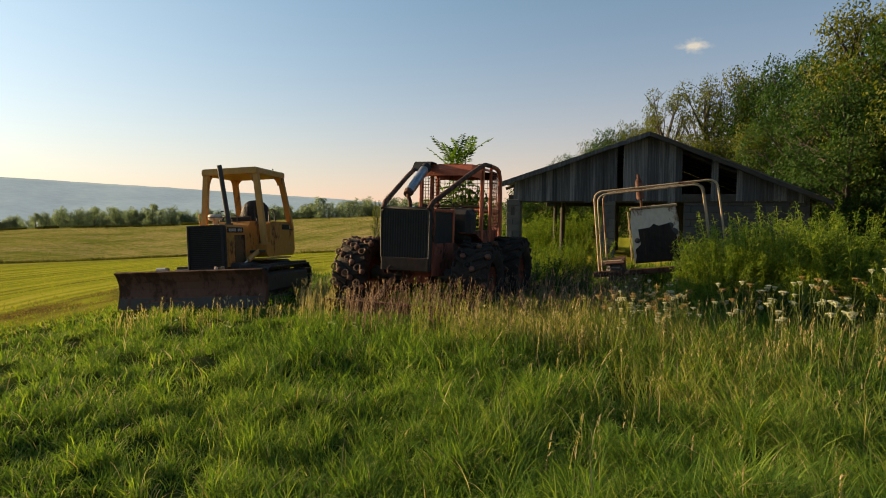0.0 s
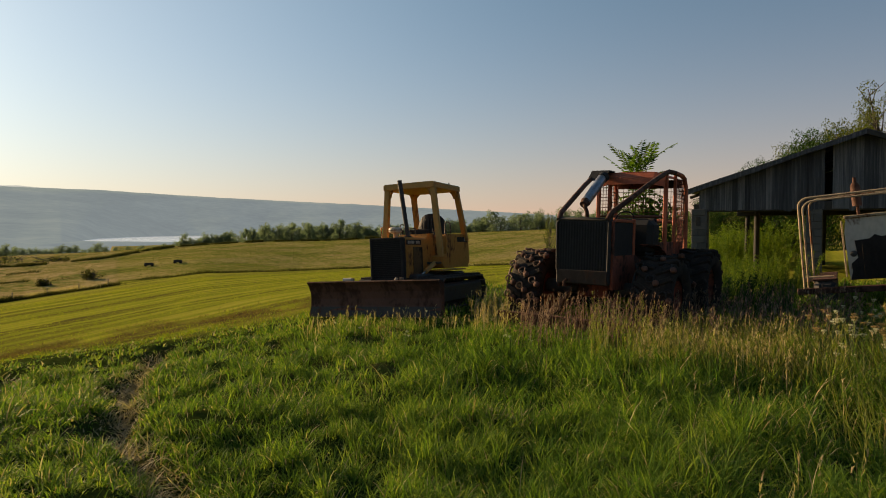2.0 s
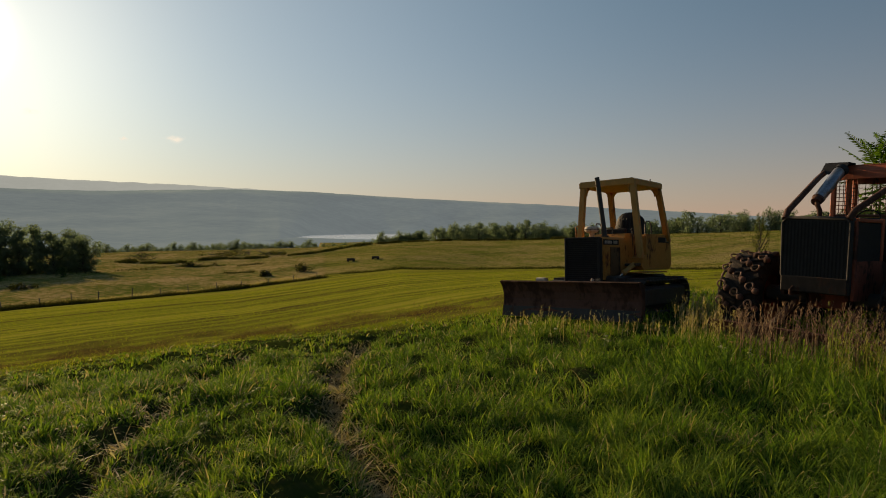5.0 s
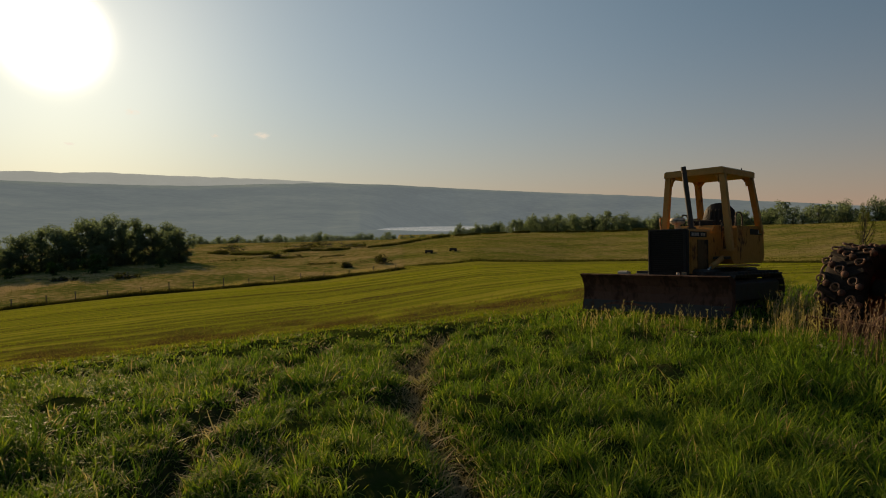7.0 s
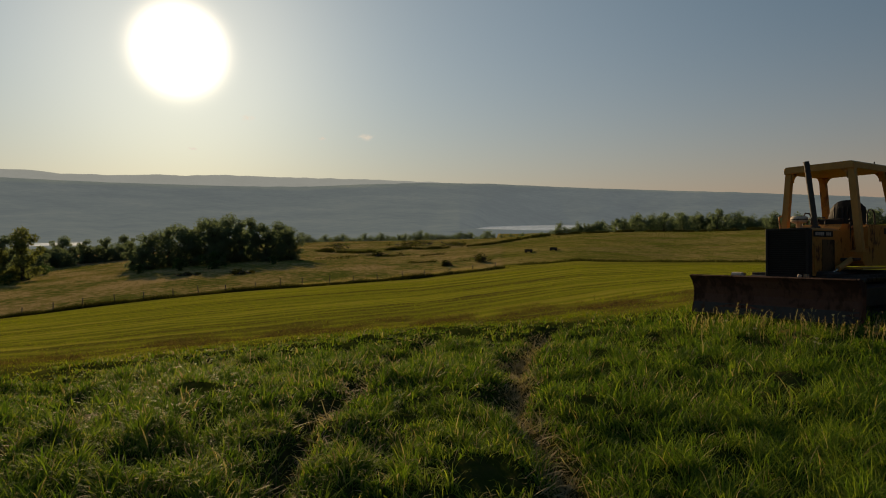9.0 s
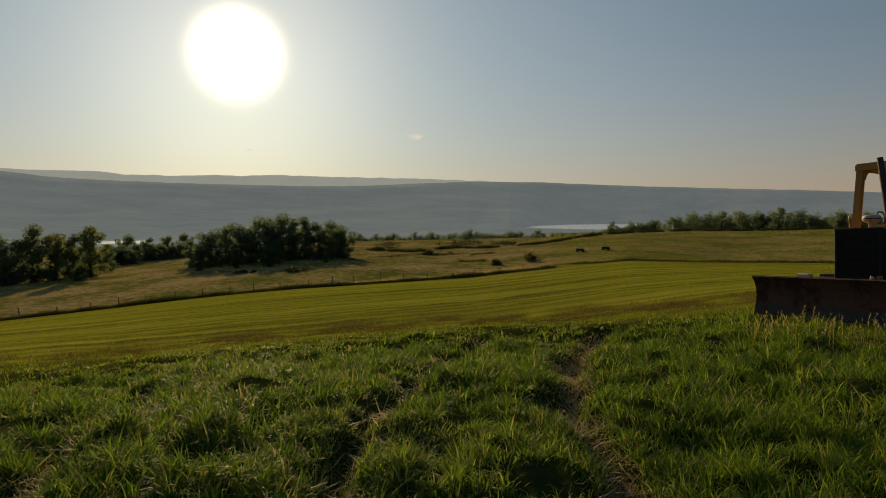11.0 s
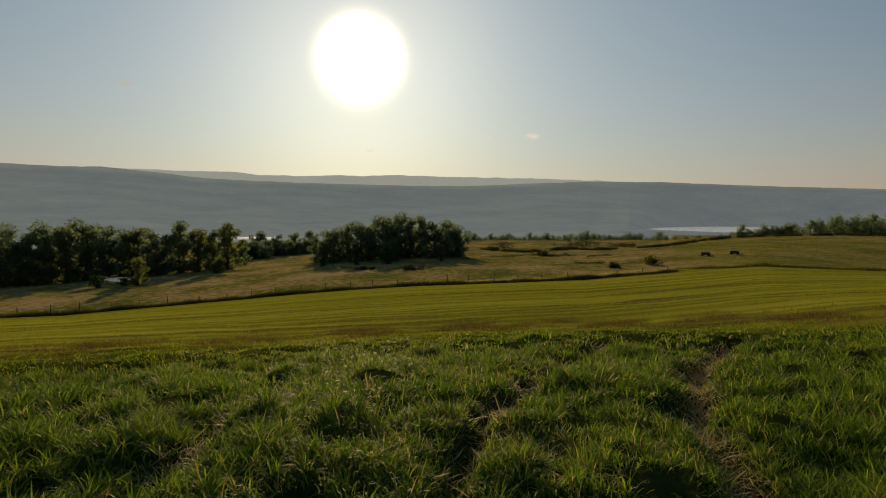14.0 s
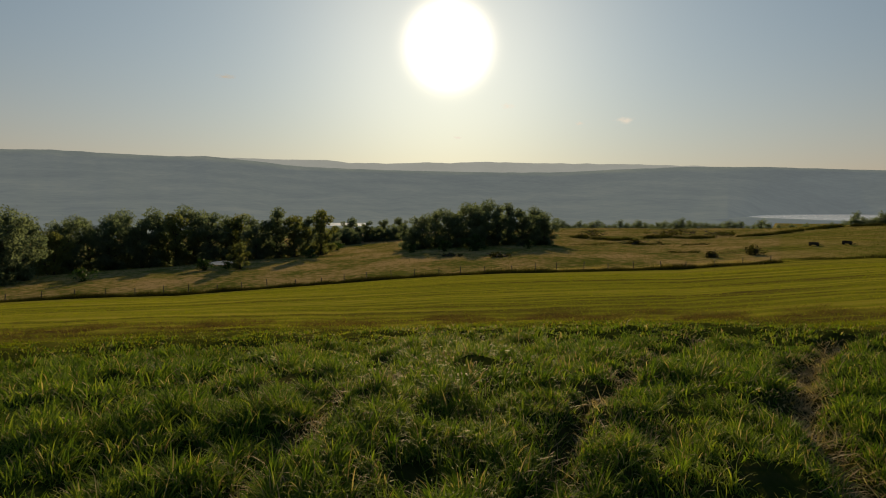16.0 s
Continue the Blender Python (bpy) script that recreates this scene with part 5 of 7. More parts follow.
    part("dash", Geo().box((0, -0.16, 1.6), (0.5, 0.1, 0.12), 0.02), M_BLACKPAINT, dz)
    part("front_rail", Geo().tube([(-0.3, -0.3, 1.56), (-0.3, -0.3, 1.66), (0.02, -0.3, 1.68), (0.02, -0.3, 1.56)], 0.012, 6), M_DARKSTEEL, dz)
    # canopy: splayed posts with curved knees, and the roof
    roofz = 2.627
    can = part("canopy_roof", Geo().prism([(-0.598, 2.50), (0.598, 2.50), (0.598, 2.60), (0.56, 2.627), (-0.56, 2.627), (-0.598, 2.60)], -0.512, 0.814, "y"), M_YELLOW_PALE, dz, "faded yellow steel canopy roof")
    part("rim", Geo().box((0, -0.515, 2.545), (1.19, 0.02, 0.09), 0.006), M_YELLOW_PALE, can)
    part("antenna", Geo().tube([(0.5, 0.45, 2.62), (0.5, 0.45, 2.68)], 0.012, 6), M_BLACK, can)
    for s in (-1, 1):
        for y0, y1, z0, x0 in ((-0.43, -0.44, 1.06, 0.665), (1.05, 0.73, 1.40, 0.60)):
            a, b = Vector((s * x0, y0, z0)), Vector((s * 0.535, y1, 2.53))
            g = Geo()
            w, d = 0.054, 0.048
            ring = []
            for p in (a, b):
                ring += [(p.x - w, p.y - d, p.z), (p.x + w, p.y - d, p.z), (p.x + w, p.y + d, p.z), (p.x - w, p.y + d, p.z)]
            g.add(ring, [[0, 1, 5, 4], [1, 2, 6, 5], [2, 3, 7, 6], [3, 0, 4, 7], [3, 2, 1, 0], [4, 5, 6, 7]])
            post = part("post", g, M_YELLOW_PALE if y0 < 0 else M_YELLOW, dz)
            # knees towards the middle and towards the other post
            arc = [(math.cos(radians(q)), math.sin(radians(q))) for q in range(0, 91, 18)]
            kx = [(s * (0.475 - 0.16 * (1 - c)), 2.51 - 0.17 * (1 - si)) for c, si in arc]
            part("knee", Geo().prism(kx + [(s * 0.475, 2.52)], y1 - 0.04, y1 + 0.04, "y"), M_YELLOW, post)
            f = 1 if y0 < 0 else -1
            ky = [(y1 + f * (0.05 + 0.16 * (1 - c)), 2.51 - 0.17 * (1 - si)) for c, si in arc]
            part("knee", Geo().prism(ky + [(y1 + f * 0.05, 2.52)], s * 0.53 - 0.04, s * 0.53 + 0.04, "x"), M_YELLOW, post)


build_dozer()


def build_tyre(parent, name, x, y, z, r, w, lug, chains, seed, chain_mat=None, rings=True):
    """A lugged machine tyre with its rim; chained ones carry cross chains with rings."""
    m = wheel_turn(x, y, z)
    t = part(name, Geo().lathe([(r * 0.52, -w * 0.36), (r * 0.62, -w * 0.47), (r * 0.82, -w * 0.5), (r * 0.93, -w * 0.44), (r * 0.96, -w * 0.3), (r * 0.97, 0), (r * 0.96, w * 0.3),
                                (r * 0.93, w * 0.44), (r * 0.82, w * 0.5), (r * 0.62, w * 0.47), (r * 0.52, w * 0.36)], 40, m), M_RUBBER, parent, "worn lugged tyre with rusty chains" if chains else "worn black lugged tyre")
    lug_mesh = Geo().box((0, 0, 0), (w * 0.52, 0.075, lug), 0.012).box((w * 0.24, 0, -r * 0.07), (w * 0.06, 0.075, r * 0.14), 0.01).mesh("lug", M_RUBBER)
    n = 20
    for i in range(n):
        for s in (-1, 1):
            a = 2 * math.pi * (i + (0.5 if s > 0 else 0)) / n
            mm = Matrix.Translation((x, y, z)) @ Matrix.Rotation(a, 4, "X") @ Matrix.Translation((s * w * 0.25, 0, r * 0.97)) @ Matrix.Rotation(radians(s * 28 + (180 if s < 0 else 0)), 4, "Z")
            part("lug", lug_mesh, None, t, at=mm)
    part("rim", Geo().lathe([(0.05, -w * 0.2), (r * 0.2, -w * 0.22), (r * 0.25, -w * 0.12), (r * 0.48, -w * 0.16), (r * 0.54, -w * 0.34), (r * 0.54, w * 0.34), (r * 0.48, w * 0.16), (r * 0.25, w * 0.12),
                             (r * 0.2, w * 0.22), (0.05, w * 0.2)], 28, m), M_ORANGE_DARK, t)
    if chains:
        rs = random.Random(seed)
        chain_mat = chain_mat or M_CHAIN
        k = 15 if rings else 9
        for i in range(k):
            a = 2 * math.pi * i / k
            for row, xx in enumerate((-0.42, -0.05, 0.33)):
                aa = a + (math.pi / k if row % 2 else 0) + rs.uniform(-.03, .03)
                rr = r + lug * 0.45
                c = Vector((x + xx * w, y - rr * math.sin(aa), z + rr * math.cos(aa)))
                ring = []
                R = 0.058
                for q in range(14):
                    b = 2 * math.pi * q / 14
                    da = R * math.sin(b) / rr
                    rad = rr + 0.010 * math.cos(2 * b)
                    ring.append((c.x + R * math.cos(b), y - rad * math.sin(aa + da), z + rad * math.cos(aa + da)))
                part("chain_ring", Geo().tube(ring, 0.013 if rings else 0.010, 6, closed=True), chain_mat, t)
                if rs.random() < 0.8:
                    stud = Matrix.Translation((x, y, z)) @ Matrix.Rotation(aa + 0.1, 4, "X") @ Matrix.Translation((xx * w + 0.09, 0, rr + 0.02))
                    part("chain_stud", Geo().lathe([(0, -0.05), (0.05, -0.05), (0.046, -0.004), (0.03, 0.006), (0, 0.008)], 8, stud), M_RUST, t)
            side = []
            for q in range(6):
                aa = a + 2 * math.pi / k * q / 5
                rr = r * (0.86 + 0.05 * math.sin(q / 5 * math.pi))
                side.append((x - w * 0.53, y - rr * math.sin(aa), z + rr * math.cos(aa)))
            part("side_chain", Geo().tube(side, 0.018, 5), chain_mat, t)
    return t


def mesh_panel(g, o, du, dv, nu, nv, r):
    """A bar mesh between o and o + du + dv."""
    o, du, dv = Vector(o), Vector(du), Vector(dv)
    for i in range(nu + 1):
        g.tube([o + du * (i / nu), o + du * (i / nu) + dv], r, 5)
    for j in range(nv + 1):
        g.tube([o + dv * (j / nv), o + dv * (j / nv) + du], r, 5)
    return g


def build_skidder():
    sk = thing("log_skidder", seat_at(-0.468, 10.566, 0.171, -23.49, 1.09, -0.71), "faded orange log skidder with chained tyres and steel cage", "skidder")
    build_tyre(sk, "tyre", -1.08, 0.0, 0.50, 0.66, 0.58, 0.05, True, 1)
    # black chain colour puts in the shade on this side, away from the sun
    build_tyre(sk, "tyre", 1.06, 0.0, 0.50, 0.66, 0.56, 0.05, True, 2, M_BLACKPAINT, False)
    build_tyre(sk, "tyre", -1.06, 2.35, 0.52, 0.70, 0.60, 0.06, False, 3)
    build_tyre(sk, "tyre", 0.98, 2.35, 0.52, 0.70, 0.60, 0.06, False, 4)
    part("axle", Geo().tube([(-0.9, 0, 0.58), (0.9, 0, 0.58)], 0.12, 12), M_DARKSTEEL, sk)
    part("axle", Geo().tube([(-0.9, 2.35, 0.58), (0.9, 2.35, 0.58)], 0.12, 12), M_DARKSTEEL, sk)
    part("frame", Geo().box((0, 1.25, 0.6), (0.6, 2.9, 0.32), 0.03), M_ORANGE_DARK, sk)
    # grille guard
    guard = part("grille_guard", Geo().box((0, -0.66, 1.20), (0.872, 0.1, 1.03), 0.04), M_BLACKPAINT, sk, "black steel grille guard")
    for i in range(17):
        part("bar", Geo().box((-0.36 + 0.045 * i, -0.710, 1.28), (0.02, 0.008, 0.76), 0.002), M_BLACK, guard)
    part("guard_lip", Geo().tube([(-0.42, -0.70, 0.9), (-0.43, -0.71, 1.64), (-0.38, -0.71, 1.705), (0.38, -0.71, 1.705), (0.43, -0.71, 1.64), (0.42, -0.70, 0.9)], 0.024, 8), M_BLACKPAINT, guard)
    part("skirt", Geo().box((0, -0.70, 0.80), (0.84, 0.05, 0.22), 0.015), M_DARK_RUST, sk, "dark rusty steel bumper plate below the grille")
    part("tow_hook", Geo().tube([(-0.25, -0.72, 0.75), (-0.25, -0.8, 0.72), (-0.25, -0.8, 0.66), (-0.25, -0.72, 0.65)], 0.02, 6), M_RUST, sk)
    # engine bay
    part("hood", Geo().prism([(-0.42, 1.30), (0.42, 1.30), (0.42, 1.66), (0.36, 1.72), (-0.36, 1.72), (-0.42, 1.66)], -0.605, 0.5, "y"), M_BLACKPAINT, sk, "dark rusty engine hood")
    part("engine", Geo().box((0, -0.05, 1.05), (0.56, 1.0, 0.5), 0.06), M_DARKSTEEL, sk)
    for s in (-1, 1):
        side = part("side_frame", Geo().box((s * 0.43, -0.565, 1.22), (0.05, 0.08, 0.92), 0.01), M_ORANGE_DARK, sk)
        part("side_frame", Geo().box((s * 0.43, 0.36, 1.3), (0.05, 0.07, 0.86), 0.01), M_ORANGE, sk)
        part("side_rail", Geo().box((s * 0.43, -0.10, 1.69), (0.045, 0.85, 0.05), 0.01), M_ORANGE, sk)
        part("side_panel", Geo().box((s * 0.425, -0.10, 1.40), (0.02, 0.84, 0.52), 0.006), M_BLACKPAINT, sk)
        # rusty orange picked a tone darker, to put the machine's shade into the plate
        part("side_plate", Geo().prism([(-0.60, 0.62), (0.95, 0.55), (0.95, 0.98), (0.38, 1.14), (-0.60, 1.14)], s * 0.44 - 0.02, s * 0.44 + 0.02, "x"), M_ORANGE_DARK, sk, "orange side plate streaked with rust")
        part("fender", Geo().sheet([[(s * 0.46 + xx, y, z) for xx in (0, s * 0.34)] for y, z in ((0.55, 1.30), (0.9, 1.18), (1.25, 0.95))], 0.02), M_ORANGE_DARK, sk)
        # deflector pipes over the cab
        path = [(s * 0.40, -0.72, 1.69), (s * 0.42, -0.62, 1.80), (s * 0.58, 0.66, 2.33), (s * 0.65, 1.25, 2.545), (s * 0.665, 1.42, 2.59), (s * 0.67, 1.75, 2.595), (s * 0.67, 2.20, 2.58),
                (s * 0.675, 2.36, 2.53), (s * 0.68, 2.45, 2.38), (s * 0.685, 2.47, 2.1), (s * 0.69, 2.49, 1.4), (s * 0.69, 2.5, 1.0)]
        part("deflector_pipe", Geo().tube(path[:6], [0.043] * 6, 10), M_RUST, sk, "brown bent deflector pipe")
        part("cage_hoop", Geo().tube(path[5:], 0.043, 10), M_ORANGE, sk)
        part("cage_post", Geo().box((s * 0.62, 1.42, 1.85), (0.07, 0.07, 1.45), 0.012), M_ORANGE, sk)
        part("cage_post", Geo().box((s * 0.62, 1.98, 1.85), (0.055, 0.055, 1.45), 0.012), M_ORANGE, sk)
        part("side_mesh", mesh_panel(Geo(), (s * 0.66, 1.98, 1.35), (0, 0.48, 0), (0, 0, 1.15), 7, 17, 0.006), M_ORANGE_DARK, sk)
    part("cage_post", Geo().box((-0.40, 1.42, 2.05), (0.06, 0.06, 0.95), 0.012), M_ORANGE, sk)
    part("canopy_roof", Geo().sheet([[(x, y, 2.60 - 0.10 * (abs(x) / 0.64) ** 4 + 0.008 * math.sin(7 * x + 5 * y)) for x in np.linspace(-0.64, 0.64, 9)] for y in np.linspace(1.40, 2.36, 5)], -0.02), M_ORANGE, sk,
         "orange sheet-steel canopy roof")
    part("canopy_front", Geo().sheet([[(x, y, z - 0.06 * (abs(x) / 0.64) ** 4) for x in np.linspace(-0.63, 0.63, 7)] for y, z in ((1.30, 2.38), (1.32, 2.50), (1.42, 2.61))], -0.02), M_ORANGE, sk)
    part("hydraulic_tank", Geo().box((0.40, 0.86, 1.42), (0.50, 0.46, 0.62), 0.09), M_BLACKPAINT, sk)
    part("rear_mesh", mesh_panel(Geo(), (-0.62, 2.44, 1.7), (1.24, 0, 0), (0, 0, 0.8), 12, 8, 0.005), M_RUST, sk)
    part("canopy_back", Geo().box((0, 2.38, 2.44), (1.24, 0.03, 0.16), 0.008), M_ORANGE_DARK, sk)
    part("cross_bar", Geo().tube([(-0.62, 1.44, 1.80), (0.66, 1.44, 1.80)], 0.022, 8), M_RUST, sk)
    part("cross_bar", Geo().tube([(-0.62, 2.42, 1.72), (0.68, 2.42, 1.72)], 0.028, 8), M_RUST, sk)
    part("front_mesh", mesh_panel(Geo(), (-0.60, 1.43, 1.84), (0.18, 0, 0), (0, 0, 0.62), 3, 10, 0.006), M_ORANGE_DARK, sk)
    # dash, seat, winch behind
    part("dash", Geo().box((0.25, 1.15, 1.45), (0.62, 0.14, 0.62), 0.05), M_BLACKPAINT, sk)
    part("oil_cooler", mesh_panel(Geo(), (0.02, 0.72, 1.24), (0.5, 0.1, 0), (0, 0, 0.5), 16, 3, 0.011), M_BLACKPAINT, sk)
    part("seat", Geo().box((-0.05, 1.75, 1.2), (0.45, 0.4, 0.12), 0.04), M_VINYL, sk)
    part("seat_back", Geo().box((-0.05, 1.97, 1.5), (0.45, 0.09, 0.5), 0.04), M_VINYL, sk)
    part("steering_wheel", Geo().tube([(-0.1 + 0.17 * math.cos(a), 1.40 + 0.06 * math.sin(a), 1.74 + 0.15 * math.sin(a)) for a in np.linspace(0, 2 * math.pi, 20, endpoint=False)], 0.012, 6, closed=True), M_BLACK, sk)
    part("cab_floor", Geo().box((0, 1.75, 0.9), (1.2, 1.35, 0.08), 0.015), M_ORANGE_DARK, sk)
    part("cab_side", Geo().box((0.60, 1.75, 1.14), (0.05, 1.3, 0.42), 0.015), M_ORANGE_DARK, sk)
    part("cab_side", Geo().box((-0.60, 1.75, 1.14), (0.05, 1.3, 0.42), 0.015), M_ORANGE_DARK, sk)
    part("winch", Geo().tube([(-0.35, 2.85, 1.05), (0.35, 2.85, 1.05)], 0.24, 16), M_DARKSTEEL, sk)
    part("arch", Geo().tube([(-0.5, 3.0, 0.8), (-0.4, 3.1, 1.75), (0.4, 3.1, 1.75), (0.5, 3.0, 0.8)], 0.06, 8), M_ORANGE_DARK, sk)
    # muffler slung along the pipe, with its elbow
    muf = part("muffler", Geo().tube([(-0.36, 0.90, 2.46), (-0.39, 0.58, 2.20), (-0.415, 0.33, 2.01)], 0.085, 16), M_TIN, sk, "blue-grey metal muffler")
    part("muffler_cap", Geo().tube([(-0.35, 0.98, 2.50), (-0.36, 0.89, 2.455)], [0.10, 0.095], 16), M_BLACKPAINT, muf)
    part("muffler_cap", Geo().tube([(-0.414, 0.345, 2.022), (-0.42, 0.27, 1.965)], [0.088, 0.07], 16), M_RUST, muf)
    part("elbow", Geo().tube([(-0.41, 0.30, 1.98), (-0.39, 0.27, 1.92), (-0.36, 0.28, 1.84), (-0.36, 0.29, 1.70)], 0.035, 10), M_RUST, muf)
    part("cowl", Geo().sheet([[(-0.66 + x, y, z) for x in (0, 0.10, 0.22, 0.34)] for y, z in ((0.95, 2.44), (1.15, 2.63), (1.42, 2.63), (1.5, 2.5))], -0.015), M_BLACKPAINT, sk, "crumpled dark tin at the canopy corner")
    # front blade low in the grass
    part("front_blade", Geo().sheet([[(x, y, z) for x in np.linspace(-1.25, 1.25, 5)] for y, z in ((-1.14, 0.20), (-1.08, 0.05), (-1.12, -0.16))], 0.03), M_RUST, sk, "rusty low front blade")
    for s in (-1, 1):
        part("blade_arm", Geo().tube([(s * 0.5, -1.08, 0.05), (s * 0.42, -0.2, 0.5)], 0.05, 8), M_RUST, sk)


build_skidder()


def build_old_tractor():
    """The white-nosed machine in the weeds before the shed, under its bent pipe frame."""
    m = Matrix.Translation((4.80, 13.1, 0.16)) @ Matrix.Rotation(radians(-20), 4, "Z") @ Matrix.Rotation(radians(-6.2), 4, "Y") @ Matrix.Diagonal((1.06, 1.0, 1.03, 1))
    tc = thing("old_crawler", m, "derelict white-nosed crawler tractor overgrown by weeds", "tractor")
    nose = part("nose", Geo().prism([(-0.45, 0.62), (0.45, 0.62), (0.47, 1.50), (0.43, 1.76), (-0.43, 1.76), (-0.47, 1.50)], 0.0, 0.14, "y"), M_CHALK, tc, "chalky white radiator shell with rust")
    # dark sheet on the solid shell, standing in for the shade of its open hole
    part("grille", Geo().prism([(-0.44, 0.62), (0.455, 0.62), (0.44, 0.80), (0.40, 0.90), (0.41, 1.14), (0.33, 1.26), (0.28, 1.42), (0.08, 1.38), (-0.02, 1.43), (-0.10, 1.36), (-0.33, 1.34), (-0.30, 1.02), (-0.41, 0.92), (-0.40, 0.78)], -0.012, 0.004, "y"), M_DARK_RUST, nose)
    for i in range(9):
        part("bar", Geo().box((-0.22 + 0.058 * i, -0.018, 0.98), (0.010, 0.010, 0.58), 0.003), M_DARK_RUST, nose)
    for x, z, r in ((0.36, 1.22, 0.09), (0.40, 0.98, 0.07), (-0.36, 1.1, 0.06), (0.30, 1.36, 0.07)):
        part("rust_hole", Geo().lathe([(0, 0), (r, 0), (r * 0.9, 0.008), (0, 0.01)], 9, Matrix.Translation((x, -0.002, z)) @ Matrix.Rotation(radians(90), 4, "X")), M_DARKSTEEL, nose)
    part("top_strip", Geo().box((0, 0.06, 1.785), (0.92, 0.20, 0.06), 0.02), M_CREAM, nose, "rusty cream top cover")
    part("hood", Geo().prism([(-0.43, 1.45), (0.43, 1.45), (0.42, 1.74), (0.38, 1.79), (-0.38, 1.79), (-0.42, 1.74)], 0.14, 1.3, "y"), M_CREAM, tc)
    part("side_strip", Geo().box((-0.50, 0.1, 1.2), (0.03, 0.08, 1.05), 0.008), M_CREAM, tc)
    part("cap", Geo().lathe([(0, 0), (0.05, 0), (0.05, 0.05), (0.03, 0.07), (0, 0.075)], 12, Matrix.Translation((0.02, 0.07, 1.76))), M_DARKSTEEL, tc)
    ex = part("exhaust", Geo().tube([(-0.22, 0.35, 1.75), (-0.22, 0.35, 1.98)], 0.028, 10), M_RUST, tc)
    part("muffler", Geo().tube([(-0.225, 0.35, 1.98), (-0.23, 0.35, 2.36), (-0.23, 0.35, 2.42)], [0.078, 0.078, 0.045], 14), M_RUST, ex, "rusty brown upright muffler")
    part("tail_pipe", Geo().tube([(-0.23, 0.35, 2.42), (-0.23, 0.35, 2.52)], 0.032, 10), M_RUST, ex)
    part("engine", Geo().box((0, 0.7, 1.0), (0.5, 1.0, 0.8), 0.05), M_DARKSTEEL, tc)
    part("cross_plate", Geo().box((-0.3, -0.18, 0.46), (2.0, 0.06, 0.12), 0.015), M_RUST, tc)
    part("arm", Geo().box((-0.95, 0.3, 0.66), (0.5, 0.1, 0.1), 0.015), M_CREAM, tc)
    for s in (-1, 1):
        t = part("track", Geo().box((s * 0.85, 0.9, 0.35), (0.36, 2.2, 0.6), 0.15), M_DARKSTEEL, tc)
        for k in range(12):
            part("shoe", Geo().box((s * 0.85, -0.1 + k * 0.18, 0.66), (0.38, 0.15, 0.04), 0.008), M_RUST, t)
    # bent pipe frame: two hoops
    def hoop(x0, x1, y, z, r, foot0, foot1):
        c = 0.17
        arc = [(1 - math.cos(radians(a)), math.sin(radians(a))) for a in range(0, 91, 15)]
        p = [(x0 - 0.04, y, foot0)] + [(x0 + c * u, y, z - c + c * v) for u, v in arc] + [(x1 - c * u, y, z - c + c * v) for u, v in arc[::-1]] + [(x1 + 0.06, y, foot1)]
        return Geo().tube(p, r, 8)
    fr = part("pipe_frame", hoop(-1.16, 1.28, 0.20, 2.23, 0.021, 0.2, 0.3), M_CREAM, tc, "bent cream-coloured pipe frame")
    part("pipe", hoop(-1.09, 0.98, 0.12, 2.16, 0.018, 0.2, 0.3), M_CREAM, fr)
    part("pipe", hoop(-1.00, 1.04, 0.55, 2.20, 0.018, 0.5, 0.3), M_CREAM, fr)


build_old_tractor()

# ---- weeds, flowers and small things ----
M_STEM = shade("green_stem", [(0.05, 0.08, 0.02), (0.12, 0.14, 0.05)], 0.7, scale=3, fine=20, bump=0, spec=0.2)
M_WHITE_FLOWER = shade("white_umbel", [(0.34, 0.34, 0.23), (0.54, 0.53, 0.40)], 0.8, scale=8, fine=40, bump=0, through_light=0.3, random_by="island")
M_BROWN_FLOWER = shade("faded_umbel", [(0.14, 0.07, 0.03), (0.30, 0.20, 0.07), (0.36, 0.32, 0.10)], 0.8, scale=8, fine=40, bump=0, through_light=0.3, random_by="island")
M_POST = shade("fence_post", [(0.05, 0.045, 0.04), (0.12, 0.11, 0.1)], 0.9, scale=3, fine=30, bump=0.4)


M_YELLOWGRASS = shade("yellowing_grass", [(0.07, 0.10, 0.02), (0.14, 0.15, 0.036), (0.26, 0.22, 0.08)], 0.5, scale=0.8, fine=4, bump=0, random_by="island", through_light=0.35, spec=0.2)


def dry_stems(n, a0, a1, r0, r1, h0, h1, label, mat, lean_to=0.0, dense=0.8):
    """Tall thin stalks with feathery seed heads, as one mesh."""
    x, y, r, az = spots(n, r0, r1, a0, a1)
    keep = soft_noise(x, y, 0.5, 31) > -dense
    x, y = x[keep], y[keep]
    n = len(x)
    h = rng.uniform(h0, h1, n) * (0.8 + 0.3 * soft_noise(x, y, 0.6, 33))
    lean = rng.normal(lean_to, 1.3, n)
    bend = np.abs(rng.normal(0.12, 0.16, n))
    z = ground(x, y) - 0.02
    st = blades("tall_dry_grass", x, y, h, np.full(n, 0.007), lean, bend, mat, label, "grass", z=z, rows=4)
    # seed heads: short bristles round the tip
    k = 7
    tx, ty, tz = x + np.cos(lean) * bend * h, y + np.sin(lean) * bend * h, z + h * (1 - 0.35 * bend)
    i = np.repeat(np.arange(n), k)
    back = rng.uniform(0.0, 0.16, len(i))
    blades("seed_heads", tx[i] - np.cos(lean[i]) * back * 0.2, ty[i] - np.sin(lean[i]) * back * 0.2, rng.uniform(0.03, 0.07, len(i)), np.full(len(i), 0.010),
           rng.uniform(0, 6.28, len(i)), rng.uniform(0.3, 1.0, len(i)), mat, "dry seed heads on tall grass", "grass", z=tz[i] - back, rows=3)
    return st


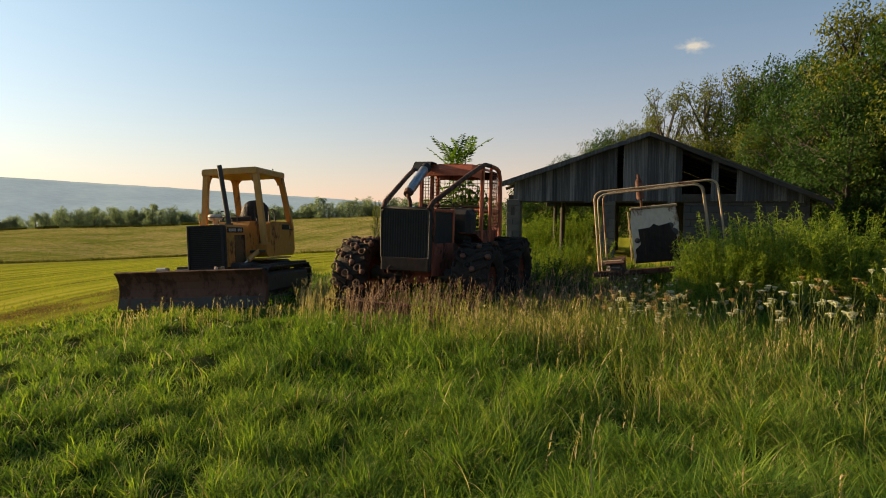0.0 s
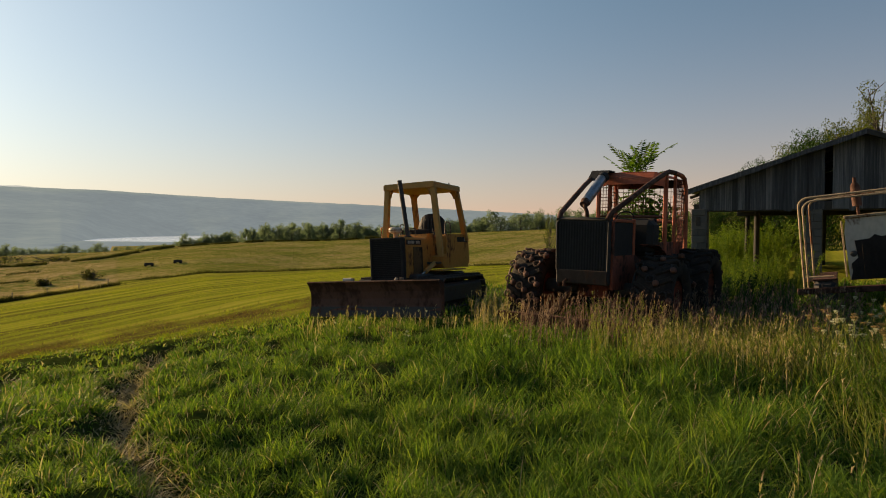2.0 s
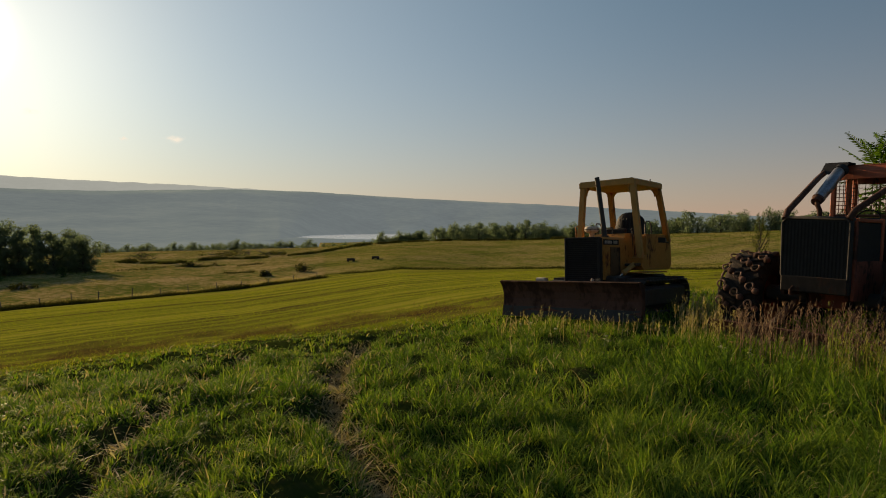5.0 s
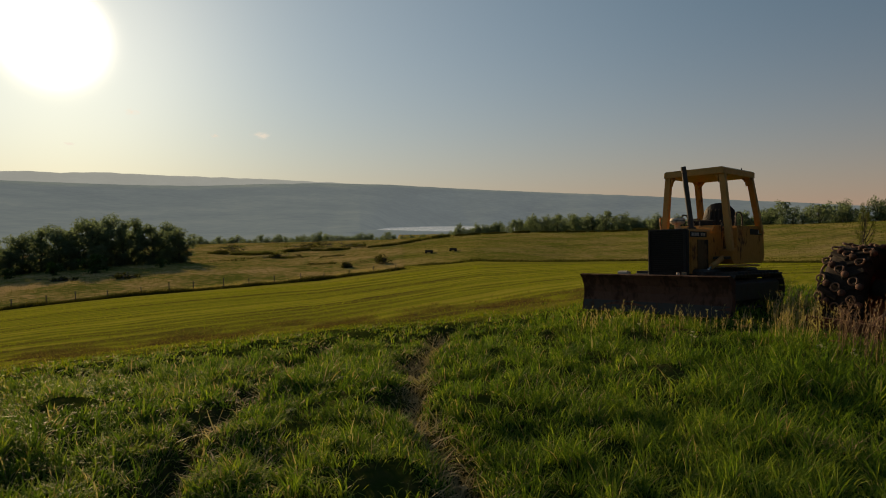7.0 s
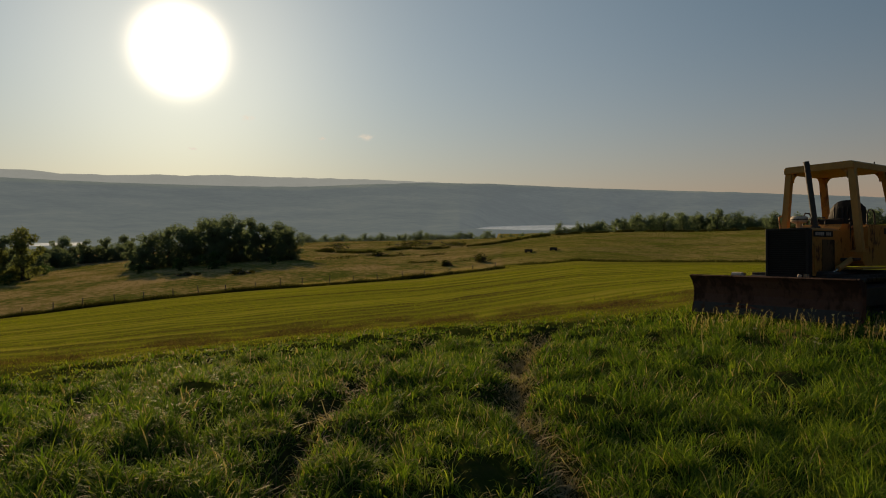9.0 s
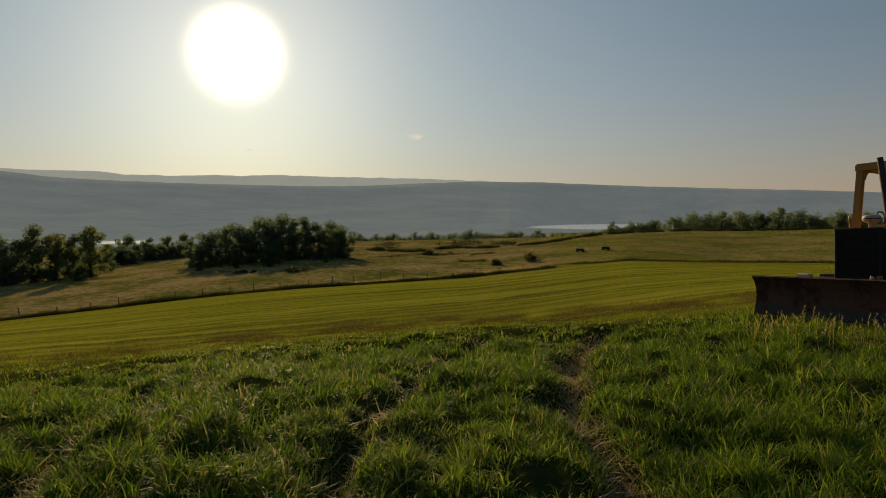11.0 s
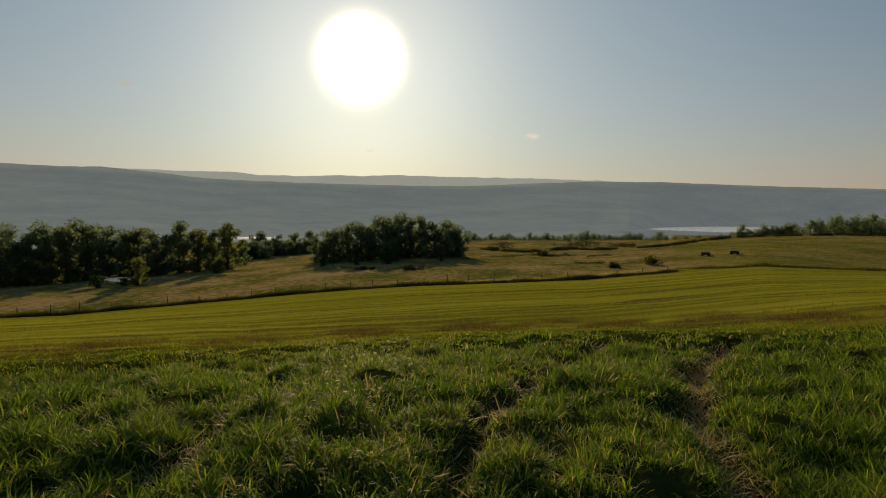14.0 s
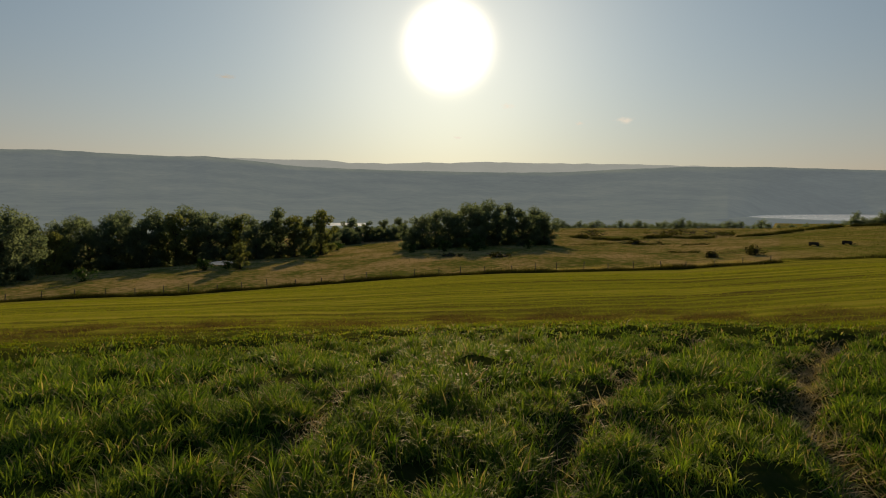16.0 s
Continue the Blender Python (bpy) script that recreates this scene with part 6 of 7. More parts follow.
dry_stems(420, -8, 4.5, 8.4, 10.3, 0.5, 0.85, "tall reddish-brown dry grass before the skidder", M_RUSTWEED)
dry_stems(620, -22, -7, 9.0, 12.0, 0.5, 0.95, "tall reddish-brown dry grass before the skidder", M_RUSTWEED)
dry_stems(260, 4.5, 9, 9.4, 12.0, 0.35, 0.7, "tall pale dry grass beside the bulldozer", M_STRAW)
dry_stems(170, -44, -17, 6.5, 10.0, 0.5, 0.85, "tall pale dry grass among the weeds", M_STRAW)
dry_stems(40, -44, -10, 3.5, 7.0, 0.4, 0.65, "pale dry stems standing in the green grass", M_STRAW)
dry_stems(520, -22, -2, 7.2, 9.4, 0.45, 0.8, "pale yellowing grass stalks before the skidder and shed", M_YELLOWGRASS)
dry_stems(340, -18, -6, 7.4, 9.4, 0.45, 0.8, "tall pale dry grass before the skidder", M_STRAW)
dry_stems(130, 7, 24, 9.6, 11.2, 0.3, 0.5, "thin dry stems before the rusty blade", M_STRAW)
dry_stems(700, -44, 10, 7.0, 9.2, 0.3, 0.55, "straw-green flowering grass tops", M_GRASS)
dry_stems(110, -46, -30, 7.4, 10.4, 0.6, 1.0, "tall yellowing grass gone to seed beside the weeds", M_YELLOWGRASS)
for n, a0, a1, r0, r1 in ((3600, -46, -8, 7.4, 9.6), (700, -46, -20, 5.4, 7.4)):
    x, y, r, az = spots(n, r0, r1, a0, a1)
    keep = soft_noise(x, y, 0.7, 71) > -0.1
    x, y = x[keep], y[keep]
    n = len(x)
    arcs("yellow_grass", x, y, rng.uniform(0.35, 0.65, n), rng.uniform(0.006, 0.011, n), rng.normal(2.6, 0.9, n), rng.uniform(0.0, 0.3, n), rng.uniform(0.3, 1.8, n), M_YELLOWGRASS,
         "long yellowing grass leaning before the weeds", rows=4)
dry_stems(80, -46, -16, 5.0, 8.0, 0.4, 0.65, "yellowing grass stalks in the green", M_YELLOWGRASS)


def green_weed(seed, h, n_stems, leaf_len, material, spread):
    """A clump of leafy upright stems that end in feathery side shoots."""
    rs = np.random.default_rng(seed)
    root = thing("weed_clump", Matrix(), "tall bright green goldenrod-like weed clump", "weed")
    stems = Geo()
    base, tip = [], []
    for _ in range(n_stems):
        a, d = rs.uniform(0, 6.28), spread * math.sqrt(rs.uniform())
        b = Vector((d * math.cos(a), d * math.sin(a), -0.1))
        hh = h * rs.uniform(0.55, 1.08) * (1 - 0.3 * (d / spread) ** 2)
        t = b + Vector((0.18 * hh * math.cos(a) + rs.normal(0, 0.07), 0.18 * hh * math.sin(a) + rs.normal(0, 0.07), hh))
        stems.tube([b, b.lerp(t, 0.5) + Vector((0, 0, 0.04)), t], [0.009, 0.006, 0.002], 4, caps=False)
        base.append(b), tip.append(t)
        # side shoots spreading like a plume near the top
        for _ in range(5):
            w = rs.uniform(0, 6.28)
            p = b.lerp(t, rs.uniform(0.55, 0.92))
            base.append(p)
            tip.append(p + Vector((math.cos(w) * 0.13, math.sin(w) * 0.13, 0.10)) * h * rs.uniform(0.5, 1.1))
    long_ = np.array([(q - p).length for p, q in zip(base, tip)])
    per = np.maximum(6, (long_ * 85).astype(int))
    i = np.repeat(np.arange(len(base)), per)
    n = len(i)
    f = rs.uniform(0.1, 1.0, n)
    B, T = np.array(base)[i], np.array(tip)[i]
    c = B + (T - B) * f[:, None]
    az = rs.uniform(0, 6.28, n)
    L = leaf_len * (1.15 - 0.6 * f) * rs.uniform(0.6, 1.3, n) * np.where(long_[i] < 0.35 * h, 0.6, 1.0)
    d = np.stack([np.cos(az), np.sin(az), rs.normal(0.5, 0.3, n)], -1)
    s = np.stack([-np.sin(az), np.cos(az), 0 * az], -1) * (L * 0.13)[:, None]
    mid, end = c + d * (L * 0.5)[:, None], c + d * L[:, None] - np.array([0, 0, 1]) * (L * 0.45)[:, None]
    v = np.stack([c, mid + s, end, mid - s], 1).reshape(-1, 3)
    stems.add(v.tolist(), np.arange(4 * n).reshape(-1, 4).tolist())
    tagged(part("foliage", stems, material, root), kind="stuff")
    return root


weed_a = green_weed(41, 1.25, 46, 0.10, M_LEAF_BRIGHT, 0.55)
weed_b = green_weed(42, 1.0, 38, 0.095, M_LEAF_BRIGHT, 0.5)
weed_c = green_weed(43, 0.75, 30, 0.10, M_LEAF, 0.45)
weed_d = green_weed(44, 1.25, 40, 0.11, M_LEAF_BRIGHT, 0.55)
for src, az, r, s in ((weed_a, -28.4, 12.3, 1.0), (weed_a, -28.6, 11.8, 0.95), (weed_b, -27.6, 10.9, 0.7), (weed_c, -26.4, 10.8, 0.6), (weed_c, -25.0, 11.0, 0.55),
                      (weed_a, -29.8, 12.6, 1.3), (weed_b, -31.4, 12.4, 1.65), (weed_a, -33.2, 12.8, 1.42), (weed_b, -35.0, 12.4, 1.7), (weed_a, -36.8, 12.8, 1.4), (weed_b, -38.6, 12.0, 1.6),
                      (weed_b, -29.0, 11.2, 0.85), (weed_c, -31.0, 11.0, 1.0), (weed_c, -33.0, 10.8, 1.0), (weed_b, -35.4, 11.2, 0.8), (weed_c, -37.4, 10.8, 1.0), (weed_a, -41, 12, 1.1), (weed_a, -44, 12, 1.1),
                      (weed_c, -17.6, 11.4, 0.55), (weed_c, -21.5, 10.4, 0.55), (weed_c, -15.2, 12.6, 0.9), (weed_a, -34.2, 15.0, 1.2), (weed_a, -31.2, 15.2, 1.15), (weed_a, -28.6, 14.8, 1.1),
                      (weed_a, -37.2, 15.0, 1.2), (weed_a, -27.6, 14.2, 1.1),
                      (weed_c, -13.2, 13.6, 1.1), (weed_b, -14.6, 15.4, 0.8), (weed_c, -12.4, 16.6, 0.9), (weed_b, -10.8, 17.6, 0.85), (weed_c, -11.6, 14.4, 0.8), (weed_c, -9.6, 21.0, 1.25), (weed_d, -12.0, 25.0, 1.3),
                      (weed_d, -14.0, 26.0, 1.35), (weed_d, -10.4, 27.0, 1.4), (weed_a, -15.6, 27.0, 0.9), (weed_c, -16.4, 17.2, 0.85), (weed_d, -13.4, 29.5, 1.6), (weed_d, -11.2, 30.5, 1.6), (weed_d, -15.4, 31.0, 1.6),
                      (weed_c, -17.6, 15.2, 0.8), (weed_b, -7.6, 20.0, 1.0), (weed_b, -14.3, 16.2, 1.05), (weed_b, -16.6, 15.8, 1.0), (weed_b, -15.2, 16.4, 0.8)):
    put_tree(src, az, r, s * 1.12, 1.05, 0.0, group="weeds round the shed")


def wild_carrot(seed, faded=False):
    rs = random.Random(seed)
    root = thing("wild_carrot", Matrix(), "faded wild carrot with brown flower heads" if faded else "wild carrot with flat white flower heads", "flower")
    h = rs.uniform(0.45, 0.75)
    stalk = Geo().tube([(0, 0, -0.05), (0.01, 0.02, h * 0.5), (rs.uniform(-.06, .06), rs.uniform(-.06, .06), h)], [0.006, 0.005, 0.003], 5)
    tops = [(stalk.v[-1][0], stalk.v[-1][1], h)]
    for _ in range(rs.randint(1, 3)):
        z = h * rs.uniform(0.35, 0.6)
        e = (rs.uniform(-.18, .18), rs.uniform(-.18, .18), h * rs.uniform(0.7, 1.0))
        stalk.tube([(0.01, 0.02, z), (e[0] * 0.7, e[1] * 0.7, (z + e[2]) / 2), e], [0.004, 0.003, 0.003], 5)
        tops.append(e)
    part("stem", stalk, M_STEM, root)
    for x, y, z in tops:
        g = Geo()
        R = rs.uniform(0.022, 0.044)
        for i in range(16):
            a, d = i * 2.4, R * math.sqrt((i + 0.5) / 16)
            px, py, pz = x + d * math.cos(a), y + d * math.sin(a), z + 0.012 - 0.25 * d
            g.tube([(x, y, z - 0.03), (px, py, pz)], 0.0012, 3, caps=False)
            g.lathe([(0, 0), (R * 0.26, 0.004), (R * 0.2, 0.010), (0, 0.012)], 6, Matrix.Translation((px, py, pz)))
        part("flower_head", g, M_BROWN_FLOWER if faded else M_WHITE_FLOWER, root)
    return root


carrots = [wild_carrot(k) for k in (1, 2, 3, 4)] + [wild_carrot(k, True) for k in (5, 6)]
rs_f = random.Random(12)
for k in range(74):
    az = rs_f.uniform(-25, -19.5) if k < 26 else rs_f.uniform(-33, -20) if k < 48 else rs_f.gauss(-36.5, 2.4) if k < 64 else rs_f.uniform(0, 22)
    r = rs_f.uniform(8.0, 10.0) if k < 48 else rs_f.uniform(8.8, 10.4) if k < 64 else rs_f.uniform(7.5, 9.5)
    put_tree(carrots[k % 6], az, r, rs_f.uniform(0.8, 1.15) if k < 48 else rs_f.uniform(1.0, 1.45) if k < 64 else 0.6, 1.0, 0.0, group="wild carrots in the grass")
retire(weed_d, weed_a, weed_b, weed_c, *carrots)


M_SAPLING = shade("sumac_leaf", [(0.022, 0.05, 0.010), (0.045, 0.09, 0.016), (0.10, 0.14, 0.026)], 0.55, scale=0.7, fine=3, bump=0, random_by="island", through_light=0.35, spec=0.15)


def build_sapling():
    """A young sumac grown up behind the skidder's cage, with long feathered leaves."""
    x, y = polar(-5.5, 14.2)
    root = thing("sapling", pose(x, y, height(x, y)), "young sumac-like tree with long feathered leaves behind the skidder", "tree")
    rs = random.Random(3)
    wood = Geo()
    leaf_v, leaf_f = [], []

    def frond(p, d, L, sag):
        spine = [p + d * L * q - Vector((0, 0, sag * L * q * q)) for q in np.linspace(0, 1, 7)]
        wood.tube(spine, [0.006, 0.005, 0.005, 0.004, 0.003, 0.003, 0.002], 4, caps=False)
        side = d.cross(Vector((0, 0, 1))).normalized()
        for k in range(15):
            q = 0.12 + 0.88 * k / 14
            i = min(5, int(q * 6))
            c = spine[i].lerp(spine[i + 1], q * 6 - i)
            ll = 0.17 * (0.45 + 0.65 * math.sin(math.pi * min(1, q * 0.8 + 0.15))) * rs.uniform(0.85, 1.15)
            for sd in (-1, 1):
                o = (side * sd + d * 0.75 + Vector((0, 0, rs.uniform(-0.45, 0.0)))).normalized()
                w = d * ll * 0.13
                n = len(leaf_v)
                leaf_v.extend([c, c + o * ll * 0.4 + w, c + o * ll - Vector((0, 0, 0.02)), c + o * ll * 0.4 - w])
                leaf_f.append((n, n + 1, n + 2, n + 3))
    for s in range(4):
        a = s * 1.6 + 0.4
        bx, by = 0.10 * math.cos(a), 0.10 * math.sin(a)
        top = Vector((bx + 0.05 * math.cos(a), by + 0.05 * math.sin(a), (2.95, 2.7, 2.85, 2.5)[s]))
        pts = [Vector((bx, by, -0.1)), Vector((bx * 1.6, by * 1.6, 1.3)), top]
        wood.tube(pts, [0.03, 0.022, 0.01], 6)
        for f in range(5):
            az = f * 1.26 + s * 0.55
            d = Vector((math.cos(az), math.sin(az), rs.uniform(0.6, 2.2) if s < 3 else rs.uniform(0.2, 1.2))).normalized()
            frond(top - Vector((0, 0, 0.05 * f)), d, rs.uniform(0.65, 1.0), rs.uniform(0.12, 0.3))
        for f in range(7):
            az = f * 2.4 + s
            d = Vector((math.cos(az), math.sin(az), 0.3)).normalized()
            frond(pts[1].lerp(top, f / 7), d, rs.uniform(0.5, 0.75), 0.3)
    part("trunk", wood, M_STEM, root)
    g = Geo()
    g.add(leaf_v, leaf_f)
    part("foliage", g, M_SAPLING, root)
    v, f = leaf_cloud(2600, [(rs.uniform(-0.8, 0.8), rs.uniform(-0.4, 0.4), rs.uniform(0.9, 2.2), 0.34) for _ in range(18)], 0.10)
    part("undergrowth", arrays_mesh("undergrowth", v, f, M_SAPLING), None, root)


build_sapling()


# ---- fence, field edges, brush ----
def along_fence(az):
    r = float(fence_r(np.array([az]))[0])
    return polar(az, r)


post_mesh = Geo().tube([(0, 0, -0.3), (0.01, 0, 0.7), (0, 0.01, 1.25)], [0.07, 0.06, 0.055], 7).mesh("fence_post", M_POST)
fence = thing("fence", pose(0, 0, 0), "wire fence on weathered wooden posts along the meadow", "fence")
tips = []
for az in np.concatenate([np.arange(40.2, 104, 2.15)]):
    x, y = along_fence(float(az + rs_f.uniform(-0.2, 0.2)))
    z = height(x, y)
    hgt = rs_f.uniform(0.75, 1.15)
    part("post", post_mesh, None, fence, at=pose(x, y, z, rs_f.uniform(-4, 4), rs_f.uniform(-4, 4), rs_f.uniform(0, 360)) @ Matrix.Diagonal((1, 1, hgt, 1)))
    tips.append(Vector((x, y, z + 1.15 * hgt)))
for drop in (0.05, 0.45, 0.8):
    part("wire", Geo().tube([p - Vector((0, 0, drop)) for p in tips], 0.004, 4), M_DARKSTEEL, fence)

# rank growth along the fence, and at the far field's edges
def weed_strip(n, line, width, h0, h1, wide, mat, label, gaps=0.6):
    pts = np.array(line, float)
    seg = rng.integers(0, len(pts) - 1, n)
    t = rng.uniform(0, 1, n)
    x = pts[seg, 0] * (1 - t) + pts[seg + 1, 0] * t + rng.normal(0, width, n)
    y = pts[seg, 1] * (1 - t) + pts[seg + 1, 1] * t + rng.normal(0, width, n)
    keep = soft_noise(x, y, 1.6, 43) > -gaps
    x, y = x[keep], y[keep]
    n = len(x)
    h = rng.uniform(h0, h1, n) * (0.5 + 0.9 * np.abs(soft_noise(x, y, 3.0, 41)))
    return blades("weed_strip", x, y, h, np.full(n, wide), rng.uniform(0, 6.28, n), rng.uniform(0.1, 0.7, n), mat, label, "weeds", rows=3)


M_DARKWEED = shade("rank_weed", [(0.025, 0.03, 0.010), (0.05, 0.05, 0.018), (0.09, 0.075, 0.03)], 0.8, scale=0.4, fine=3, bump=0, random_by="island", through_light=0.2, spec=0.0)
M_PASTURE = shade("pasture_blade", [(0.085, 0.105, 0.026), (0.17, 0.145, 0.05), (0.29, 0.205, 0.10)], 0.8, scale=0.05, fine=0.6, bump=0, random_by="island", through_light=0.2, spec=0.0)
M_HAY = shade("hay_blade", [(0.07, 0.085, 0.018), (0.13, 0.125, 0.032), (0.20, 0.16, 0.06)], 0.8, scale=0.05, fine=0.6, bump=0, random_by="island", through_light=0.2, spec=0.0)
weed_strip(30000, [along_fence(a) for a in np.arange(39.6, 106, 3)], 0.45, 0.45, 1.0, 0.05, M_DARKWEED, "dark rank weeds along the fence line", 0.8)
edge = [polar(a, float(np.interp(a, [-10, 0, 20, 33, 39.5], [62, 70, 92, 104, 108]))) for a in np.arange(-4, 41, 3.0)]
weed_strip(7000, edge, 0.7, 0.3, 0.7, 0.06, M_DARKWEED, "dark weeds at the meadow's far edge")
BANK = [(56, 176), (52.4, 163), (48.6, 178), (45.8, 173), (40.4, 187), (35.7, 214), (31, 226), (26, 229), (20, 230), (14, 230)]
weed_strip(30000, [polar(a, r) for a, r in BANK], 0.8, 0.5, 1.3, 0.16, M_DARKWEED, "dark weeds on the bank across the pasture", 0.1)
for line, n in ((((48.6, 126), (46, 125), (43.4, 124)), 900), (((52, 150), (49, 148), (45, 150)), 1100), (((58, 140), (54, 146), (51, 152)), 700)):
    weed_strip(n, [polar(a, r) for a, r in line], 1.3, 0.25, 0.75, 0.12, M_DARKWEED, "low dark weeds in a hollow of the pasture", 0.0)
weed_strip(5200, [polar(a, float(fence_r(np.array([a]))[0]) + 2.2) for a in np.arange(39.8, 62, 2.0)], 0.9, 0.35, 0.8, 0.06, M_STRAW, "pale dry grass standing behind the fence", 0.25)
x, y, r, az = spots(85000, 80, 235, -5, 112, 1.3)
keep = (r > fence_r(az) + 1) | ((az < 39.5) & (r > np.interp(az, [-10, 0, 20, 33, 39.5], [62, 70, 92, 104, 108]) + 2))
for sel, mat, what in ((keep & (az > 39.5), M_PASTURE, "dry brown and green pasture grass"), (keep & (az <= 39.5), M_HAY, "olive green grass on the far hay field")):
    n = int(sel.sum())
    blades("pasture_grass", x[sel], y[sel], rng.uniform(0.10, 0.28, n), 0.0008 * r[sel], rng.uniform(0, 6.28, n), rng.uniform(0.1, 0.8, n), mat, what, "grass", rows=3)


def brush_pile(az, r, w, h, seed, label="dark heap of cut brush in the pasture"):
    rs = random.Random(seed)
    x, y = polar(az, r)
    root = thing("brush_pile", pose(x, y, height(x, y), 0, 0, rs.uniform(0, 360)), label, "brush")
    for _ in range(22):
        a = rs.uniform(0, 6.28)
        p = Vector((rs.gauss(0, w * 0.3), rs.gauss(0, w * 0.3), rs.uniform(0, h * 0.5)))
        q = p + Vector((math.cos(a) * w * 0.4, math.sin(a) * w * 0.4, rs.uniform(-0.1, h * 0.6)))
        part("branch", Geo().tube([p, p.lerp(q, 0.5) + Vector((0, 0, rs.uniform(0, .2))), q], [0.08, 0.06, 0.02], 4), M_BARK, root)
    v, f = leaf_cloud(400, [(rs.gauss(0, w * 0.3), rs.gauss(0, w * 0.3), h * rs.uniform(0.15, 0.6), h * 0.6) for _ in range(7)], 0.3)
    part("dead_leaves", arrays_mesh("dead_leaves", v, f, M_DARKWEED), None, root)


for az, r, w, h, sd in ((46.8, 190, 7.5, 2.4, 3), (48.6, 185, 6.0, 1.8, 4), (54.4, 180, 5.0, 2.6, 5), (44.0, 185, 6.0, 1.6, 6), (50.6, 150, 5, 1.2, 7),
                        (62.6, 112, 3.0, 0.9, 8), (67.0, 118, 3.0, 0.7, 9), (41.6, 118, 2.0, 1.6, 10), (44.6, 113, 1.5, 1.2, 11)):
    brush_pile(az, r, w, h, sd)


def old_wagon(az, r, turn, length):
    """A low flatbed farm wagon left in the field."""
    x, y = polar(az, r)
    w = thing("farm_wagon", pose(x, y, height(x, y), 0, 0, turn) @ Matrix.Scale(0.64, 4), "dark old flatbed farm wagon parked in the pasture", "wagon")
    bed = part("bed", Geo().box((0, 0, 0.72), (length, 1.6, 0.12), 0.02), M_BEAM, w)
    for sgn in (-1, 1):
        part("side_board", Geo().box((0, sgn * 0.80, 0.72), (length * 0.98, 0.05, 0.72), 0.01), M_BEAM, bed)
        for ex in (-0.36, 0.36):
            part("wheel", Geo().lathe([(0.05, -0.1), (0.2, -0.1), (0.34, -0.09), (0.36, 0), (0.34, 0.09), (0.2, 0.1), (0.05, 0.1)], 18,
                                      Matrix.Translation((ex * length, sgn * 0.7, 0.34)) @ Matrix.Rotation(radians(90), 4, "X")), M_RUBBER, w)
    part("axle", Geo().box((-0.36 * length, 0, 0.5), (0.12, 1.3, 0.3), 0.02), M_DARKSTEEL, w)
    part("axle", Geo().box((0.36 * length, 0, 0.5), (0.12, 1.3, 0.3), 0.02), M_DARKSTEEL, w)
    part("drawbar", Geo().tube([(length / 2, 0, 0.6), (length / 2 + 1.4, 0, 0.25)], 0.05, 6), M_DARKSTEEL, w)


old_wagon(37.3, 136, 42, 2.5)
old_wagon(35.1, 138, 30, 2.4)

# pond glimpsed between the trees
px, py = polar(87.0, 139)
g = Geo()
ring = [(px + 4.6 * math.cos(a) * (1 + 0.15 * math.sin(3 * a)), py + 2.6 * math.sin(a), height(px, py) + 0.2) for a in np.linspace(0, 2 * math.pi, 24, endpoint=False)]
g.add(ring, [list(range(24))])
# its brightness comes from the emission in the lake material
tagged(part("pond", g, M_LAKE_GLOW), "small bright pond between the trees", "pond", kind="structure")


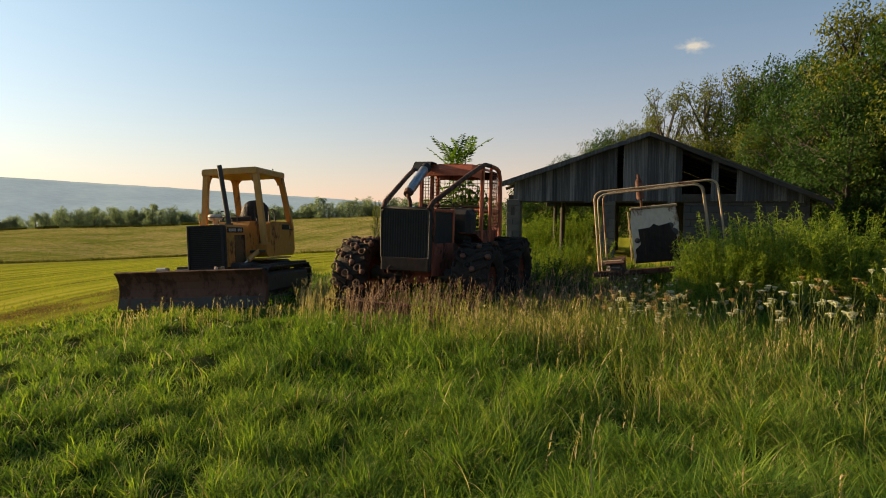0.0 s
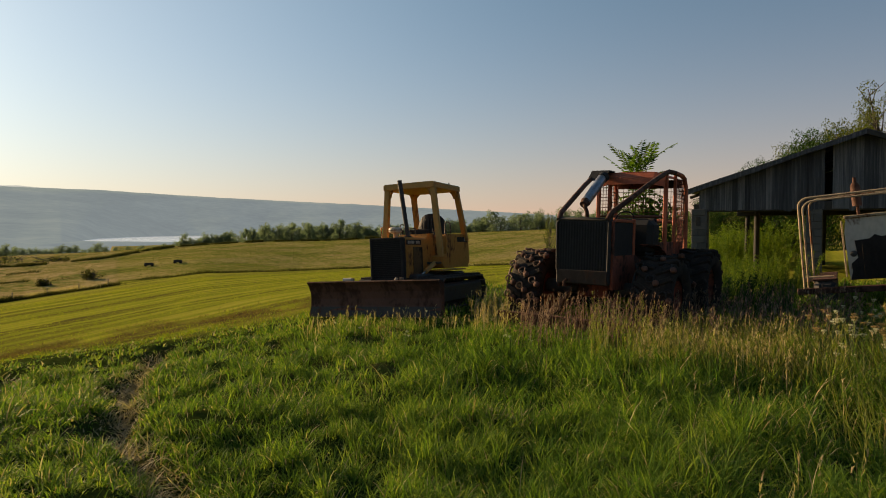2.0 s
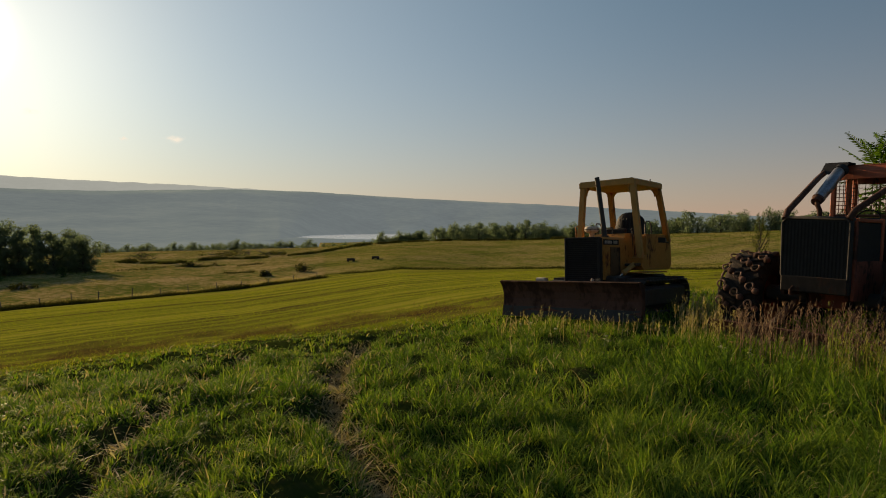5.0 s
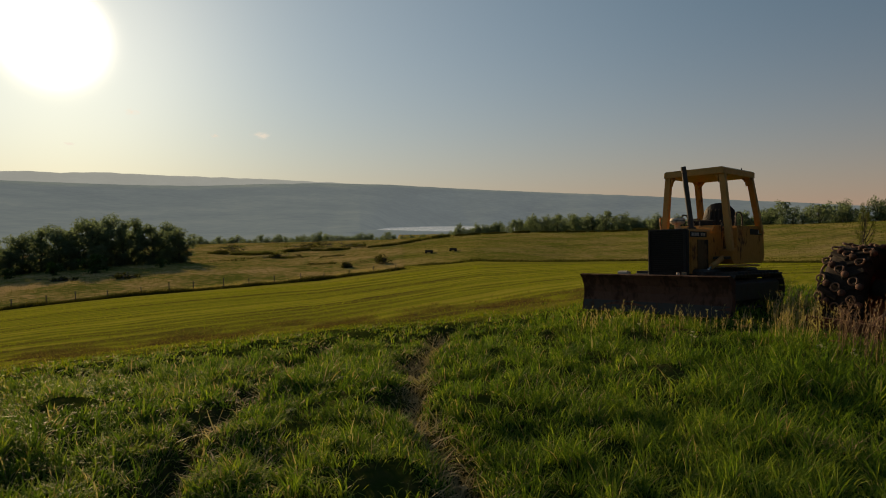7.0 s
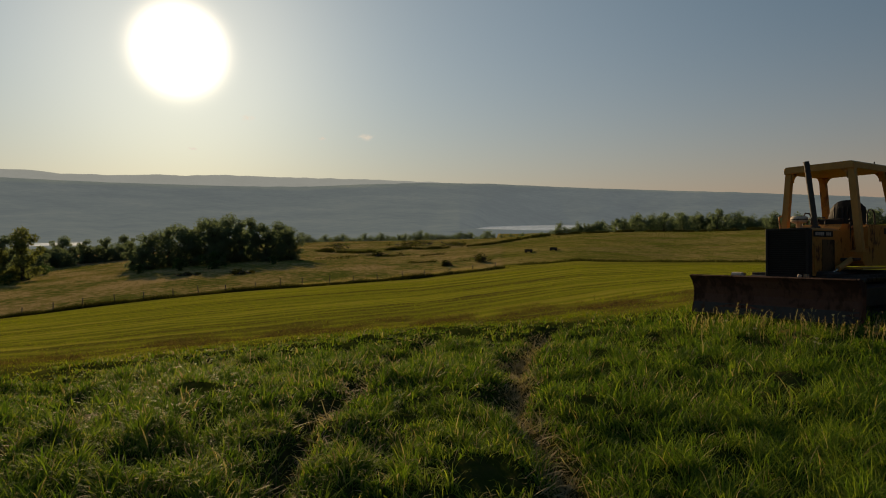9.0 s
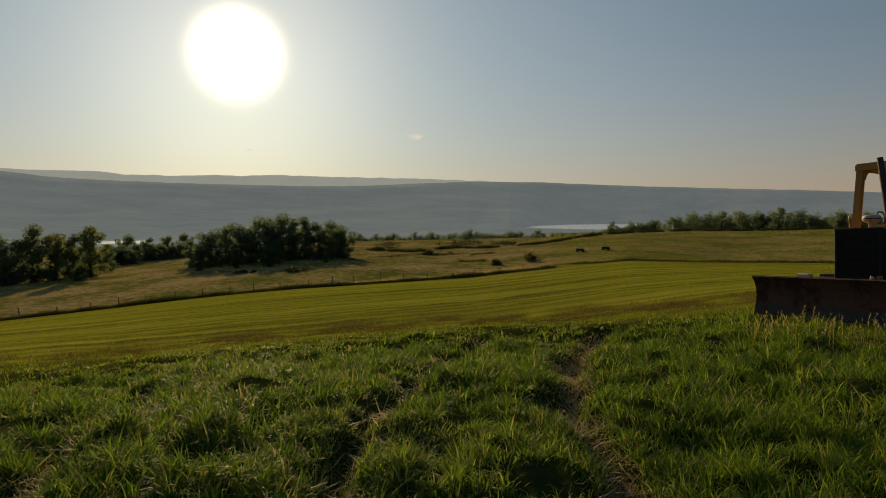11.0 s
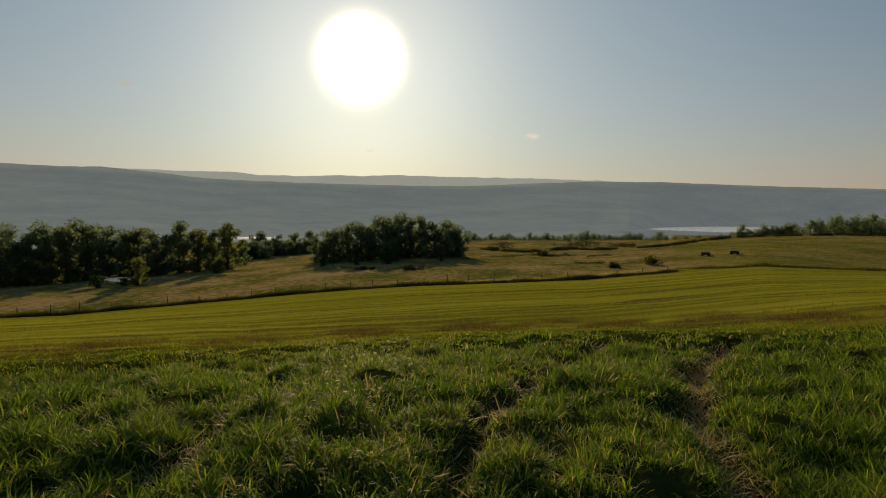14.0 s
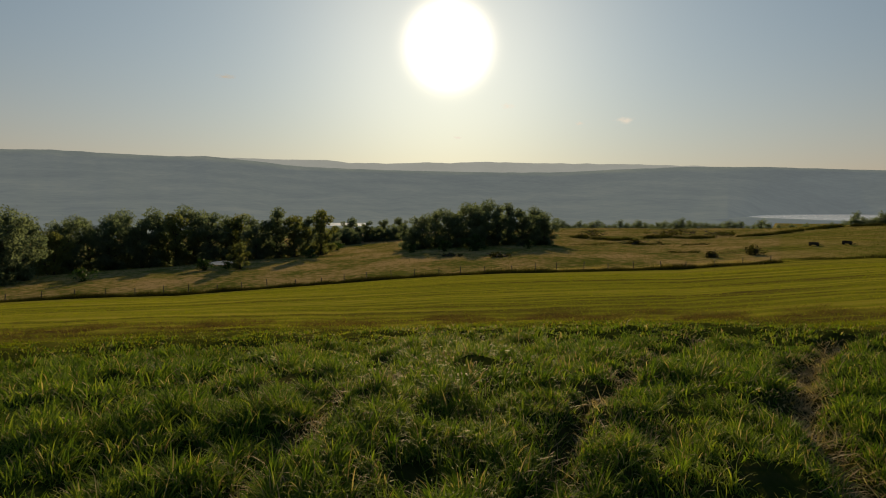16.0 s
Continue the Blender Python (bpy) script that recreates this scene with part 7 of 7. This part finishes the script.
# ---- small clouds, far off ----
def cloud(az, el, r, w, h, seed, light):
    m = bpy.data.materials.new("cloud_wisp")
    m.use_nodes = True
    tr = m.node_tree
    tr.nodes.clear()
    out = tr.nodes.new("ShaderNodeOutputMaterial")
    tc = tr.nodes.new("ShaderNodeTexCoord")
    mp = tr.nodes.new("ShaderNodeMapping")
    mp.inputs["Location"].default_value = (seed, seed * 1.7, 0)
    mp.inputs["Scale"].default_value = (2.2, 1.4, 1)
    tr.links.new(tc.outputs["Generated"], mp.inputs[0])
    n = tr.nodes.new("ShaderNodeTexNoise")
    n.inputs["Scale"].default_value, n.inputs["Detail"].default_value = 2.0, 6
    tr.links.new(mp.outputs[0], n.inputs["Vector"])
    c = tr.nodes.new("ShaderNodeVectorMath")
    c.operation = "DISTANCE"
    c.inputs[1].default_value = (0.5, 0.5, 0.0)
    flat = tr.nodes.new("ShaderNodeVectorMath")
    flat.operation = "MULTIPLY"
    flat.inputs[1].default_value = (1, 1, 0)
    tr.links.new(tc.outputs["Generated"], flat.inputs[0])
    tr.links.new(flat.outputs[0], c.inputs[0])
    fall = calc(tr, "MAXIMUM", calc(tr, "SUBTRACT", 0.5, c.outputs["Value"]), 0.0)
    a = calc(tr, "MULTIPLY", calc(tr, "SUBTRACT", calc(tr, "ADD", n.outputs[0], fall), 0.62), 2.6)
    cl = tr.nodes.new("ShaderNodeClamp")
    tr.links.new(calc(tr, "MULTIPLY", a, calc(tr, "MULTIPLY", fall, 3.0)), cl.inputs[0])
    e = tr.nodes.new("ShaderNodeEmission")
    e.inputs[0].default_value, e.inputs[1].default_value = (0.90, 0.96, 1.0, 1), light
    t = tr.nodes.new("ShaderNodeBsdfTransparent")
    mx = tr.nodes.new("ShaderNodeMixShader")
    tr.links.new(cl.outputs[0], mx.inputs[0])
    tr.links.new(t.outputs[0], mx.inputs[1])
    tr.links.new(e.outputs[0], mx.inputs[2])
    tr.links.new(mx.outputs[0], out.inputs[0])
    x, y = polar(az, r)
    z = EYE_Z + r * math.tan(radians(el))
    g = Geo()
    g.add([(-w / 2, -h / 2, 0), (w / 2, -h / 2, 0), (w / 2, h / 2, 0), (-w / 2, h / 2, 0)], [[0, 1, 2, 3]])
    ob = part("cloud", g, m, at=look((x, y, z), (CX, CY, EYE_Z)) @ pose(0, 0, 0, 0, 180, 0))
    ob.visible_shadow = False
    tagged(ob, "small thin white cloud in the blue sky", "cloud", kind="structure")


for az, el, r, w, h, sd, li in ((-24.2, 13.9, 4500, 300, 150, 1.0, 0.30), (51.9, 7.1, 4500, 190, 75, 3.0, 0.8), (62.0, 8.45, 4500, 130, 60, 5.0, 0.95), (55.7, 6.9, 4500, 90, 40, 8.0, 0.8),
                                (66.4, 5.7, 4500, 110, 40, 11.0, 0.95), (86.4, 10.2, 4500, 180, 50, 14.0, 0.55)):
    cloud(az, el, r, w, h, sd, li)
